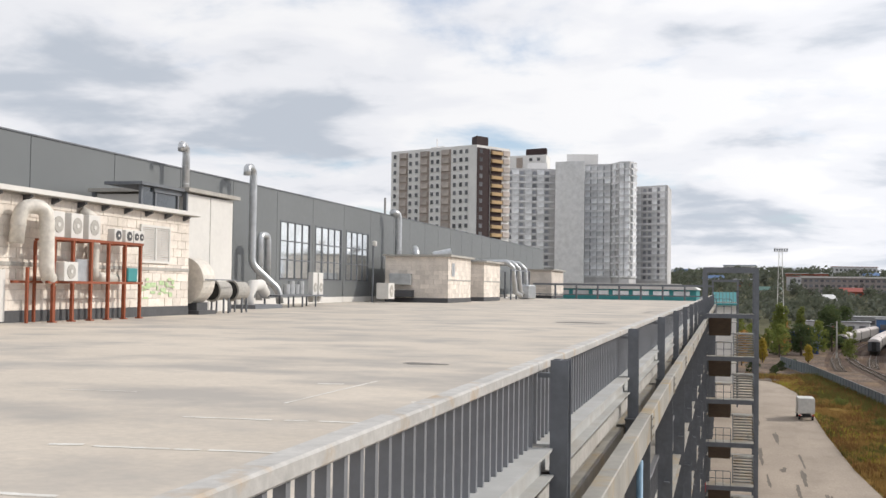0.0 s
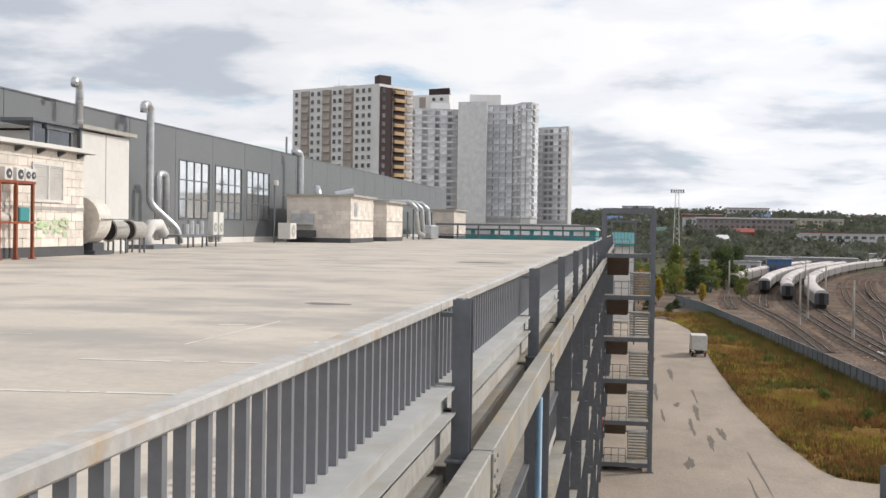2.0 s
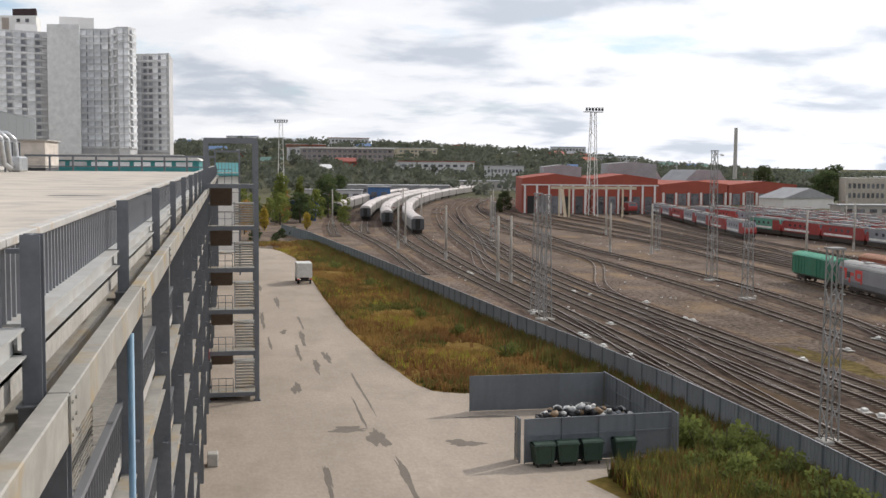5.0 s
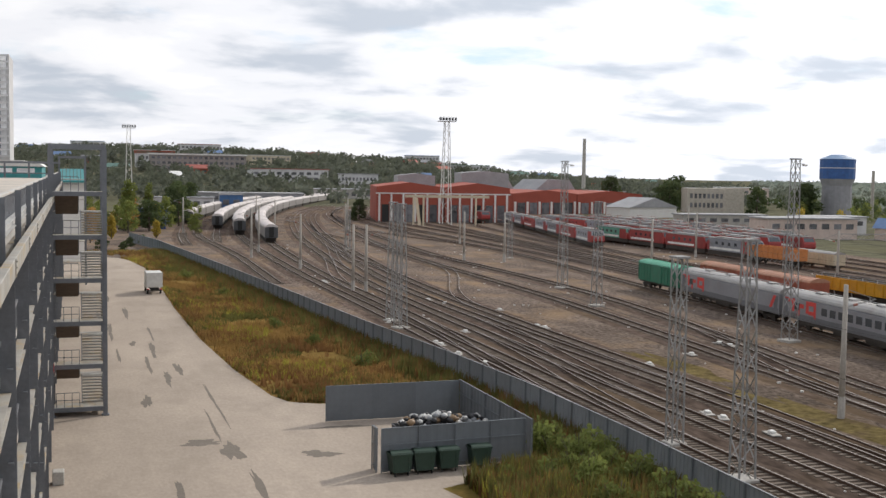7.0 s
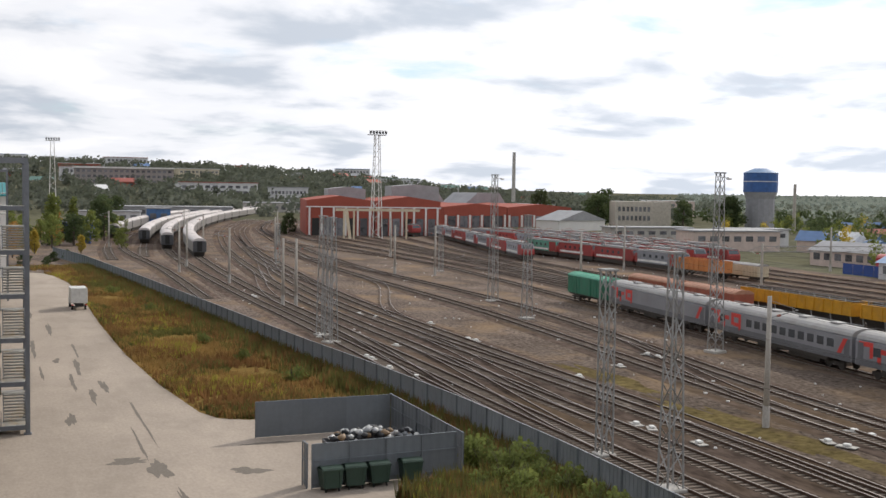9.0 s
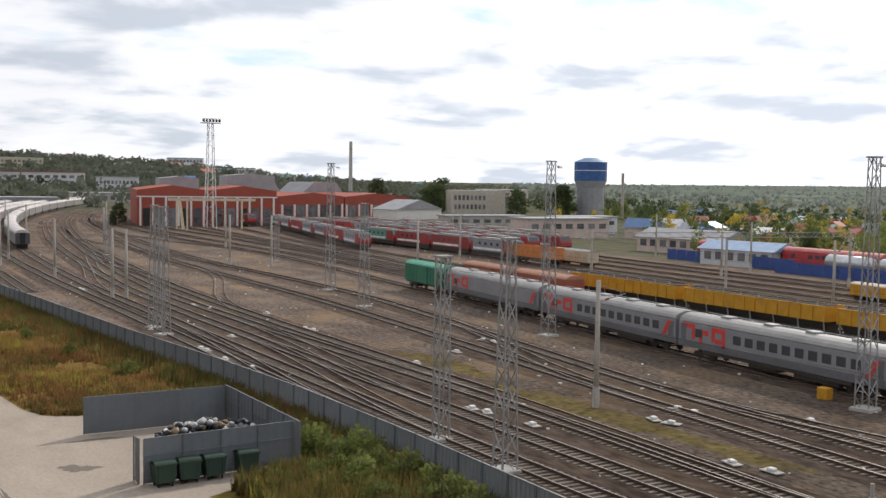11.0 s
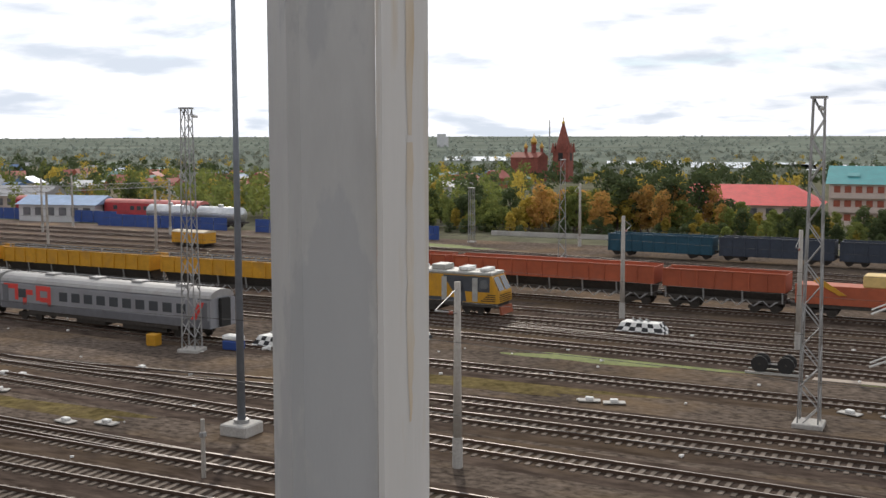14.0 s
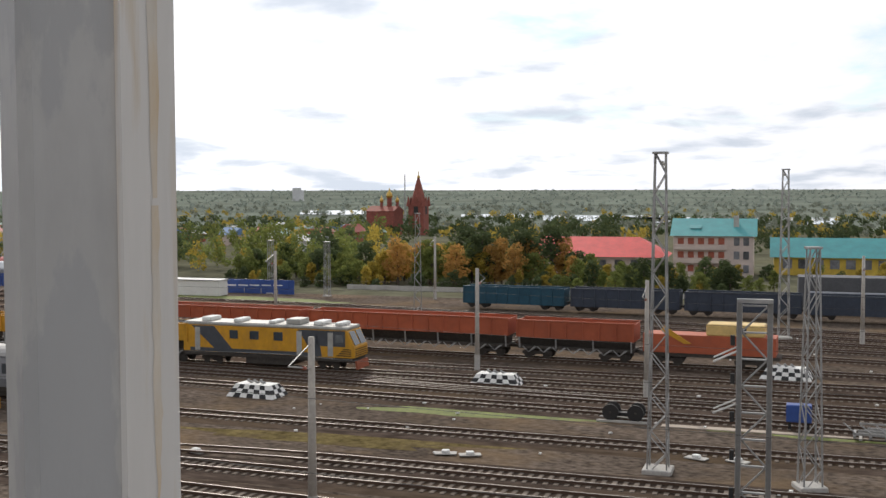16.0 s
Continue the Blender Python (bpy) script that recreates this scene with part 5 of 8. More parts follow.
RX = -26.0
room = block_room("plant_room", "pale block plant room with bracketed roof slab", HX + 0.03, RX, 22.0, 50.8, 20.3, 300, 0.4, 0.8)
for i in range(14):
    part("bracket", M().prism([(RX + 0.01, 20.28), (RX + 0.36, 20.28), (RX + 0.36, 20.2), (RX + 0.01, 20.04)], 26 + i * 1.85, 26.16 + i * 1.85, "y"), DARKBASE, room)
part("gutter", M().box(RX + 0.36, RX + 0.5, 21.7, 51.2, 20.33, 20.52), WHITE, room, "pale gutter edge")
win = part("window", M().box(RX + 0.02, RX + 0.1, 45.9, 48.7, 17.9, 18.02).box(RX + 0.02, RX + 0.1, 45.9, 48.7, 19.55, 19.67).box(RX + 0.02, RX + 0.1, 45.9, 46.02, 18.02, 19.55).box(RX + 0.02, RX + 0.1, 48.58, 48.7, 18.02, 19.55).box(RX + 0.02, RX + 0.1, 47.24, 47.36, 18.02, 19.55), WHITE, room, "white framed louvred window")
for i in range(18):
    part("louvre", M().box(RX + 0.02, RX + 0.07, 46.03, 48.57, 18.04 + i * 0.084, 18.09 + i * 0.084), WHITE, win)
part("white_door", M().box(RX + 0.02, RX + 0.06, 31.0, 36.1, DECK + 0.05, 17.4), WHITE, room, "white sheet door")
GRAF = mat("green_spray", (0.48, 0.62, 0.36), 0.9, fine=6, var=0.25)
gr = random.Random(5)
gm = M()
for i in range(26):
    y, z = gr.uniform(46.2, 49.2), gr.uniform(16.35, 17.1)
    w, h = gr.uniform(0.08, 0.3), gr.uniform(0.05, 0.22)
    t = gr.uniform(-0.15, 0.15)
    o = RX + 0.022 + i * 0.0015
    gm.box(o, o + 0.001, y - w, y + w * 0.8, z - h * 0.5 + t, z + h * 0.5 + t)
part("spray_marks", gm, GRAF, room, "faded green spray-paint scrawl")

rack = thing("equipment_rack", "red-oxide steel rack along the plant room wall", "rack")
for i in range(6):
    y = 37.7 + i * 1.31
    part("post", M().box(-25.05, -24.93, y - 0.06, y + 0.06, DECK, 18.65).box(-25.12, -24.86, y - 0.13, y + 0.13, DECK, DECK + 0.05), RUSTRED, rack)
    part("back_post", M().box(-25.85, -25.75, y - 0.05, y + 0.05, DECK, 18.55), RUSTRED, rack)
    part("bracket", M().box(-25.8, -24.95, y - 0.04, y + 0.04, 18.55, 18.63), RUSTRED, rack)
part("post", M().box(-25.3, -25.2, 36.4, 36.5, DECK, 17.5), RUSTRED, rack)
for z in (18.6, 16.9):
    part("rail", M().box(-25.06, -24.92, 37.3, 44.4, z, z + 0.1), RUSTRED, rack)
part("rail", M().box(-25.8, -25.7, 36.2, 44.4, 16.9, 17.0), RUSTRED, rack)


def ac_unit(w, h, d, lab, fans=1):
    a = thing("air_conditioner", lab, "air conditioner", group="air-conditioner units")
    part("case", M().bev(0, d, 0, w, 0, h, 0.02), WHITE, a)
    for i in range(fans):
        cy = w * (i + 0.5) / fans
        r = min(h, w / fans) * 0.38
        f = part("fan_grille", M().cyl((d, cy, h / 2), (d + 0.02, cy, h / 2), r, n=16), DARKBASE if fans > 1 or h < 0.6 else ROUGH_CONC, a)
        part("hub", M().cyl((d + 0.02, cy, h / 2), (d + 0.04, cy, h / 2), r * 0.3, n=8), WHITE, f)
    return a


big = ac_unit(0.85, 1.0, 0.45, "white air-conditioner outdoor unit with round grille")
big.matrix_basis = pose(-25.5, 37.65, 18.7)
for y in (38.95, 40.2):
    copy_thing(big, pose(-25.5, y, 18.7))
small = ac_unit(0.62, 0.55, 0.35, "small white outdoor unit with black fan")
small.matrix_basis = pose(-25.35, 42.1, 18.7)
copy_thing(small, pose(-25.35, 43.0, 18.7))
dbl = ac_unit(0.85, 0.55, 0.35, "white outdoor unit with two black fans", 2)
dbl.matrix_basis = pose(-25.35, 43.7, 18.7)
boxr = ac_unit(0.95, 0.75, 0.5, "white cooling unit with slatted front")
boxr.matrix_basis = pose(-25.2, 38.0, 17.0)
solid("control_cabinet", M().bev(-25.4, -25.05, 39.4, 40.6, 16.95, 17.9, 0.03), ZINC, "grey metal control cabinet on the rack", "cabinet")
solid("valve_box", M().bev(-25.2, -24.9, 43.1, 43.9, 17.0, 17.6, 0.04), ROOFTEAL, "teal valve box on the rack", "box")


def pipe_of(name, pts, r, material, lab, rings=True, n=14):
    """A duct with rounded elbows and flange rings."""
    P = [Vector(p) for p in pts]
    fine = [P[0]]
    for a, b, c in zip(P, P[1:], P[2:]):
        k = min(r * 1.8, (b - a).length * 0.45, (c - b).length * 0.45)
        s, e = b + (a - b).normalized() * k, b + (c - b).normalized() * k
        for i in range(5):
            t = i / 4
            fine.append(s * (1 - t) ** 2 + b * 2 * t * (1 - t) + e * t * t)
    fine.append(P[-1])
    d = thing(name, lab, "duct")
    part("pipe", M().tube(fine, r, n), material, d, smooth=True)
    if rings:
        for a, b in zip(P, P[1:]):
            L = (b - a).length
            u = (b - a).normalized()
            for j in range(1, int(L / 1.3) + 1):
                c = a + u * (j * L / (int(L / 1.3) + 1))
                part("flange_ring", M().cyl(c - u * 0.03, c + u * 0.03, r * 1.08, n=n), material, d)
    return d


pipe_of("wrapped_duct", [(-25.6, 36.2, 18.4), (-25.5, 36.3, 19.8), (-25.0, 37.2, 19.8), (-25.0, 37.3, 17.2), (-25.3, 38.1, 17.0)], 0.28, FOIL, "wrapped pale ventilation duct with bulky elbows")
pipe_of("wrapped_duct", [(-25.9, 40.9, 19.9), (-25.5, 41.4, 19.6), (-25.5, 41.3, 17.2), (-25.4, 42.9, 17.1)], 0.24, FOIL, "wrapped pale duct behind the rack")
box = thing("rooftop_room", "white-panelled rooftop stair head with flat slab roof", "room")
part("panel", M().box(-33.5, -28.02, 54.3, 57.2, DECK, 21.8), WHITE, box)
part("panel", M().box(-33.5, -28.0, 57.24, 60.1, DECK, 21.8), WHITE, box)
part("frame", M().box(-28.1, -27.9, 54.1, 54.28, DECK, 21.9).box(-33.6, -33.4, 54.1, 54.28, DECK, 21.9), STEEL, box)
part("roof", M().box(-33.8, -27.7, 54.0, 60.5, 21.9, 22.1), ROUGH_CONC, box, "grey slab roof")
can = thing("canopy", "dark steel canopy with glazed upstand on the plant room roof", "canopy")
part("roof", M().box(-30.0, -27.9, 49.4, 53.9, 21.85, 22.0), STEEL, can)
for y in (49.8, 51.2, 53.6):
    part("post", M().box(-28.3, -28.15, y, y + 0.15, 20.5, 21.85), STEEL, can)
part("pane", M().box(-28.26, -28.22, 49.9, 53.5, 20.5, 21.8), GLASS, can, "dark glazing")
part("beam", M().box(-28.35, -28.1, 51.0, 54.0, 21.6, 21.84), STEEL, can)

# ventilation plant beside the hall
pipe_of("exhaust_duct", [(-33.2, 64.2, 22.1), (-33.2, 64.2, 25.6), (-33.0, 63.2, 25.7), (-32.9, 63.0, 25.3)], 0.24, ZINC, "galvanised exhaust pipe with hooked outlet")
pipe_of("exhaust_duct", [(-32.9, 72.9, 24.7), (-32.9, 72.9, 25.3), (-33.0, 74.2, 25.3), (-33.0, 74.2, 18.4), (-31.4, 75.4, 16.6), (-31.3, 75.5, 15.6)], 0.27, ZINC, "tall galvanised exhaust duct with hooked outlet")
pipe_of("exhaust_duct", [(-33.0, 75.6, 15.8), (-33.0, 75.6, 20.6), (-32.9, 76.8, 20.6), (-32.9, 76.8, 15.9)], 0.25, ZINC, "galvanised looped duct beside the hall")
pipe_of("exhaust_duct", [(-33.4, 110.2, 24.6), (-33.0, 111.2, 24.5), (-33.0, 111.2, 17.0), (-32.4, 111.8, 16.2), (-30.8, 112.0, 16.2), (-30.8, 111.2, 16.4), (-31.0, 111.0, 20.6), (-31.4, 112.0, 20.9)], 0.36, ZINC, "tall galvanised duct bending to the deck")
solid("duct_plinth", M().bev(-32.8, -26.8, 107.5, 113.0, DECK, DECK + 0.5, 0.05), DARKBASE, "dark steel support plinth of a duct", "plinth")
fan = thing("centrifugal_fan", "large pale centrifugal fan casing beside the plant room", "fan")
part("casing", M().cyl((-26.6, 51.4, 17.1), (-26.5, 52.5, 17.1), 1.2, n=24), FOIL, fan, smooth=False)
part("cone", M().cyl((-26.5, 52.5, 17.1), (-26.3, 53.3, 17.0), 1.15, 0.55, n=24), FOIL, fan)
part("outlet", M().box(-27.6, -26.9, 51.5, 52.4, 15.7, 17.1), DARKBASE, fan)
part("base", M().box(-27.0, -25.6, 51.2, 53.2, DECK, DECK + 0.2).box(-26.9, -25.9, 51.6, 52.8, DECK + 0.2, 16.0), DARKBASE, fan)
part("guard_rail", M().box(-25.3, -25.25, 51.2, 55.5, 17.15, 17.2), STEEL, fan)
for y0, yy in ((54.4, 1), (56.7, 1)):
    f2 = thing("axial_fan", "grey axial fan drum on a steel stand", "fan", group="axial fans on stands")
    part("drum", M().cyl((-26.4, y0, 16.6), (-26.15, y0 + 1.0, 16.6), 0.5, n=20), ROUGH_CONC, f2)
    part("rim", M().cyl((-26.43, y0 - 0.06, 16.6), (-26.4, y0 + 0.06, 16.6), 0.6, n=20), ROUGH_CONC, f2)
    part("opening", M().cyl((-26.44, y0 - 0.1, 16.6), (-26.43, y0 - 0.05, 16.6), 0.5, n=20), BLACK, f2)
    for dx in (-0.35, 0.35):
        for dy in (0.2, 0.8):
            part("leg", M().box(-26.2 + dx - 0.04, -26.2 + dx + 0.04, y0 + dy - 0.04, y0 + dy + 0.04, DECK, 16.2), STEEL, f2)
blow = thing("blower", "pale scroll-shaped blower beside the hall", "fan")
part("scroll", M().tube([(-29.6, 66.2, DECK), (-29.6, 66.2, 16.3), (-29.5, 66.6, 16.9), (-29.3, 67.3, 16.9), (-29.2, 67.9, 16.3)], [0.34, 0.34, 0.4, 0.42, 0.36], 14), WHITE, blow, smooth=True)
part("base", M().box(-30.4, -28.6, 65.0, 69.4, DECK, DECK + 0.25), STEEL, blow)
rackm = thing("pipe_stand", "low steel stand crowded with small valves and pipes", "pipe stand")
for i in range(7):
    part("leg", M().box(-30.2 + (i % 2) * 1.2, -30.1 + (i % 2) * 1.2, 70 + i * 1.3, 70.1 + i * 1.3, DECK, 16.2), STEEL, rackm)
part("rail", M().box(-30.3, -28.9, 69.8, 79.0, 16.15, 16.25), STEEL, rackm)
for i in range(4):
    part("valve", M().cyl((-29.6, 72.5 + i * 0.9, 16.3), (-29.6, 72.5 + i * 0.9, 17.0 + 0.25 * (i % 2)), 0.25, n=10), ZINC, rackm)
tower_ac = ac_unit(0.9, 2.2, 0.4, "tall white outdoor unit with two fans", 1)
tower_ac.matrix_basis = pose(-29.8, 77.2, DECK + 0.3)
copy_thing(tower_ac, pose(-29.8, 78.4, DECK + 0.3))
acb = ac_unit(1.9, 1.5, 1.2, "boxy white condenser with dark grille", 1)
acb.matrix_basis = pose(-31.5, 99.2, DECK + 0.35)
lamp = thing("lamp_post", "thin dark lamp post with a small white lamp", "lamp post")
part("pole", M().cyl((-32.0, 99.6, DECK), (-32.0, 99.6, 21.0), 0.09, n=8), STEEL, lamp)
part("lamp", M().bev(-32.1, -31.7, 99.5, 99.9, 20.7, 21.2, 0.08), WHITE, lamp)

shed1 = block_room("brick_shed", "pale block shed with a flat slab roof", -32.4, RX, 104.8, 114.8, 19.9, 120, 0.45, 0.9)
part("vent_box", M().bev(-31.8, -29.6, 104.2, 104.79, 17.1, 18.2, 0.03), ZINC, shed1, "metal louvre vent")
part("vent_box", M().bev(-31.8, -29.4, 103.9, 104.79, 15.9, 16.6, 0.03), DARKBASE, shed1)
part("roof_cowl", M().cyl((-28.5, 108.5, 20.1), (-26.8, 109.2, 20.5), 0.4, n=12), ZINC, shed1)
part("louvre", M().box(RX + 0.015, RX + 0.05, 106.2, 107.4, 18.0, 19.3), ZINC, shed1)
shed2 = block_room("brick_shed", "pale block shed with dark plinth", -29.5, RX, 121.5, 130.6, 19.75, 90, 0.45, 0.9)
shed3 = block_room("brick_shed", "small far pale block shed", -30.0, -25.6, 169, 182, 19.7, 60, 0.45, 0.9)
rig = thing("duct_rig", "steel frame carrying bent galvanised ducts", "duct frame")
for y in (143, 147, 152, 157):
    for x in (-30.5, -27.0):
        part("post", M().box(x - 0.1, x + 0.1, y - 0.1, y + 0.1, DECK, 19.3), STEEL, rig)
part("beam", M().box(-30.6, -30.4, 143, 157, 19.2, 19.4).box(-27.1, -26.9, 143, 157, 19.2, 19.4), STEEL, rig)
for y in (145, 149, 154):
    part("duct", M().tube([(-32, y, 20.3), (-28, y, 20.4), (-27.2, y + 0.5, 19.6), (-27.0, y + 1.2, 16.4), (-26.6, y + 3.2, 15.9)], 0.33, 12), ZINC, rig, smooth=True)
part("fan_box", M().bev(-27.5, -25.8, 151, 156, DECK, 17.4, 0.2), ZINC, rig)

# far guard rail of the deck and the green-roofed building behind
frail = thing("guard_rail", "dark steel frame rail at the far end of the deck", "railing")
for i in range(9):
    x = -28 + i * 3.2
    part("post", M().box(x - 0.13, x + 0.13, far_y - 0.4, far_y - 0.1, DECK, 17.5), STEEL, frail)
part("rail", M().box(-28.2, PX, far_y - 0.45, far_y - 0.05, 17.45, 17.75), STEEL, frail)
part("rail", M().box(-28.2, PX, far_y - 0.35, far_y - 0.15, 16.0, 16.15), STEEL, frail)
grn = thing("green_roof_building", "low building with a white roof and teal walls beyond the deck", "building")
part("wall", M().box(-34, -5, 214, 245, 0, 17.0), ROOFTEAL, grn, "teal sheet wall")
part("roof", M().prism([(-34.5, 17.0), (-4.6, 17.0), (-5.2, 17.5), (-8.5, 18.1), (-30, 18.1), (-34.2, 17.5)], 213.5, 245.5, "y"), WHITE, grn, "white metal roof")
for i in range(7):
    part("window_band", M().box(-32 + i * 3.8, -29 + i * 3.8, 213.9, 213.98, 15.9, 16.7), WINLIGHT, grn)
porch = part("porch_roof", M().prism([(208, 14.6), (216, 16.7), (216, 16.4), (208, 14.3)], -2.2, 2.4, "x"), ROOFTEAL, grn, "sloping teal lattice roof")
for i in range(8):
    part("rafter", M().prism([(207.9, 14.62), (216, 16.76), (216, 16.71), (207.9, 14.57)], -2.1 + i * 0.62, -2.0 + i * 0.62, "x"), DARKBASE, porch)
part("porch_wall", M().box(-2.0, 2.2, 209, 213.5, 0, 14.5), WHITE, grn)
port2 = thing("stair_tower", "second open steel stair tower at the far corner of the garage", "stair tower")
for x in (-1.6, 2.0):
    for y in (168.4, 173.0):
        part("leg", M().hbeam(x, y, 0, 18.3, 0.22, 0.22, 0.03), STEEL, port2)
for y in (168.3, 172.9):
    part("top_beam", M().box(-1.75, 2.15, y, y + 0.22, 18.3, 18.6), STEEL, port2)
for z in (3.3, 6.3, 9.3, 12.3, 15.2):
    part("landing_plate", M().box(-1.48, 1.88, 168.6, 172.8, z, z + 0.1), STEEL_L, port2)


# ---- residential towers ----
def tower(name, lab, foot, z1, wallm, faces, floor=2.9, zmin=17.0, bands=None):
    """foot: corner points going round; faces: per side a list of (fraction, width, material, kind) columns."""
    t = thing(name, lab, "apartment block", group="apartment towers")
    part("wall", M().prism(foot, 0, z1, "z"), wallm, t)
    part("parapet", M().prism([(x, y) for x, y in foot], z1, z1 + 0.6, "z"), wallm, t)
    if bands:                                           # balcony fronts running along each storey
        for i in faces:
            (xa, ya), (xb, yb) = foot[i], foot[(i + 1) % len(foot)]
            L, rz = math.hypot(xb - xa, yb - ya), math.degrees(math.atan2(yb - ya, xb - xa))
            me = mesh_of("balcony_front", M().box(0.4, L - 0.4, -0.62, -0.02, -0.05, 0.62), bands)
            z = z1 - floor
            while z > zmin:
                part("balcony_front", me, None, t).matrix_basis = pose(xa, ya, z, 0, 0, rz)
                z -= floor
    n = len(foot)
    for i, cols in faces.items():
        (xa, ya), (xb, yb) = foot[i], foot[(i + 1) % n]
        L = math.hypot(xb - xa, yb - ya)
        rz = math.degrees(math.atan2(yb - ya, xb - xa))
        for f, w, material, kind in cols:
            if kind == "strip":
                part("facade_strip", M().box(f * L - w / 2, f * L + w / 2, -0.25, -0.02, 0, z1 - 0.4), material, t).matrix_basis = pose(xa, ya, 0, 0, 0, rz)
                continue
            hgt = {"win": 1.5, "bal": 1.25, "glz": 1.9}[kind]
            dep = {"win": 0.06, "bal": 1.1, "glz": 0.5}[kind]
            if kind == "bal":
                me = mesh_of("balcony", M().box(-w / 2, w / 2, -dep, -0.25, 0, hgt), material)
            else:
                me = mesh_of("window", M().box(-w / 2, w / 2, -dep - 0.27, -0.2, 0, hgt), material)
            z = z1 - floor
            while z > zmin:
                ob = part("balcony" if kind == "bal" else "window", me, None, t)
                ob.matrix_basis = pose(xa, ya, 0, 0, 0, rz) @ pose(f * L, 0, z + 0.7)
                z -= floor
    return t


def polar(az, d):
    return (d * math.sin(radians(az)), d * math.cos(radians(az)))


W, S, D = "win", "strip", WINDARK
TANGLZ = mat("tan_balcony", (0.47, 0.41, 0.375), 0.7, fine=0.5, var=0.12, bump=0, piece=0.2)
WINMID = mat("grey_window", (0.27, 0.28, 0.31), 0.3, fine=0.5, var=0.2, bump=0, piece=0.4)
PANELW = mat("balcony_panel", (0.72, 0.72, 0.73), 0.8, fine=0.5, var=0.1, coarse=0.12, big=0.1, bump=0, piece=0.14)
t1 = tower("apartment_tower", "tall white and tan apartment tower with brown corner", [polar(-16.95, 432), polar(-12.55, 405), polar(-10.84, 418), polar(-15.0, 450)], 68.5, TOWERW,
           {0: [(0.155, 4.2, TOWERT, S), (0.41, 4.4, TOWERT, S), (0.66, 4.6, TOWERT, S)] + [(f, 1.25, D, W) for f in (0.05, 0.24, 0.315, 0.5, 0.565, 0.76, 0.83, 0.895)] + [(f, 3.4, TANGLZ, "glz") for f in (0.155, 0.41, 0.66)],
            1: [(0.2, 6.6, TOWERB, S), (0.12, 1.5, D, W), (0.58, 6.0, TOWERB, S), (0.57, 5.6, TOWERO, "bal"), (0.87, 3.6, TANGLZ, "glz")]}, 3.05, 32.0)
part("stair_head", M().prism([polar(-12.55, 405.5), polar(-11.95, 410), polar(-12.2, 416), polar(-12.8, 411)], 68.5, 72.4, "z"), TOWERB, t1, "dark brown stair head")
part("roof_house", M().prism([polar(-14.9, 426), polar(-14.2, 422), polar(-14.2, 428), polar(-14.9, 432)], 68.5, 70.5, "z").cyl((*polar(-14.6, 427), 70.5), (*polar(-14.6, 427), 73.8), 0.25, n=6), TOWERW, t1)
t1b = tower("apartment_tower", "second white and brown tower behind", [polar(-10.9, 546), polar(-8.95, 538), polar(-8.75, 556), polar(-10.8, 564)], 81.0, TOWERW,
            {0: [(0.3, 3.2, TOWERT, S), (0.6, 1.6, D, W), (0.8, 1.6, D, W)]}, 3.05, 66)
part("stair_head", M().prism([polar(-10.0, 546), polar(-8.95, 540), polar(-8.9, 550), polar(-9.9, 556)], 81.0, 85.0, "z"), TOWERB, t1b, "dark brown stair head")
GR = [(f, 3.0, WINLIGHT, "glz") for f in (0.14, 0.42, 0.68)] + [(f, 1.6, WINMID, W) for f in (0.02, 0.28, 0.55, 0.82)] + [(0.95, 2.6, TOWERG, "bal")]
t2 = tower("apartment_tower", "grey panel apartment tower with glazed balconies", [polar(-10.88, 470), polar(-8.48, 474), polar(-8.2, 500), polar(-10.9, 500)], 67.0, TOWERG, {0: GR}, 2.75, 20, PANELW)
part("roof_house", M().prism([polar(-9.9, 480), polar(-8.9, 480), polar(-8.9, 490), polar(-9.9, 490)], 67, 71, "z"), TOWERW, t2)
t3 = tower("apartment_tower", "blank pale gable wall of a grey apartment tower", [polar(-8.48, 462), polar(-6.98, 458), polar(-6.9, 500), polar(-8.4, 500)], 68.8, mat("gable", (0.66, 0.66, 0.665), 0.85, fine=0.3, var=0.03, bump=0), {}, 2.75, 20)
part("roof_house", M().prism([polar(-7.9, 470), polar(-6.3, 470), polar(-6.3, 485), polar(-7.9, 485)], 68.8, 73.5, "z"), TOWERW, t3)
G3 = [(f, 2.6, WINLIGHT, "glz") for f in (0.1, 0.36, 0.6, 0.86)] + [(f, 1.5, WINMID, W) for f in (0.22, 0.48, 0.73)]
t4 = tower("apartment_tower", "grey panel apartment tower with rounded balcony bays", [polar(-6.95, 470), polar(-5.6, 466), polar(-5.2, 458), polar(-4.7, 457), polar(-4.35, 463), polar(-4.4, 500), polar(-7.0, 505)], 68.5, TOWERG, {0: G3, 1: [(0.5, 2.6, WINLIGHT, "glz")], 2: [(0.3, 2.2, WINLIGHT, "glz"), (0.75, 2.2, WINLIGHT, "glz")], 3: [(0.5, 3.0, WINLIGHT, "glz")]}, 2.75, 20, PANELW)
t5 = tower("apartment_tower", "lower grey panel apartment tower", [polar(-4.4, 500), polar(-2.78, 492), polar(-2.6, 520), polar(-4.3, 530)], 62.0, TOWERG, {0: [(f, 2.4, WINLIGHT, "glz") for f in (0.12, 0.62, 0.86)] + [(f, 1.5, WINMID, W) for f in (0.3, 0.46, 0.74)]}, 2.75, 20, PANELW)


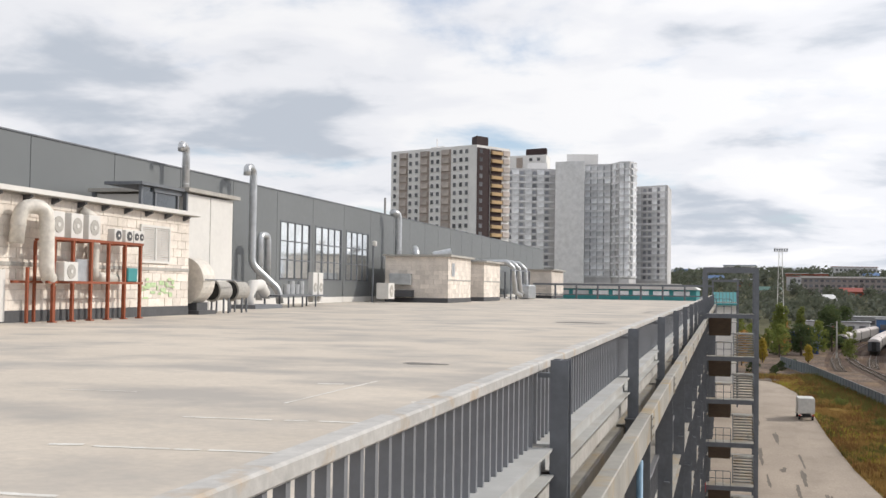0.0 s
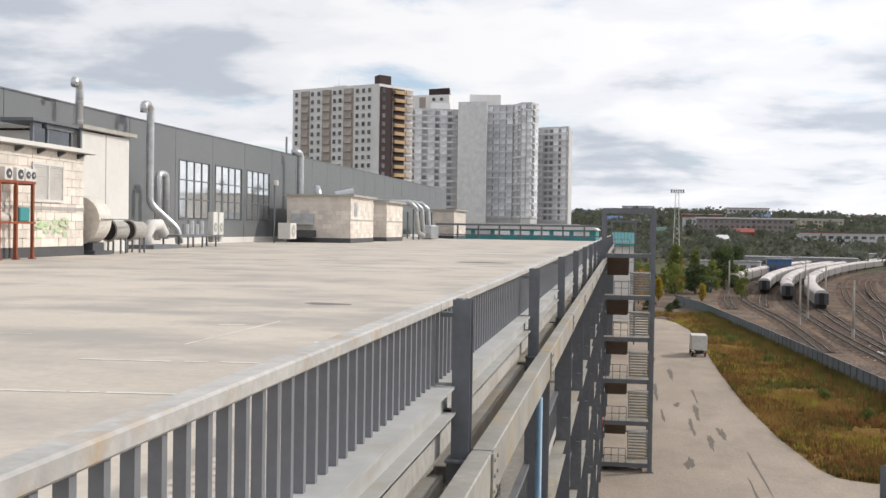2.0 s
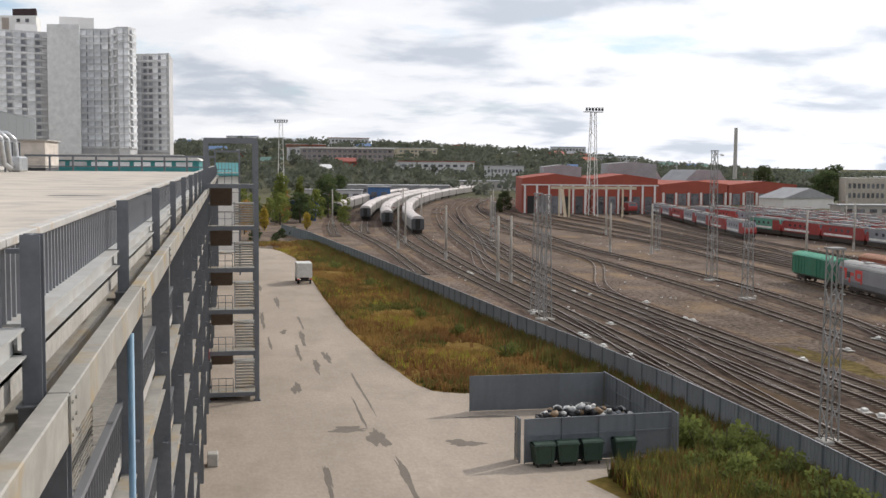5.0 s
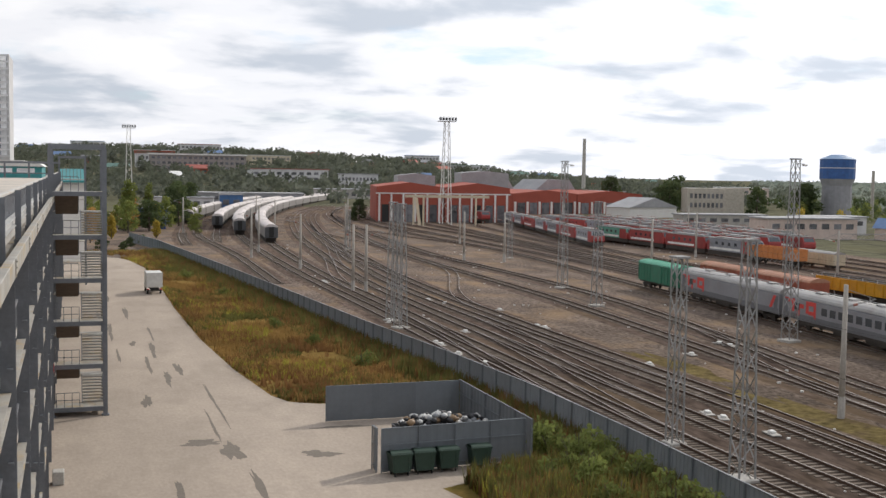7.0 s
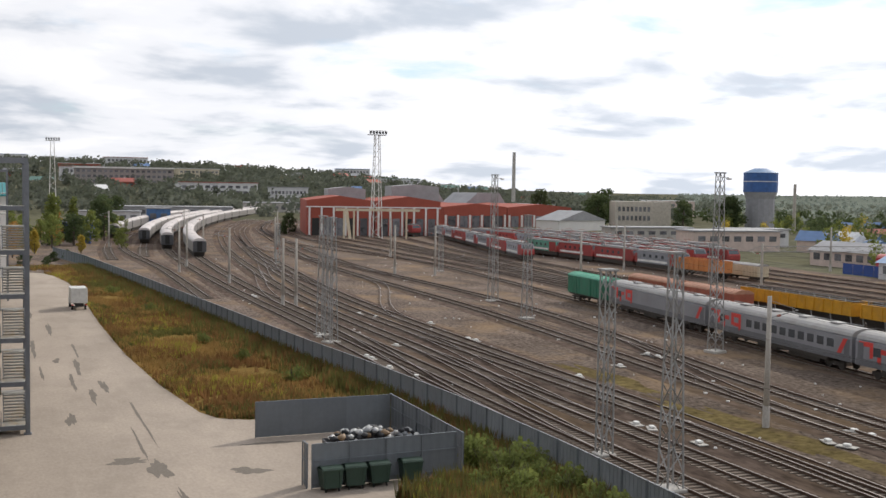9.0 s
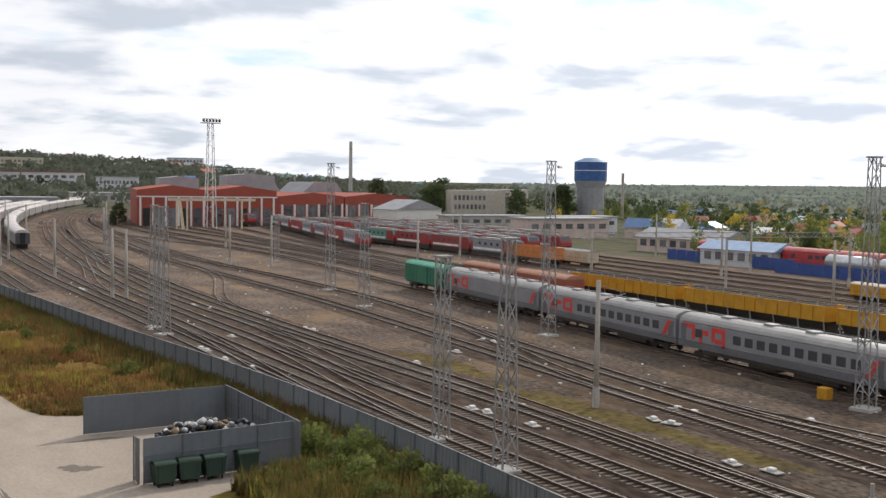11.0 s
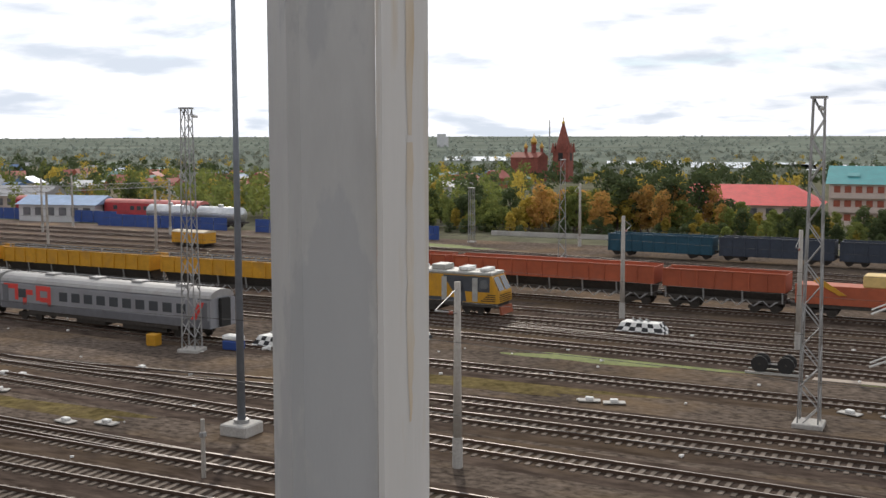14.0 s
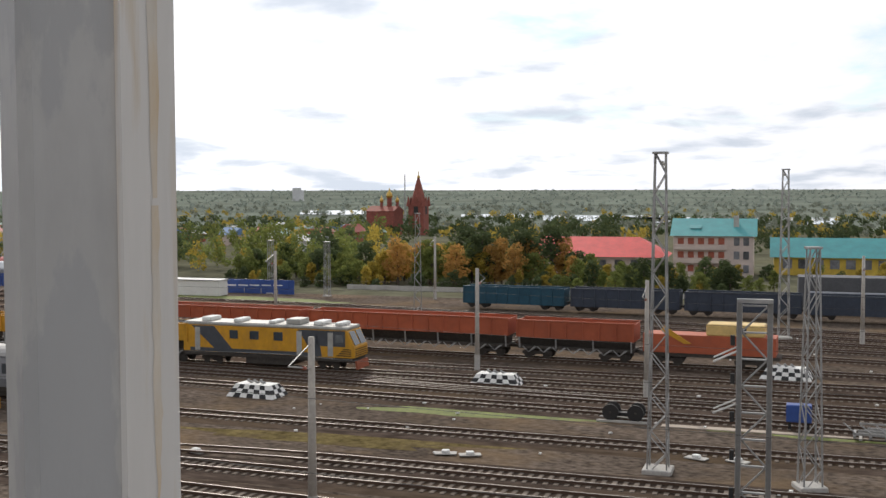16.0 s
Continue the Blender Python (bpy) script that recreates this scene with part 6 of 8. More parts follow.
# ---- masts, poles and lamps of the yard ----
def make_lattice(h, w0, w1, lab, lampn=0):
    t = thing("lattice_mast", lab, "mast", group="lattice masts of the yard")
    leg = []
    for sx in (-1, 1):
        for sy in (-1, 1):
            part("leg", M().cyl((sx * w0 / 2, sy * w0 / 2, 0), (sx * w1 / 2, sy * w1 / 2, h), 0.065, 0.05, n=4), LATTICE, t)
    n = max(6, int(h / 1.15))
    br = M()
    for i in range(n):
        z0, z1 = h * i / n, h * (i + 1) / n
        a, b = (w0 + (w1 - w0) * i / n) / 2, (w0 + (w1 - w0) * (i + 1) / n) / 2
        k = 1 if i % 2 else -1
        for p, q in (((-a * k, -a, z0), (b * k, -b, z1)), ((-a * k, a, z0), (b * k, b, z1)), ((-a, -a * k, z0), (-b, b * k, z1)), ((a, -a * k, z0), (b, b * k, z1))):
            br.cyl(p, q, 0.042, n=3, caps=False)
    part("bracing", br, LATTICE, t, kind="stuff")
    part("footing", M().bev(-w0 * 0.75, w0 * 0.75, -w0 * 0.75, w0 * 0.75, -0.1, 0.3, 0.05), ROUGH_CONC, t)
    part("head_frame", M().box(-w1 * 0.7, w1 * 0.7, -w1 * 0.7, w1 * 0.7, h - 0.05, h + 0.08), LATTICE, t)
    for i in range(lampn):
        s = -1 if i % 2 else 1
        a = part("lamp_arm", M().box(min(0, s * 1.3), max(0, s * 1.3), -0.03, 0.03, h - 0.5, h - 0.44), LATTICE, t)
        part("lamp", M().bev(s * 1.3 - 0.25, s * 1.3 + 0.25, -0.2, 0.2, h - 0.7, h - 0.48, 0.06), WHITE, a)
    return t


tall = make_lattice(19.0, 1.15, 0.62, "tall grey lattice mast between the tracks", 1)
tall.matrix_basis = pose(66.7, 8.2, 0)
for x, y in ((69.6, 55.1), (70.9, 97.5), (69.6, 151.2), (130.3, 2.3)):
    copy_thing(tall, pose(x, y, 0, 0, 0, 10))
mid = make_lattice(13.6, 1.05, 0.55, "grey lattice catenary mast beside the fence")
mid.matrix_basis = pose(35.6, 52.8, 0)
for x, y in ((33.9, 115.2), (65.4, -0.4), (64.6, 129.7), (142.3, 50.1), (34.6, 121.0)):
    copy_thing(mid, pose(x, y, 0, 0, 0, 20))
low = make_lattice(12.0, 0.8, 0.7, "slim grey lattice mast beside the fence")
low.matrix_basis = pose(36.2, 61.2, 0)
for x, y in ((162.3, 82.4), (160.6, 71.7), (108, 150), (84, 208), (57, 235)):
    copy_thing(low, pose(x, y, 0) @ Matrix.Diagonal((1, 1, 0.72, 1)))


def make_pole(h, lab):
    p = thing("catenary_pole", lab, "pole", group="catenary poles of the yard")
    part("pole", M().cyl((0, 0, 0), (0, 0, h), 0.24, 0.16, n=10), POLE, p, smooth=True)
    part("collar", M().cyl((0, 0, 0), (0, 0, 1.6), 0.27, 0.265, n=10), ROUGH_CONC, p)
    part("bracket", M().cyl((0, 0, h - 1.6), (-2.6, 0, h - 1.1), 0.04, n=5).cyl((0, 0, h - 0.3), (-2.6, 0, h - 1.1), 0.03, n=4), LATTICE, p)
    part("insulator", M().cyl((-1.0, 0, h - 1.42), (-0.7, 0, h - 1.48), 0.09, n=8), BROWNP, p)
    return p


pole = make_pole(9.6, "grey concrete catenary pole with bracket arm")
pole.matrix_basis = pose(50.6, 23.3, 0)
for x, y, r in ((98.5, 28.8, 180), (89.4, 12.0, 0), (52.0, 65.2, 180), (37.7, 152.2, 0), (39.4, 151.5, 180), (79.2, 199, 0), (71.9, 201.7, 180), (37.5, 189.3, 0), (161.3, 54.0, 0), (128.1, -5.9, 0), (119.5, 60, 0), (119, 100, 180), (33.0, 215, 0), (36.5, 228, 0), (60, 250, 0), (88, 250, 0), (95, 170, 0), (104, 132.4, 0), (150, 123, 0), (145, 147, 0), (158, 152.5, 0), (169, 192, 0), (125, 205, 180), (150, 250, 0), (48, 275, 0), (52, 330, 0), (75, 310, 0), (28, 300, 0)):
    copy_thing(pole, pose(x, y, 0, 0, 0, r))

gan = thing("catenary_gantry", "long horizontal lattice gantry over the far tracks", "gantry")
gb = M()
for z in (8.4, 9.2):
    for dy in (-0.35, 0.35):
        gb.cyl((104, 132.4 + dy, z), (150, 123 + dy, z), 0.05, n=4)
for i in range(44):
    f, g = i / 44, (i + 1) / 44
    for dy in (-0.35, 0.35):
        gb.cyl((104 + 46 * f, 132.4 - 9.4 * f + dy, 8.4 if i % 2 else 9.2), (104 + 46 * g, 132.4 - 9.4 * g + dy, 9.2 if i % 2 else 8.4), 0.035, n=3, caps=False)
part("truss", gb, LATTICE, gan)
for f in (0, 0.5, 1):
    part("post", M().cyl((104 + 46 * f, 132.4 - 9.4 * f, 0), (104 + 46 * f, 132.4 - 9.4 * f, 8.4), 0.22, 0.18, n=8), POLE, gan)

port = thing("signal_portal", "heavy grey steel lattice post with slanted insulator arms", "portal")
for x, y in ((56.7, 3.05), (56.9, 1.6)):
    part("post", M().hbeam(x, y, 0, 11.3, 0.3, 0.26, 0.03), LATTICE, port)
part("head_beam", M().box(56.6, 57.0, 1.47, 3.18, 11.3, 11.5), LATTICE, port)
for i in range(8):
    z = 0.6 + i * 1.33
    a, b = (2.9, 1.75) if i % 2 else (1.75, 2.9)
    part("brace", M().cyl((56.75, a, z), (56.85, b, z + 1.2), 0.05, n=5), LATTICE, port)
    part("rung", M().box(56.7, 56.9, 1.75, 2.9, z + 1.22, z + 1.3), LATTICE, port)
for z in (6.3, 8.9):
    part("arm", M().cyl((56.7, 3.15, z), (57.1, 4.3, z - 0.6), 0.06, n=5).cyl((56.9, 3.15, z + 0.2), (57.2, 4.3, z - 0.4), 0.045, n=5), CHECKW, port, "pale slanted insulator arm")
for i in range(5):
    part("insulator", M().cyl((56.6, 3.35, 1.6 + i * 1.9), (56.6, 3.35, 2.1 + i * 1.9), 0.12, n=8), BLACK, port)

tm = thing("lighting_mast", "very tall tapered grey steel lighting mast", "mast")
part("pole", M().cyl((0, 0, 0.8), (0, 0, 34), 0.24, 0.08, n=12), mat("mast_paint", (0.20, 0.22, 0.25), 0.45, 0.3, fine=2, var=0.08), tm, smooth=True)
part("flange", M().cyl((0, 0, 0.7), (0, 0, 0.9), 0.45, n=12), LATTICE, tm)
part("footing", M().bev(-0.9, 0.9, -0.9, 0.9, 0, 0.7, 0.08), ROUGH_CONC, tm)
tm.matrix_basis = pose(51.2, 37.1, 0)

for x, y, h in ((116.3, 345, 35.0), (24.3, 514, 36.0)):
    fm = thing("floodlight_mast", "tall lattice floodlight mast with a wide lamp platform", "mast", pose(x, y, 0), "floodlight masts")
    for sx in (-1, 1):
        for sy in (-1, 1):
            part("leg", M().cyl((sx * 1.6, sy * 1.6, 0), (sx * 0.7, sy * 0.7, h - 1.4), 0.14, n=4), CHECKW, fm)
    br = M()
    for i in range(16):
        z0, z1 = (h - 1.4) * i / 16, (h - 1.4) * (i + 1) / 16
        a, b = 1.6 - 0.9 * i / 16, 1.6 - 0.9 * (i + 1) / 16
        k = 1 if i % 2 else -1
        br.cyl((-a * k, -a, z0), (b * k, -b, z1), 0.08, n=3).cyl((-a, -a * k, z0), (-b, b * k, z1), 0.08, n=3)
    part("bracing", br, CHECKW, fm)
    part("platform", M().box(-3.0, 3.0, -1.2, 1.2, h - 1.4, h - 1.2), LATTICE, fm)
    for i in range(6):
        part("floodlight", M().bev(-2.9 + i * 1.05, -2.2 + i * 1.05, -1.3, -0.7, h - 1.0, h - 0.1, 0.1), DARKBASE, fm)
    part("top_rail", M().box(-3.0, 3.0, -1.2, -1.1, h, h + 0.15), CHECKW, fm)


# overhead wires
def wire(name, a, b, sag, lab):
    a, b = Vector(a), Vector(b)
    pts = [a.lerp(b, i / 10) - Vector((0, 0, sag * 4 * (i / 10) * (1 - i / 10))) for i in range(11)]
    return solid(name, M().tube(pts, 0.014, 3), BLACK, lab, "wire", group="overhead wires")


for x in (35, 47, 58, 72, 84, 99, 110):
    for y0, y1 in ((-30, 30), (30, 90), (90, 150)):
        wire("overhead_wire", (x + 0.05 * y0, y0, 7.2), (x + 0.05 * y1, y1, 7.2), 0.4, "thin dark overhead contact wire")


# ---- small yard things ----
def check_block(x, y, rz):
    b = thing("concrete_buffer_block", "black and white chequered concrete block with fittings", "concrete block", group="chequered blocks")
    n, m = 7, 3
    base, top, h = (2.6, 1.5), (1.9, 0.9), 1.15
    part("core", M().prism([(-base[0] + 0.02, 0), (base[0] - 0.02, 0), (top[0] - 0.02, h - 0.01), (-top[0] + 0.02, h - 0.01)], -0.9, 0.9, "y"), ROUGH_CONC, b)
    for side_i in range(4):
        for i in range(n if side_i < 2 else 4):
            for j in range(m):
                k = n if side_i < 2 else 4

                def at(u, v):
                    w, d = base[0] + (top[0] - base[0]) * v, base[1] + (top[1] - base[1]) * v
                    q = (2 * u - 1)
                    return {0: (q * w, -d, v * h), 1: (-q * w, d, v * h), 2: (-w, -q * d, v * h), 3: (w, q * d, v * h)}[side_i]
                u0, u1, v0, v1 = i / k, (i + 1) / k, j / m, (j + 1) / m
                part("painted_square", M().face(at(u0, v0), at(u1, v0), at(u1, v1), at(u0, v1)), CHECKB if (i + j) % 2 else CHECKW, b)
    part("top", M().box(-top[0], top[0], -top[1], top[1], h - 0.005, h + 0.03), CHECKW, b)
    for dx in (-0.7, 0, 0.7):
        part("fitting", M().cyl((dx, -0.3, h), (dx + 0.2, 0.3, h + 0.35), 0.12, n=8), LATTICE, b)
    b.matrix_basis = pose(x, y, 0.04, 0, 0, rz) @ Matrix.Diagonal((0.85, 0.85, 0.85, 1))


check_block(81.6, 42.6, 85)
check_block(92.3, 25.2, 88)
check_block(103.2, 1.5, 85)
check_block(73.6, 49.5, 80)
solid("stone_heap", (lambda m, r: [m.bev(x, x + s, y, y + s * 1.2, 0.04, 0.04 + s * 0.8, s * 0.2) for x, y, s in ((r.uniform(72, 75.4), r.uniform(46.5, 50.5), r.uniform(0.25, 0.6)) for _ in range(26))] and m)(M(), random.Random(3)), CHECKW, "heap of white painted stones", "stones", "stuff")
ax = thing("wheelset_stack", "pair of black wheelsets stored on timber skids", "wheelsets")
for dy in (-1.3, 1.3):
    w = part("axle", M().cyl((-1.0, dy, 1.0), (1.0, dy, 1.0), 0.12, n=8), UNDER, ax)
    for x in (-0.8, 0.8):
        part("wheel", M().cyl((x - 0.12, dy, 1.0), (x + 0.12, dy, 1.0), 0.85, n=18), BLACK, w)
part("frame", M().box(-0.5, 0.5, -2.0, 2.0, 0.6, 0.95), BLACK, ax)
for x in (-0.9, 0.9):
    part("skid", M().box(x - 0.15, x + 0.15, -2.7, 2.7, 0.0, 0.22), ROUGH_CONC, ax)
ax.matrix_basis = pose(80.6, 12.4, 0.04) @ Matrix.Diagonal((0.7, 0.7, 0.7, 1))
path_ = solid("walkway", M().box(79.3, 80.2, -14, 9.6, 0.04, 0.1), ASPHALT, "narrow concrete walkway between tracks", "walkway", "structure")
bb = thing("relay_cabinet", "blue metal trackside cabinet on legs", "cabinet")
part("case", M().bev(-0.5, 0.5, -0.85, 0.85, 0.7, 1.9, 0.05), BLUEP, bb)
for y in (-0.6, 0.6):
    part("leg", M().box(-0.1, 0.1, y - 0.1, y + 0.1, 0.0, 0.7), BLACK, bb)
bb.matrix_basis = pose(80.8, 0.3, 0.04)
stack = thing("rail_stack", "pile of grey steel rails and frames beside the walkway", "rails")
for i in range(5):
    part("rail", M().box(-0.9 + i * 0.42, -0.8 + i * 0.42, -4.5, 4.0 - 0.3 * i, 0.3 + 0.12 * (i % 2), 0.48 + 0.12 * (i % 2)), LATTICE, stack)
for i in range(9):
    part("cross_bar", M().box(-1.1, 1.0, -4.2 + i, -4.02 + i, 0.12, 0.29).cyl((-0.9, -4.1 + i, 0.5), (-0.6, -3.4 + i, 1.05), 0.05, n=5), LATTICE, stack)
part("top_rail", M().box(-0.7, -0.6, -4.4, 3.6, 1.02, 1.14), LATTICE, stack)
part("skid", M().box(-1.1, 1.0, -4.5, -4.25, 0.0, 0.12).box(-1.1, 1.0, 3.4, 3.6, 0.0, 0.12), ROUGH_CONC, stack)
stack.matrix_basis = pose(79.6, -7.2, 0.1, 0, 0, -3)
stub = thing("marker_post", "short grey concrete post beside the track", "post")
part("post", M().cyl((0, 0, 0), (0, 0, 3.0), 0.12, 0.1, n=8), POLE, stub)
part("fitting", M().bev(-0.16, 0.16, -0.12, 0.12, 2.1, 2.35, 0.03), LATTICE, stub)
stub.matrix_basis = pose(43.6, 33.9, 0.03)
yc = thing("yellow_cabinet", "small yellow trackside box by the coach", "cabinet")
part("case", M().bev(-0.4, 0.4, -0.5, 0.5, 0.0, 0.95, 0.05), YELLOWP, yc)
yc.matrix_basis = pose(70.3, 59.5, 0.03)
bc = thing("blue_drum", "blue and white plastic container by the track", "container")
part("case", M().bev(-0.5, 0.5, -0.8, 0.8, 0.0, 0.8, 0.1), BLUEP, bc)
part("lid", M().bev(-0.5, 0.5, -0.8, 0.8, 0.8, 1.2, 0.1), CHECKW, bc)
bc.matrix_basis = pose(71.5, 52.5, 0.03)
rng = random.Random(8)
for x, y in ((34.4, 97.5), (35.0, 92.0), (34.0, 120), (34.5, 103), (49.3, 88), (43.5, 67), (44.0, 62), (57.0, 60), (62.5, 54), (56, 92), (48.8, 48), (49.5, 45.5), (53, 58), (62.8, 96), (39.9, 111), (67, 20), (70.4, 6.3), (70.3, 3.8), (34.2, 71), (34.4, 69.3), (49.6, 112), (50.5, 128), (62.5, 37), (52.7, 33), (36.6, 165), (45, 140), (46, 136)):
    s = thing("track_box", "white concrete cable box beside the track", "cable box", group="cable boxes beside the tracks")
    part("slab", M().bev(-0.7, 0.7, -0.35, 0.35, 0.0, 0.08, 0.02), ROUGH_CONC, s)
    part("cover", M().bev(-0.25, 0.25, -0.2, 0.2, 0.08, 0.26, 0.04), CHECKW, s)
    s.matrix_basis = pose(x, y, 0.1, 0, 0, rng.uniform(60, 120))
    if rng.random() < 0.6:
        copy_thing(s, pose(x + rng.uniform(-0.3, 0.3), y + 1.6, 0.1, 0, 0, rng.uniform(70, 110)))
lit = M()
for i in range(420):
    x, y, s = rng.uniform(33, 130), rng.uniform(-10, 260), rng.uniform(0.06, 0.2)
    lit.box(x, x + s, y, y + s * 1.5, 0.1, 0.14 + s * 0.4, rng.uniform(0, 90))
solid("trackside_litter", lit, CHECKW, "scattered pale scraps and stones along the tracks", "litter", "stuff")

# ---- depot and town buildings ----
def windows_on(parent, x0, x1, y, z0, z1, n, material=WINDARK, name="window"):
    w = (x1 - x0) / n
    for i in range(n):
        part(name, M().box(x0 + (i + 0.2) * w, x0 + (i + 0.8) * w, y - 0.12, y - 0.01, z0, z1), material, parent)


dep = thing("depot_hall", "red brick railway depot with white pilasters and two low gables", "depot")
dep.matrix_basis = pose(98.5, 366, 0, 0, 0, -12)
for k, (x0, x1, z) in enumerate(((0, 22.5, 12.6), (23.5, 46, 12.6))):
    part("wall", M().prism([(x0, 0), (x1, 0), (x1, z - 0.6), ((x0 + x1) / 2, z + 1.0), (x0, z - 0.6)], 0, 45, "y"), BRICKRED, dep)
    part("cornice", M().box(x0 - 0.2, x1 + 0.2, -0.4, -0.02, z - 3.0, z - 2.6), WHITE, dep)
    for i in range(6):
        x = x0 + 1 + i * (x1 - x0 - 2) / 5
        part("pilaster", M().box(x - 0.32, x + 0.32, -0.35, -0.01, 0, z - 3.0), WHITE, dep)
        if i < 5:
            g = (x1 - x0 - 2) / 5
            part("gate", M().box(x + 0.8, x + g - 0.8, -0.12, -0.005, 0, 6.0), (BLACK, WINDARK, WINDARK)[(i + k) % 3], dep)
for x0, x1, z in ((10, 24, 16.6), (34, 52, 17.9)):
    part("roof_monitor", M().prism([(x0, 11), (x1, 11), (x1, z - 0.8), ((x0 + x1) / 2, z), (x0, z - 0.8)], 38, 60, "y"), ROOFGREY, dep, "grey metal roof monitor")
dep2 = thing("depot_hall", "long red brick depot wing with grey roof lights", "depot")
dep2.matrix_basis = pose(175, 431, 0, 0, 0, 13)
for x0, x1, z in ((0, 33.5, 9.6), (34, 71, 9.4)):
    part("wall", M().prism([(x0, -2), (x1, -2), (x1, z - 0.8), ((x0 + x1) / 2, z + 0.7), (x0, z - 0.8)], 0, 40, "y"), BRICKRED, dep2)
    for i in range(6):
        x = x0 + 1 + i * (x1 - x0 - 2) / 5
        part("pilaster", M().box(x - 0.5, x + 0.5, -0.35, -0.01, 0, z - 4.2), WHITE, dep2)
        if i < 5:
            part("gate", M().box(x + 1.2, x + 5.2, -0.12, -0.005, 0, z - 4.6), WINDARK, dep2)
    xm = (x0 + x1) / 2
    part("roof_monitor", M().prism([(xm - 12, z), (xm + 12, z), (xm + 8, z + 5.2), (xm - 5, z + 5.2)], 40, 60, "y"), ROOFGREY, dep2, "sloped grey roof light")


CREAMS = mat("cream_steel", (0.56, 0.47, 0.34), 0.6, fine=3, var=0.08)
crane = thing("gantry_crane", "cream steel gantry crane in front of the depot", "crane")
for x, y in ((103.5, 339), (106.5, 338), (123.0, 334.5)):
    part("leg", M().box(x - 0.25, x + 0.25, y - 0.25, y + 0.25, 0, 9.0), CREAMS, crane)
part("girder", M().box(0, 27, -0.35, 0.35, 9.0, 9.8), CREAMS, crane).matrix_basis = pose(101, 340, 0, 0, 0, -12.5)
part("stair", M().prism([(338.4, 0.2), (339.0, 0.2), (342.8, 8.8), (342.2, 8.8)], 105.0, 105.9, "x"), CREAMS, crane)


def house(name, lab, at, w, d, h, roof_h, wallm, roofm, wins=0, storeys=1, cat="house", group=""):
    b = thing(name, lab, cat, at, group)
    part("wall", M().box(0, w, 0, d, -6, h), wallm, b)
    part("roof", M().prism([(-0.6, h), (d + 0.6, h), (d / 2, h + roof_h)], -0.6, w + 0.6, "x"), roofm, b)
    for s in range(storeys):
        if wins:
            z = h * (s + 0.35) / storeys
            windows_on(b, 0.5, w - 0.5, 0, z, z + min(1.6, h / storeys * 0.5), wins)
    return b


house("shed", "white shed with a pale gabled roof beside the depot", pose(212, 398, 0, 0, 0, -75) @ pose(-14, 0, 0), 14, 26, 4.2, 4.0, WHITE, ROOFGREY, cat="shed")
blk = thing("office_block", "plain grey-beige flat-roofed office block", "building", pose(257, 430, 0, 0, 0, -20))
part("wall", M().box(0, 25, 0, 14, -3, 11.9), mat("beige_panel", (0.44, 0.40, 0.34), 0.85, fine=1, var=0.08), blk)
windows_on(blk, 1, 16, 0, 7.5, 9.6, 8)
windows_on(blk, 1, 16, 0, 3.5, 5.6, 8)
# water tower
wt = thing("water_tower", "grey concrete water tower with a blue tank", "water tower", pose(*polar(37.97, 520), 0))
part("shaft", M().cyl((0, 0, -6), (0, 0, 15), 6.6, 6.3, n=16), mat("tower_concrete", (0.27, 0.27, 0.285), 0.85, fine=0.6, var=0.08), wt)
part("flare", M().cyl((0, 0, 14), (0, 0, 17.0), 6.4, 7.5, n=16), mat("flare", (0.30, 0.30, 0.31), 0.85, fine=0.6, var=0.08), wt)
part("tank", M().cyl((0, 0, 17.0), (0, 0, 25.6), 7.6, n=16), mat("tank_blue", (0.035, 0.10, 0.28), 0.5, fine=0.5, var=0.08), wt, "blue sheet-clad tank")
part("band", M().cyl((0, 0, 21.6), (0, 0, 21.9), 7.65, n=16), WHITE, wt)
part("roof", M().cyl((0, 0, 25.6), (0, 0, 27.6), 7.9, 3.0, n=16), mat("tank_roof", (0.16, 0.26, 0.42), 0.5, fine=0.5, var=0.06), wt)
solid("chimney", M().cyl((*polar(25.67, 700), -5), (*polar(25.67, 700), 39.5), 1.4, 1.0, n=12), ROUGH_CONC, "tall grey industrial chimney", "chimney")
solid("chimney", M().cyl((*polar(39.6, 560), -5), (*polar(39.6, 560), 21.0), 0.9, 0.7, n=10), POLE, "thin pale industrial chimney", "chimney")

pk = house("long_shed", "long pale pink shed with grey roof", pose(183, 215, 0, 0, 0, -79), 25, 11, 3.3, 2.2, PINKWALL, ROOFGREY, 8, cat="shed")
bl = house("blue_roof_shed", "grey shed with a pale blue roof", pose(164.5, 173, 0, 0, 0, -78), 17, 8.5, 3.3, 1.7, TOWERG, mat("blue_roof", (0.26, 0.36, 0.52), 0.5, fine=1, var=0.08), 6, cat="shed")
bf = thing("blue_fence", "blue sheet-metal fence along the far tracks", "fence")
y = 78.0
while y < 184:
    if not 112 < y < 118:
        part("panel", M().box(161.8 if y < 150 else 167, 161.86 if y < 150 else 167.06, y + 0.03, y + 2.9, 0, 2.3), BLUEP, bf)
    y += 3.0
part("mural", M().box(161.7, 161.78, 79, 100, 0.9, 2.3), BLUEP, bf)
for i in range(9):
    part("mural_streak", M().box(161.66, 161.7, 80 + i * 2.1, 81.7 + i * 2.1, 1.4 - 0.05 * i, 1.52 - 0.03 * i), CHECKW, bf)
ki = thing("site_cabin", "white metal site cabin beside the far track", "cabin")
part("case", M().bev(155.5, 158.2, 88, 97, 0.05, 2.5, 0.06), WHITE, ki)
part("roof", M().box(155.3, 158.4, 87.8, 97.2, 2.5, 2.62), ROOFGREY, ki)
wf = thing("long_fence", "pale concrete fence along the far tracks", "fence")
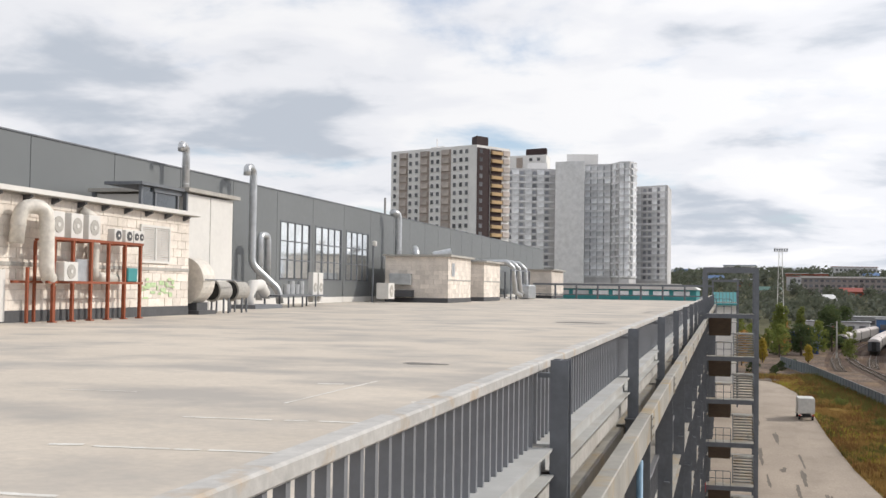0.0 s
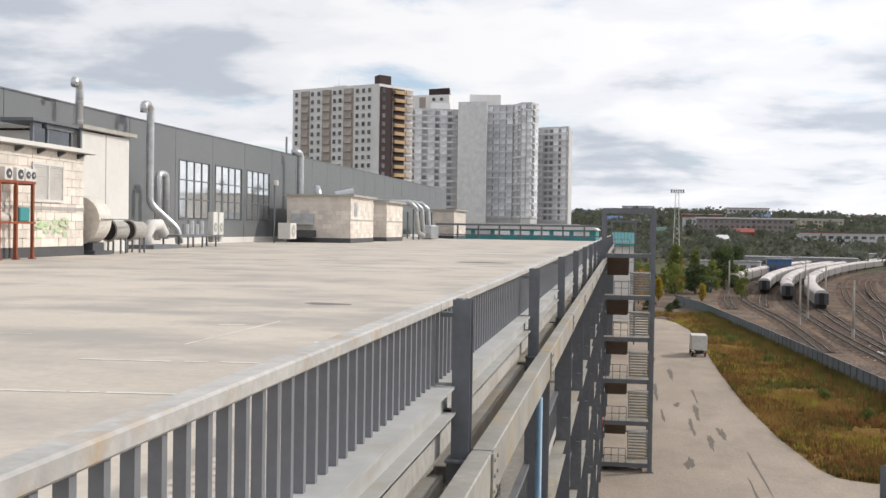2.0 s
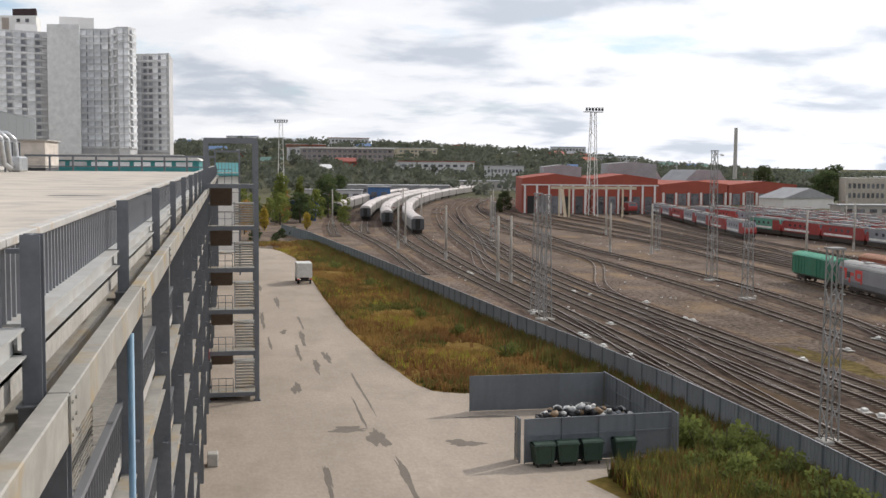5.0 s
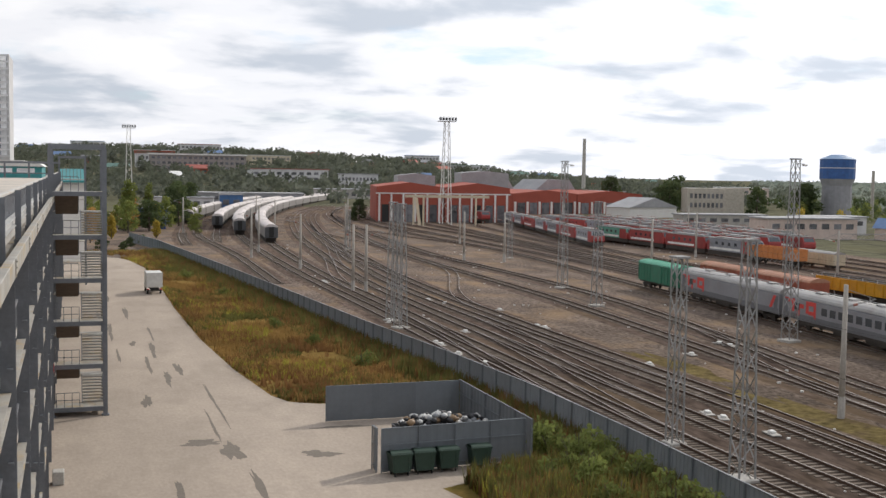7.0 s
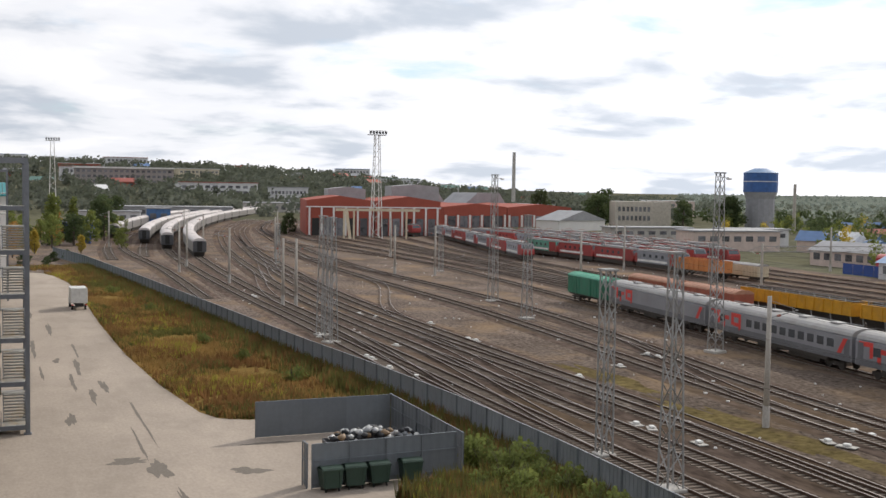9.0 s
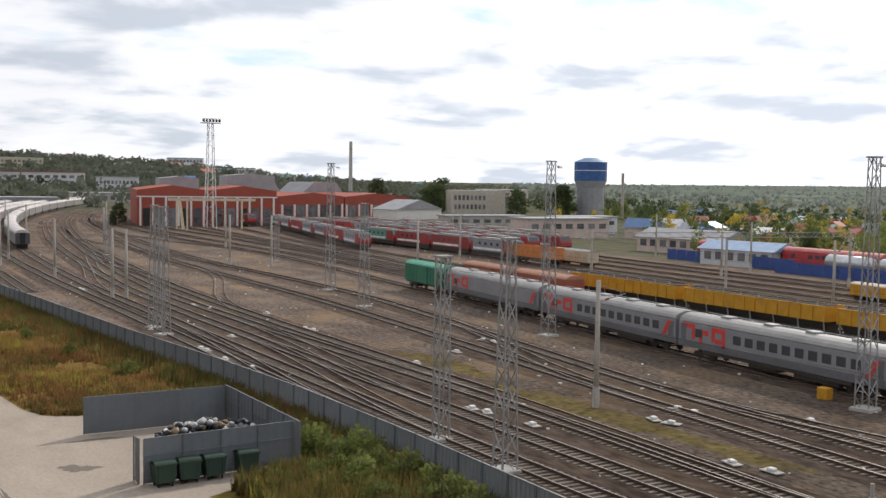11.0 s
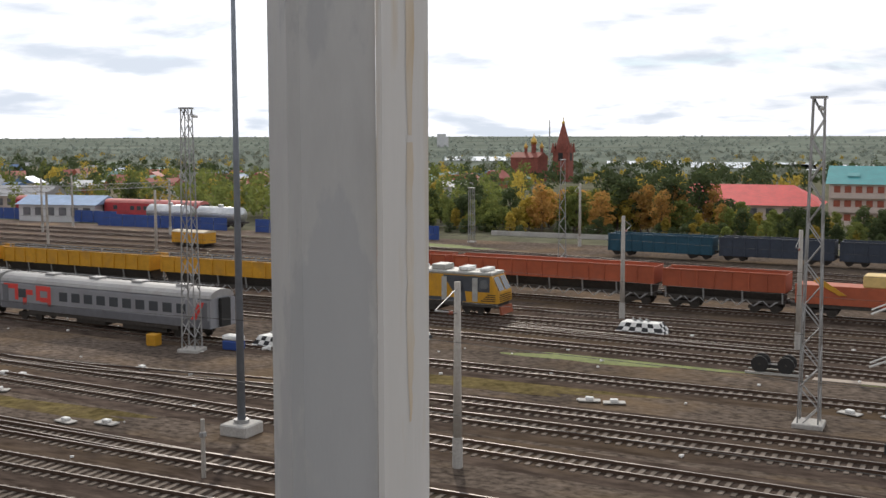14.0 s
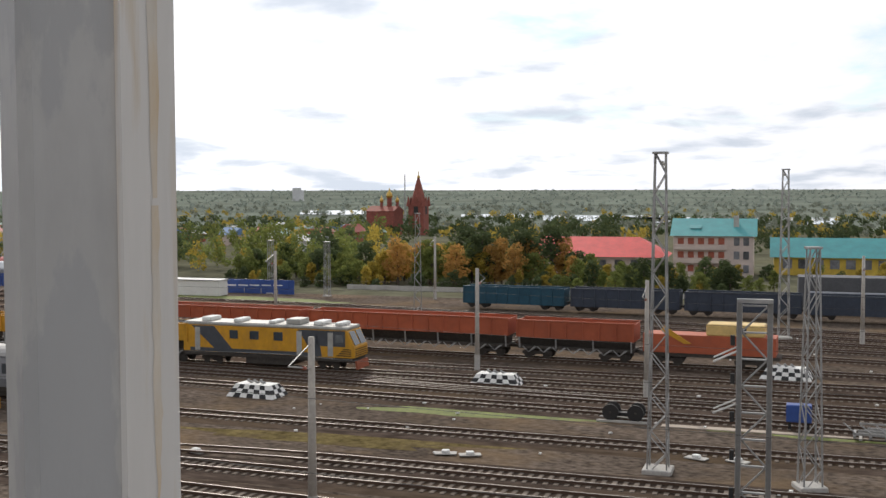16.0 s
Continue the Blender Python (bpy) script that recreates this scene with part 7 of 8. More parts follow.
for i in range(36):
    part("panel", M().box(172 + 0.05 * i, 172.12 + 0.05 * i, -34 + i * 3, -31.05 + i * 3, 0, 0.8), ROUGH_CONC, wf)

rr = thing("red_roof_building", "long pale building with a bright red hipped roof", "building", pose(222, 27, 0, 0, 0, 93))
part("wall", M().box(0, 30, -14, 0, -2, 3.3), PINKWALL, rr)
n = M()
n.v += [(-1, -15, 3.3), (31, -15, 3.3), (31, 1, 3.3), (-1, 1, 3.3), (5, -7, 7.0), (26, -7, 7.0)]
n.f += [(0, 1, 5, 4), (2, 3, 4, 5), (1, 2, 5), (3, 0, 4), (0, 3, 2, 1)]
part("roof", n, ROOFRED, rr, "bright red metal roof")
for i in range(9):
    part("window", M().box(1.5 + i * 3.2, 3.0 + i * 3.2, 0.01, 0.12, 1.0, 2.7), WINDARK, rr)
th = thing("teal_roof_house", "three-storey pale pink house with a teal roof", "house", pose(218, 24.5, 0, 0, 0, -88))
part("wall", M().box(0, 15, 0, 12, -2, 7.8), PINKWALL, th)
part("roof", M().prism([(-0.7, 7.8), (12.7, 7.8), (6.5, 11.0)], -0.6, 15.6, "x"), ROOFTEAL, th, "teal metal roof")
for s, zz in enumerate((0.3, 2.9, 5.5)):
    part("balcony_band", M().box(0.3, 10, -1.0, -0.02, zz - 0.3, zz + 0.6), PINKWALL, th)
    windows_on(th, 0.5, 10, 0, zz + 0.7, zz + 1.9, 5, BROWNP)
    windows_on(th, 11, 14.5, 0, zz + 0.5, zz + 2.0, 2)
part("chimney", M().box(11.2, 12.2, 3, 4.2, 8, 11.6), ROUGH_CONC, th)
part("dormer", M().prism([(2.0, 9.2), (5.0, 10.2), (5.0, 9.0)], 3.0, 5.2, "x"), ROOFTEAL, th)
yt = thing("yellow_building", "long yellow building with a teal roof", "building", pose(228, 6, 0, 0, 0, -88))
part("wall", M().box(0, 46, 0, 12, -2, 3.6), mat("yellow_wall", (0.52, 0.36, 0.06), 0.85, fine=1, var=0.08), yt)
part("roof", M().prism([(-0.8, 3.4), (12.8, 3.4), (6.0, 7.0)], -0.8, 46.8, "x"), ROOFTEAL, yt, "teal metal roof")
windows_on(yt, 1, 45, 0, 1.2, 3.0, 15)
gg = thing("garage_row", "dark grey corrugated garage shed by the tracks", "shed", pose(166, 1, 0, 0, 0, -88))
part("wall", M().box(0, 14, 0, 5, 0, 4.3), DARKBASE, gg)
for i in range(7):
    part("panel", M().box(i * 2 + 0.03, i * 2 + 1.97, -0.1, -0.01, 0.05, 4.2), DARKBASE, gg)

# church
CH = mat("church_brick", (0.24, 0.075, 0.055), 0.85, fine=0.5, var=0.12)
GOLD = mat("gilded_dome", (0.55, 0.36, 0.10), 0.35, 0.8, fine=0.5, var=0.1)
ch = thing("church", "dark red brick church with a tented bell tower and small domes", "church")
cx, cy = polar(70.6, 700)
part("bell_tower", M().box(cx - 5, cx + 5, cy - 5, cy + 5, -14, 8), CH, ch)
part("tent", M().cyl((cx, cy, 8), (cx, cy, 24), 5.2, 0.8, n=8), CH, ch)
part("cap", M().cyl((cx, cy, 24), (cx, cy, 25.5), 1.4, 0.5, n=8).cyl((cx, cy, 25.5), (cx, cy, 28), 0.25, n=5), GOLD, ch)
for dx, dy in ((-5, -5), (5, -5), (-5, 5), (5, 5)):
    part("pinnacle", M().cyl((cx + dx, cy + dy, 6), (cx + dx, cy + dy, 12), 1.4, 0.3, n=6), CH, ch)
nx, ny = polar(69.1, 705)
part("nave", M().prism([(nx - 9, ny - 6), (nx + 9, ny - 6), (nx + 9, ny + 12), (nx - 9, ny + 12)], -14, 3, "z"), CH, ch)
for i in range(4):
    a = math.pi / 2 * i
    part("gable", M().prism([(-3.2, 7.6), (3.2, 7.6), (0, 12.4)], 4.9, 5.25, "y"), CH, ch).matrix_basis = pose(cx, cy, 0, 0, 0, 90 * i)
    part("belfry_opening", M().box(-1.5, 1.5, 5.02, 5.1, 1.0, 6.0), BLACK, ch).matrix_basis = pose(cx, cy, 0, 0, 0, 90 * i)
part("nave_roof", M().prism([(nx - 9.6, 3.0), (nx + 9.6, 3.0), (nx, 6.2)], ny - 6.5, ny + 12.5, "y"), CH, ch)
for dx, dz, r in ((0, 11, 1.9), (-5.0, 8.5, 1.2), (5.0, 8.5, 1.2)):
    x, y = nx + dx * 0.35, ny - dx * 0.93
    part("drum", M().cyl((x, y, 3), (x, y, dz), r * 0.8, n=10), CH, ch)
    part("dome", M().tube([(x, y, dz), (x, y, dz + r * 0.7), (x, y, dz + r * 1.7), (x, y, dz + r * 2.4), (x, y, dz + r * 3.6)], [r * 0.8, r * 1.15, r * 0.9, r * 0.3, 0.08], 10), GOLD, ch, smooth=True)
solid("radio_mast", M().cyl((*polar(69.9, 690), -14), (*polar(69.9, 690), 26), 0.5, 0.3, n=6), LATTICE, "slim radio mast beside the church", "mast")
fb = thing("far_block", "pale far-off apartment block on the plain", "building", pose(*polar(64.45, 2600), 0))
part("wall", M().box(-16, 12, -8, 8, -20, 14).box(-16, -2, -8, 8, 14, 20), TOWERG, fb)

# houses of the town and hillside
rng = random.Random(17)
WALLS = [TOWERG, PINKWALL, BROWNP, TOWERG, mat("cream_wall", (0.55, 0.48, 0.36), 0.85, fine=1, var=0.06)]
ROOFS = [ROOFGREY, mat("faded_red_roof", (0.33, 0.10, 0.08), 0.7, fine=1, var=0.1), mat("faded_green_roof", (0.13, 0.22, 0.19), 0.7, fine=1, var=0.1), BROWNP, ROOFGREY, mat("white_roof", (0.62, 0.62, 0.62), 0.6, fine=1, var=0.06), mat("blue_metal", (0.12, 0.2, 0.36), 0.5, fine=1, var=0.06)]
for i in range(95):
    az, r = rng.uniform(41, 69), rng.uniform(320, 820)
    x, y = polar(az, r)
    z = hill(x, y)
    w, d, h = rng.uniform(8, 13), rng.uniform(7, 9), rng.uniform(2.5, 4.5)
    house("house", "small town house with a pitched metal roof among trees", pose(x, y, z, 0, 0, rng.choice((0, 90)) + rng.uniform(-40, 40)), w, d, h, rng.uniform(2, 3.5), rng.choice(WALLS), rng.choice(ROOFS), 3, group="town houses")
for i in range(44):
    az, r = rng.uniform(-3, 34), rng.uniform(720, 1500)
    x, y = polar(az, r)
    z = hill(x, y)
    if rng.random() < 0.3:
        b = thing("far_building", "long pale flat-roofed building on the hillside", "building", pose(x, y, z, 0, 0, rng.uniform(-25, 25)), "hillside buildings")
        w, h = rng.uniform(25, 60), rng.uniform(7, 12)
        part("wall", M().box(0, w, 0, 14, -8, h), rng.choice(WALLS), b)
        part("roof", M().box(-0.5, w + 0.5, -0.5, 14.5, h, h + 0.5), rng.choice(ROOFS), b)
        windows_on(b, 1, w - 1, 0, h * 0.6, h * 0.8, 10)
        windows_on(b, 1, w - 1, 0, h * 0.2, h * 0.4, 10)
    else:
        house("house", "small hillside house with a pitched roof", pose(x, y, z, 0, 0, rng.uniform(-40, 40)), rng.uniform(9, 18), 9, rng.uniform(3, 6), 3, rng.choice(WALLS), rng.choice(ROOFS), 3, group="town houses")
hb = thing("hospital_block", "long three-storey building with a pale roof on the hillside", "building", pose(58, 900, hill(58, 900), 0, 0, -3))
part("wall", M().box(0, 75, 0, 16, -8, 13), mat("hillside_brick", (0.30, 0.265, 0.25), 0.85, fine=0.5, var=0.08), hb)
part("roof", M().box(-1, 76, -1, 17, 13, 14.2), WHITE, hb)
for z in (2, 6, 10):
    windows_on(hb, 1, 74, 0, z, z + 1.8, 18)
for x, y, w, d, h, mm in ((48, 545, 60, 18, 5.5, ROOFGREY), (130, 620, 90, 22, 6.5, ROUGH_CONC), (30, 470, 26, 10, 5, TOWERG), (55, 440, 9, 7, 7, mat("blue_kiosk", (0.06, 0.14, 0.3), 0.5, fine=1, var=0.08)), (18, 360, 11, 8, 4.5, BLUEP), (22, 320, 3, 3, 3, BLUEP), (210, 560, 80, 25, 8, TOWERG), (-46, 420, 38, 16, 14, WHITE), (190, 273, 28, 12, 5.2, PINKWALL), (222, 300, 22, 10, 4.6, TOWERG), (196, 330, 30, 9, 4.0, ROUGH_CONC), (118, 372, 4, 8, 9, BRICKRED)):
    b = thing("low_building", "low industrial building beside the railway", "building", pose(x, y, 0, 0, 0, -8), "industrial buildings")
    part("wall", M().box(0, w, 0, d, -1, h), mm, b)
    part("roof", M().box(-0.5, w + 0.5, -0.5, d + 0.5, h, h + 0.4), ROOFGREY, b)
    windows_on(b, 0.5, w - 0.5, 0, h * 0.45, h * 0.75, max(2, int(w / 4)))

# river
riv = M()
for az0, az1, r0, r1 in ((64.5, 68.4, 1330, 1560), (72.8, 76.5, 1180, 1300), (77.0, 83.0, 1050, 1250), (80, 92, 1000, 1180), (76, 79, 2000, 2200)):
    a, b = polar(az0, r0), polar(az1, r0 * 0.97)
    c, d = polar(az1, r1), polar(az0, r1)
    riv.face(*((x, y, -12.9) for x, y in (a, b, c, d)))
solid("river", riv, WATERM, "pale river seen across the plain", "river", "structure")


# ---- trees and plants ----
def leaves(m, cx, cy, cz, rx, rz, n, size, r):
    """Small leaf clumps over and inside an uneven lobe."""
    for _ in range(n):
        a, u = r.uniform(0, 6.283), r.uniform(-1, 1)
        q = (1 - r.random() ** 2 * 0.6) * r.uniform(0.85, 1.12)
        s = math.sqrt(1 - u * u)
        p = Vector((cx + rx * q * s * math.cos(a), cy + rx * q * s * math.sin(a), cz + rz * q * u))
        d = Vector((r.uniform(-1, 1), r.uniform(-1, 1), r.uniform(-0.6, 1))).normalized()
        e = d.orthogonal().normalized()
        f = d.cross(e)
        k = size * r.uniform(0.6, 1.3)
        m.face(p - e * k, p + f * k * 0.7, p + e * k, p - f * k * 0.7)


def make_tree(lab, h, w, material, seed, trunk=0.14, n=120, size=0.36):
    r = random.Random(seed)
    t = thing("tree", lab, "tree", group="trees")
    tk = M().tube([(0, 0, -0.2), (0.1, 0, h * 0.2), (0.0, 0.15, h * 0.45), (0.1, 0.0, h * 0.8)], [0.3, 0.24, 0.17, 0.05], 7)
    crown = M()
    for i in range(9):
        a = 2.4 * i + r.uniform(-0.4, 0.4)
        f = (i + 0.5) / 9
        z = h * (trunk + (0.95 - trunk) * f)
        rad = w * 0.5 * math.sin(math.pi * (0.22 + 0.72 * f)) * r.uniform(0.5, 0.75)
        x, y = rad * math.cos(a), rad * math.sin(a)
        tk.tube([(0, 0, z * 0.65), (x * 0.5, y * 0.5, z * 0.85), (x, y, z)], [0.1, 0.07, 0.03], 5)
        leaves(crown, x, y, z, w * r.uniform(0.2, 0.3), h * r.uniform(0.10, 0.15), n, size, r)
    leaves(crown, 0, 0, h * 0.6, w * 0.3, h * 0.32, n, size, r)
    part("trunk", tk, BARK, t)
    part("crown", crown, material, t)
    return t


kinds_t = [make_tree("leafy green tree with a broad crown", 10.5, 7.5, LEAF_G, 1), make_tree("dark green tree with a dense crown", 11.5, 7.0, LEAF_D, 2),
           make_tree("yellowing birch with thin crown", 9.5, 5.2, LEAF_Y, 3), make_tree("autumn-orange tree with uneven crown", 11.0, 7.0, LEAF_O, 4),
           make_tree("tall slender green poplar tree", 14.0, 4.6, LEAF_G, 5, 0.15), make_tree("low spreading dark green willow", 7.5, 8.0, LEAF_D, 6, 0.05)]
placed = [False] * len(kinds_t)


def plant(k, x, y, s=1.0):
    r = random.Random(int(x * 131 + y * 17))
    m = pose(x, y, hill(x, y), 0, 0, r.uniform(0, 360)) @ Matrix.Diagonal((s * r.uniform(0.85, 1.2), s * r.uniform(0.85, 1.2), s * r.uniform(0.85, 1.15), 1))
    if placed[k]:
        copy_thing(kinds_t[k], m)
    else:
        kinds_t[k].matrix_basis = m
        placed[k] = True


def grove(name, lab, material, spots, seed, h=10.0, w=7.0, clumps=7, per=34):
    """Many trees too far off to tell apart, joined: short stems and lobes of leaf clumps."""
    r = random.Random(seed)
    m = M()
    for x, y, k in spots:
        z = hill(x, y)
        hh, ww = h * k * r.uniform(0.8, 1.2), w * k * r.uniform(0.8, 1.2)
        for i in range(clumps):
            f = (i + 0.5) / clumps
            a, q = r.uniform(0, 6.283), ww * 0.34 * math.sin(math.pi * (0.25 + 0.7 * f))
            leaves(m, x + q * math.cos(a), y + q * math.sin(a), z + hh * (0.16 + 0.78 * f), ww * 0.27, hh * 0.15, per, 0.5 * k, r)
    solid(name, m, material, lab, "woods", "stuff")


rng = random.Random(33)
for i in range(150):                                     # belt behind the far tracks
    y = rng.uniform(4, 100)
    x = rng.uniform(181, 204)
    s = 0.98 if 42 < y < 72 else (0.5 if y < 36 else 0.66)
    if x > 190 and y < 24:
        continue
    k = rng.choice((3, 3, 2, 2, 0, 0, 1)) if 34 < y < 72 else rng.choice((0, 1, 0, 2, 5, 0))
    plant(k, x, y, s)
for i in range(60):                                     # low growth in front of the belt
    plant(rng.choice((5, 5, 0, 2)), rng.uniform(175.5, 181), rng.uniform(6, 100), rng.uniform(0.35, 0.55))
for i in range(22):                                     # around the teal-roofed houses
    plant(rng.choice((0, 2, 5, 2)), rng.uniform(192, 212), rng.uniform(-24, 24), 0.55)
for i in range(26):                                     # dense growth beyond the stair tower
    plant(rng.choice((0, 5, 5, 0, 2, 3)), *polar(rng.uniform(0.6, 6.2), rng.uniform(262, 420)), rng.uniform(0.55, 0.95))


def scatter(n, az0, az1, r0, r1, k0, k1):
    out = []
    while len(out) < n:
        az, r = rng.uniform(az0, az1), rng.uniform(r0, r1)
        if (r < 420 and az < 41) or (r < 262 and az < 45):
            continue
        out.append((*polar(az, r), rng.uniform(k0, k1)))
    return out


for lab_, m_, n_, sd in (("leafy green trees between the town houses", LEAF_G, 120, 41), ("dark green trees between the town houses", LEAF_D, 90, 42), ("yellowing trees between the town houses", LEAF_Y, 30, 43)):
    grove("town_trees", lab_, m_, scatter(n_, 36, 69, 235, 640, 0.55, 1.0), sd)
grove("fence_trees", "green trees and shrubs behind the blue fence", LEAF_G, [(rng.uniform(180, 250), rng.uniform(92, 200), rng.uniform(0.4, 0.75)) for _ in range(70)], 44)
grove("fence_trees", "yellow-green shrubs behind the blue fence", LEAF_Y, [(rng.uniform(178, 230), rng.uniform(92, 190), rng.uniform(0.3, 0.6)) for _ in range(26)], 45)
grove("east_trees", "dark trees beyond the red-roofed building", LEAF_D, [(*polar(rng.uniform(70, 92), rng.uniform(290, 420)), rng.uniform(0.7, 1.1)) for _ in range(30)], 46)
for x, y, k, s in ((4, 262, 3, 0.9), (9, 275, 2, 0.9), (1, 285, 0, 1), (14, 300, 0, 1.1), (20, 310, 1, 1.0), (25, 322, 0, 1.2), (30, 335, 1, 1.1), (16, 340, 4, 1.1), (34, 350, 0, 1.1), (8, 330, 0, 1.0), (24, 375, 4, 1), (36, 420, 1, 1.3), (40, 450, 1, 1.2), (-8, 300, 0, 1), (-4, 330, 1, 1), (5, 400, 0, 1.2), (20, 420, 0, 1.3), (48, 480, 1, 1.2), (12, 250, 5, 0.45), (6, 243, 5, 0.5), (10, 236, 5, 0.35), (15, 255, 5, 0.4),
                   (276, 405, 1, 1.5), (258, 447, 1, 1.5), (264, 452, 1, 1.6), (300, 405, 1, 1.7), (305, 412, 1, 1.6), (240, 470, 1, 1.5), (250, 480, 0, 1.3), (268, 470, 1, 1.5), (96, 380, 1, 0.8), (92, 372, 5, 0.8), (-22, 235, 1, 1.5), (-26, 232, 1, 1.4), (-32, 230, 1, 1.5), (-17, 240, 0, 1.3)):
    plant(k, x, y, s)


def woods(name, lab, material, pts, size, seed):
    r = random.Random(seed)
    m = M()
    for x, y, h in pts:
        z = hill(x, y)
        for j in range(3):
            leaves(m, x + r.uniform(-2, 2), y + r.uniform(-2, 2), z + h * r.uniform(0.35, 0.7), h * 0.45, h * 0.38, 12, size * h / 9, r)
    solid(name, m, material, lab, "woods", "stuff")


def ring(n, az0, az1, r0, r1, h0, h1, seed, power=1.0):
    r = random.Random(seed)
    out = []
    for _ in range(n):
        az, d = r.uniform(az0, az1), r0 + (r1 - r0) * r.random() ** power
        out.append((*polar(az, d), r.uniform(h0, h1)))
    return out


# distance haze is put into these leaf and meadow colours, greyed and lightened
HAZYHILL = leaf_mat("leaves_hazed_hillside", (0.135, 0.15, 0.11), (0.17, 0.18, 0.125))
HAZYPLAIN = leaf_mat("leaves_hazed_plain", (0.215, 0.245, 0.215), (0.255, 0.27, 0.225))
HAZYFAR = leaf_mat("leaves_hazed_far", (0.155, 0.17, 0.135), (0.20, 0.20, 0.145))
HAZYMEADOW = mat("hazed_meadow", (0.155, 0.175, 0.145), 0.95, fine=0.02, var=0.2, coarse=0.004, big=0.3, bump=0, stain=(0.165, 0.17, 0.135), amount=0.8, sscale=0.006, spec=0.0)
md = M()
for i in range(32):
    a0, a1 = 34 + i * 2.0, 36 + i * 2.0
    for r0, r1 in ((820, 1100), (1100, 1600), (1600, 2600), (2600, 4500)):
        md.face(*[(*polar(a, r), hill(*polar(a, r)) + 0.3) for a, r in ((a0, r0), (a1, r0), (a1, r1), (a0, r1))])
solid("meadow", md, HAZYMEADOW, "meadows on the flat plain beyond the town, paled for haze", "meadow", "structure")
woods("hill_woods", "wooded hillside far behind the railway, greyed for haze", HAZYHILL, ring(2300, -4, 33, 640, 1500, 5, 10, 1), 1.3, 1)
woods("hill_woods", "mixed green woods on the far hillside", HAZYFAR, ring(700, -4, 36, 560, 1400, 6, 11, 2), 1.5, 2)
woods("valley_woods", "dark green scrub woods along the valley", LEAF_D, ring(700, 34, 96, 600, 1100, 5, 8, 3), 1.6, 3)
woods("valley_woods", "green and yellow scrub woods along the valley", HAZYFAR, ring(900, 34, 96, 700, 2000, 4, 8, 4, 1.3), 1.6, 4)
woods("valley_woods", "yellowing scrub on the plain", LEAF_Y, ring(260, 45, 96, 420, 1500, 4, 8, 5), 1.5, 5)
woods("plain_woods", "far bands of trees on the plain, paled for haze", HAZYPLAIN, ring(2600, 34, 100, 1300, 4400, 4, 8, 6), 1.7, 6)

# grass tufts beside the road and weeds along the fence
GR_DRY = mat("straw_blades", (0.33, 0.21, 0.075), 0.9, fine=0.3, var=0.25, coarse=0.2, big=0.25, bump=0, spec=0.1, thin=0.4)
GR_GRN = mat("weed_blades", (0.145, 0.14, 0.045), 0.9, fine=0.3, var=0.3, coarse=0.2, big=0.25, bump=0, spec=0.1, thin=0.4)
GR_BRN = mat("brown_blades", (0.22, 0.12, 0.05), 0.9, fine=0.3, var=0.25, coarse=0.2, big=0.2, bump=0, spec=0.1, thin=0.4)


def tufts(name, lab, material, n, area, h0, h1, seed, width=0.05, clump=0.0):
    r = random.Random(seed)
    m = M()
    got = 0
    while got < n:
        x, y = area(r)
        if x is None:
            continue
        if clump and noise.noise(Vector((x * 0.16, y * 0.09, seed * 3.1))) < clump - 0.25:
            continue
        got += 1
        h = r.uniform(h0, h1)
        for _ in range(4):
            a = r.uniform(0, 6.283)
            dx, dy = math.cos(a), math.sin(a)
            bx, by = x + r.uniform(-0.2, 0.2), y + r.uniform(-0.2, 0.2)
            lean = r.uniform(0.1, 0.5) * h
            w = width * r.uniform(0.7, 1.6)
            m.face((bx - dy * w, by + dx * w, 0.0), (bx + dy * w, by - dx * w, 0.0), (bx + dx * lean, by + dy * lean, h))
    solid(name, m, material, lab, "grass", "stuff")


def strip(r):
    y = r.uniform(79.5, 236) if r.random() < 0.8 else r.uniform(79.5, 130)
    a, b = road_x(y) + 0.2, fence_x(y) - 0.2
    return (r.uniform(a, b), y) if b > a else (None, None)


def near_strip(r):
    y = r.uniform(20, 58.5)
    return r.uniform(max(road_x(y) + 0.2, 20.5), fence_x(y) - 0.3), y


def fence_side(r):
    y = r.uniform(40, 230)
    return fence_x(y) - abs(r.gauss(0, 1.6)) - 0.3, y


def guard(f):
    def g(r):
        x, y = f(r)
        if x is not None and 58 < y < 79.2 and x < 26.4:
            return None, None
        return x, y
    return g


tufts("dry_grass_tufts", "dense dry straw-coloured grass", GR_DRY, 9000, strip, 0.25, 0.7, 1, 0.06, 0.1)
tufts("brown_grass_tufts", "brown seeded weeds in the grass", GR_BRN, 4500, strip, 0.3, 0.8, 2, 0.06, 0.2)
tufts("green_grass_tufts", "green weeds in the dry grass", GR_GRN, 5200, strip, 0.2, 0.65, 3, 0.07, 0.27)
GR_YEL = mat("yellow_green_blades", (0.34, 0.31, 0.06), 0.9, fine=0.3, var=0.25, coarse=0.2, big=0.25, bump=0, spec=0.1, thin=0.4)
tufts("yellow_grass_tufts", "yellow-green flowering weeds in the grass", GR_YEL, 1600, strip, 0.25, 0.7, 13, 0.07, 0.42)
tufts("tall_weeds", "tall green-brown weeds along the fence", GR_GRN, 5200, guard(fence_side), 0.4, 1.4, 4, 0.08)
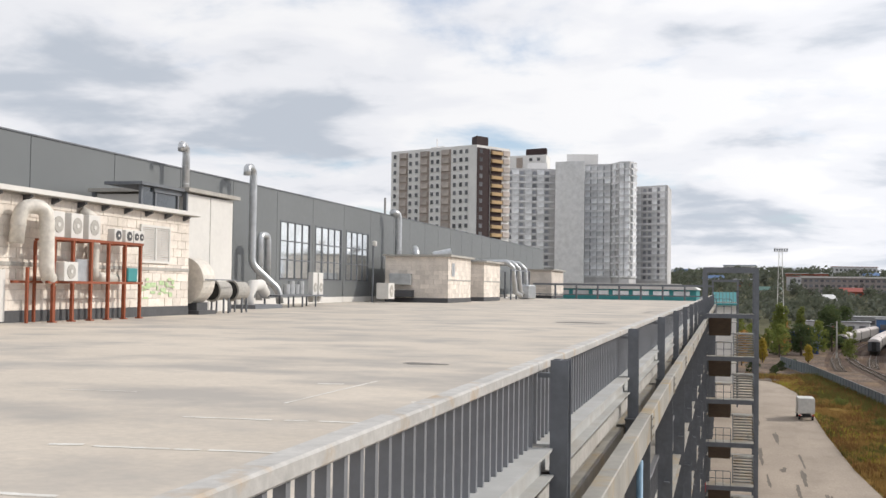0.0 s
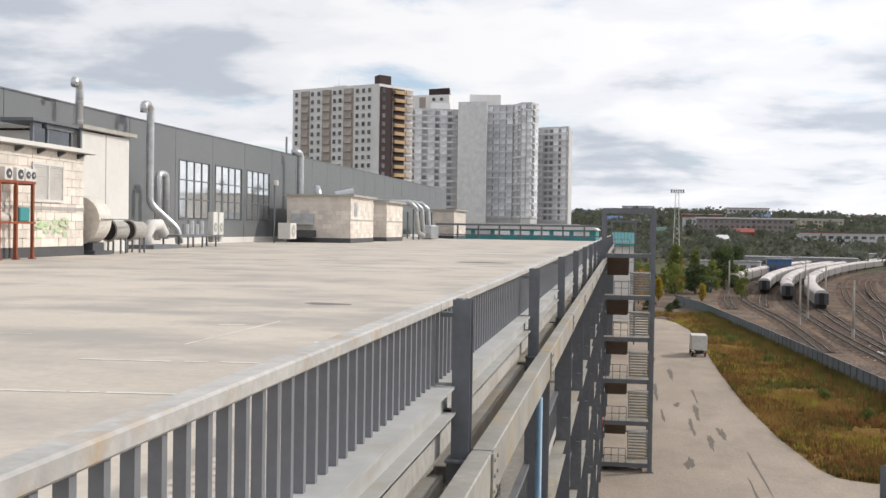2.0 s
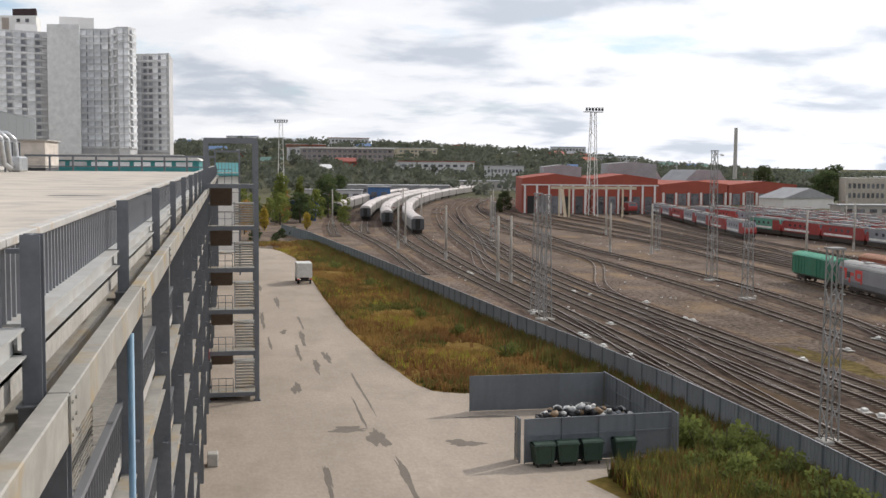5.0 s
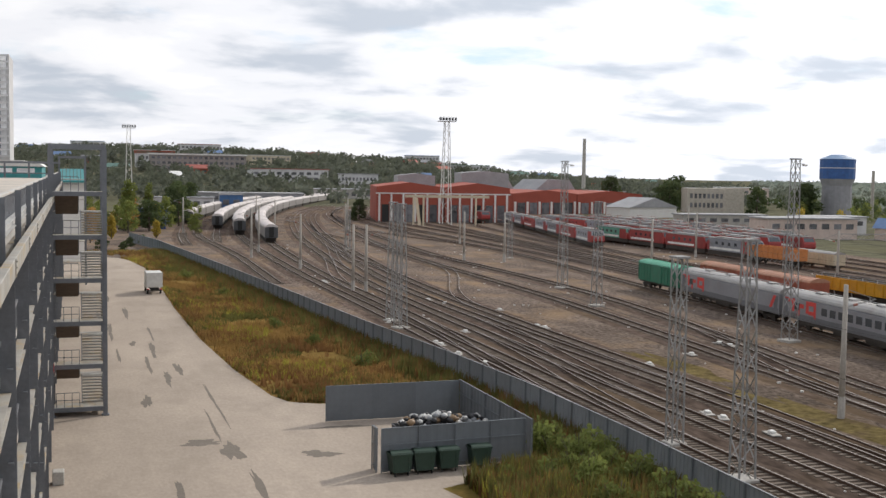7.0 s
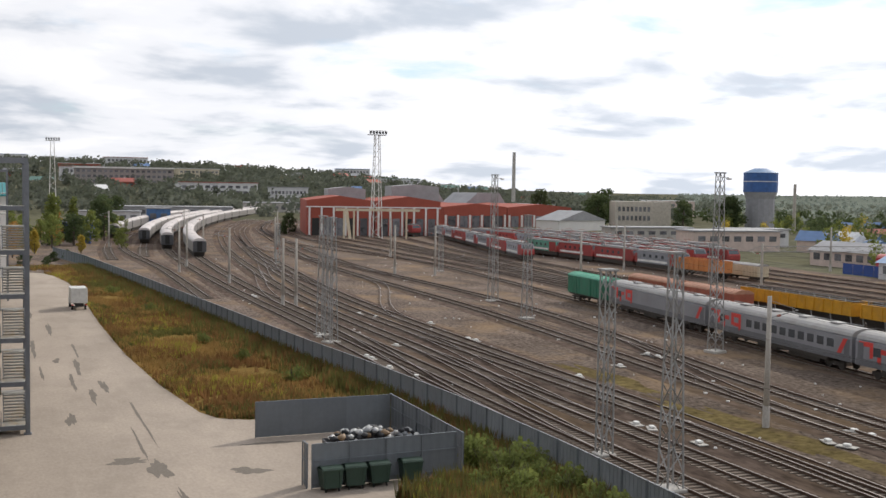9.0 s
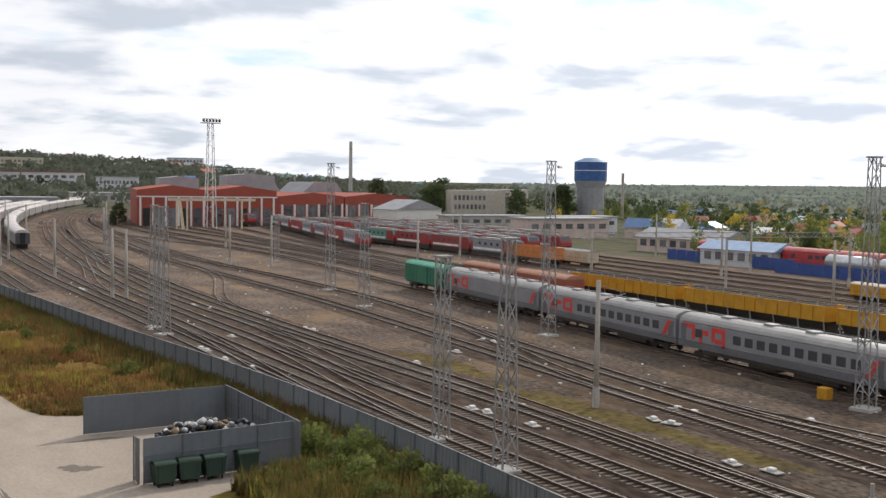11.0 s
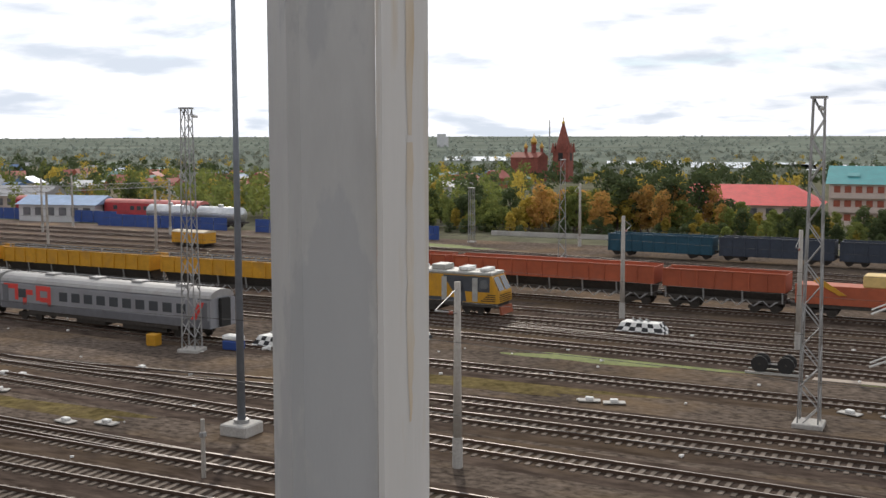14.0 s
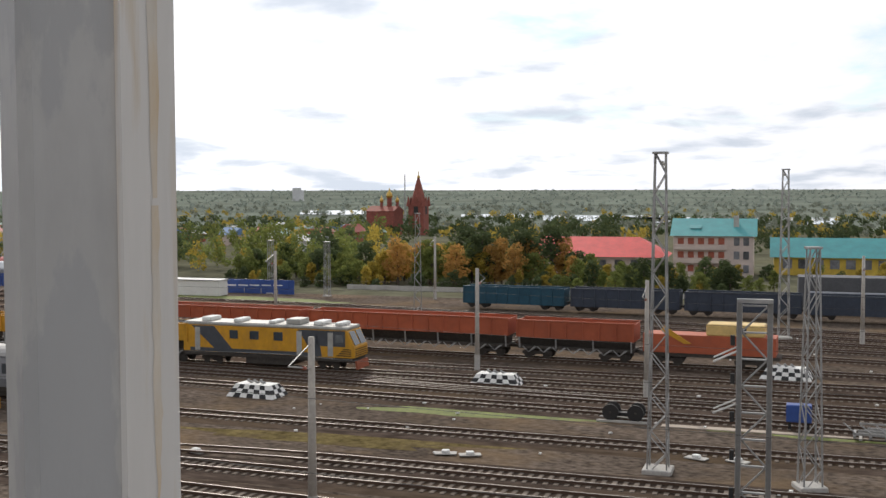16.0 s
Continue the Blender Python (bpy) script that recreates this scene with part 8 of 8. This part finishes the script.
tufts("tall_weeds", "tall brown weeds along the fence", GR_BRN, 2500, guard(fence_side), 0.5, 1.4, 5, 0.07)
tufts("tall_weeds", "rank weeds below the garage", GR_GRN, 5600, guard(near_strip), 0.4, 1.5, 6, 0.08)
tufts("tall_weeds", "rank brown weeds below the garage", GR_BRN, 4300, guard(near_strip), 0.4, 1.3, 7, 0.07)
tufts("tall_weeds", "yellowing weeds below the garage", GR_YEL, 2700, guard(near_strip), 0.4, 1.2, 17, 0.07)
bush = thing("bush", "loose green bush beside the rubbish enclosure", "bush", group="bushes by the fence")
bm_ = M()
for i in range(6):
    leaves(bm_, rng.uniform(-0.7, 0.7), rng.uniform(-0.7, 0.7), rng.uniform(0.4, 1.5), 0.6, 0.55, 90, 0.11, rng)
st = M()
for i in range(6):
    st.cyl((0, 0, 0), (rng.uniform(-0.8, 0.8), rng.uniform(-0.8, 0.8), 1.5), 0.03, 0.012, n=4)
part("stem_clump", st, BARK, bush, kind="stuff")
part("foliage", bm_, LEAF_G, bush)
bush.matrix_basis = pose(27.4, 60.5, 0)
for x, y, s in ((27.8, 58.0, 1.2), (28.4, 63.5, 0.9), (27.6, 66.0, 0.7), (28.2, 55.5, 1.1), (26.8, 56.3, 0.9), (28.3, 71.5, 0.7), (29.2, 50.5, 1.0), (27.0, 76, 0.8), (26.5, 79, 0.7), (25.9, 52.6, 0.8), (29.0, 46, 1.1), (27.2, 62.0, 1.3), (28.6, 59.0, 1.3), (27.0, 54.0, 1.2), (24.6, 55.0, 0.9), (28.9, 53.0, 1.2), (29.4, 57.0, 1.1), (28.6, 48.0, 1.2), (26.2, 49.5, 1.0), (22.6, 56.2, 0.7), (28.0, 43.0, 1.2), (29.6, 41.0, 1.0), (26.5, 45.5, 0.9), (24.0, 93, 0.9), (22.5, 106, 0.8), (20.8, 118, 0.8), (19, 150, 0.8), (17, 175, 0.9)):
    copy_thing(bush, pose(x, y, 0, 0, 0, x * 77) @ Matrix.Diagonal((s, s, s, 1)))
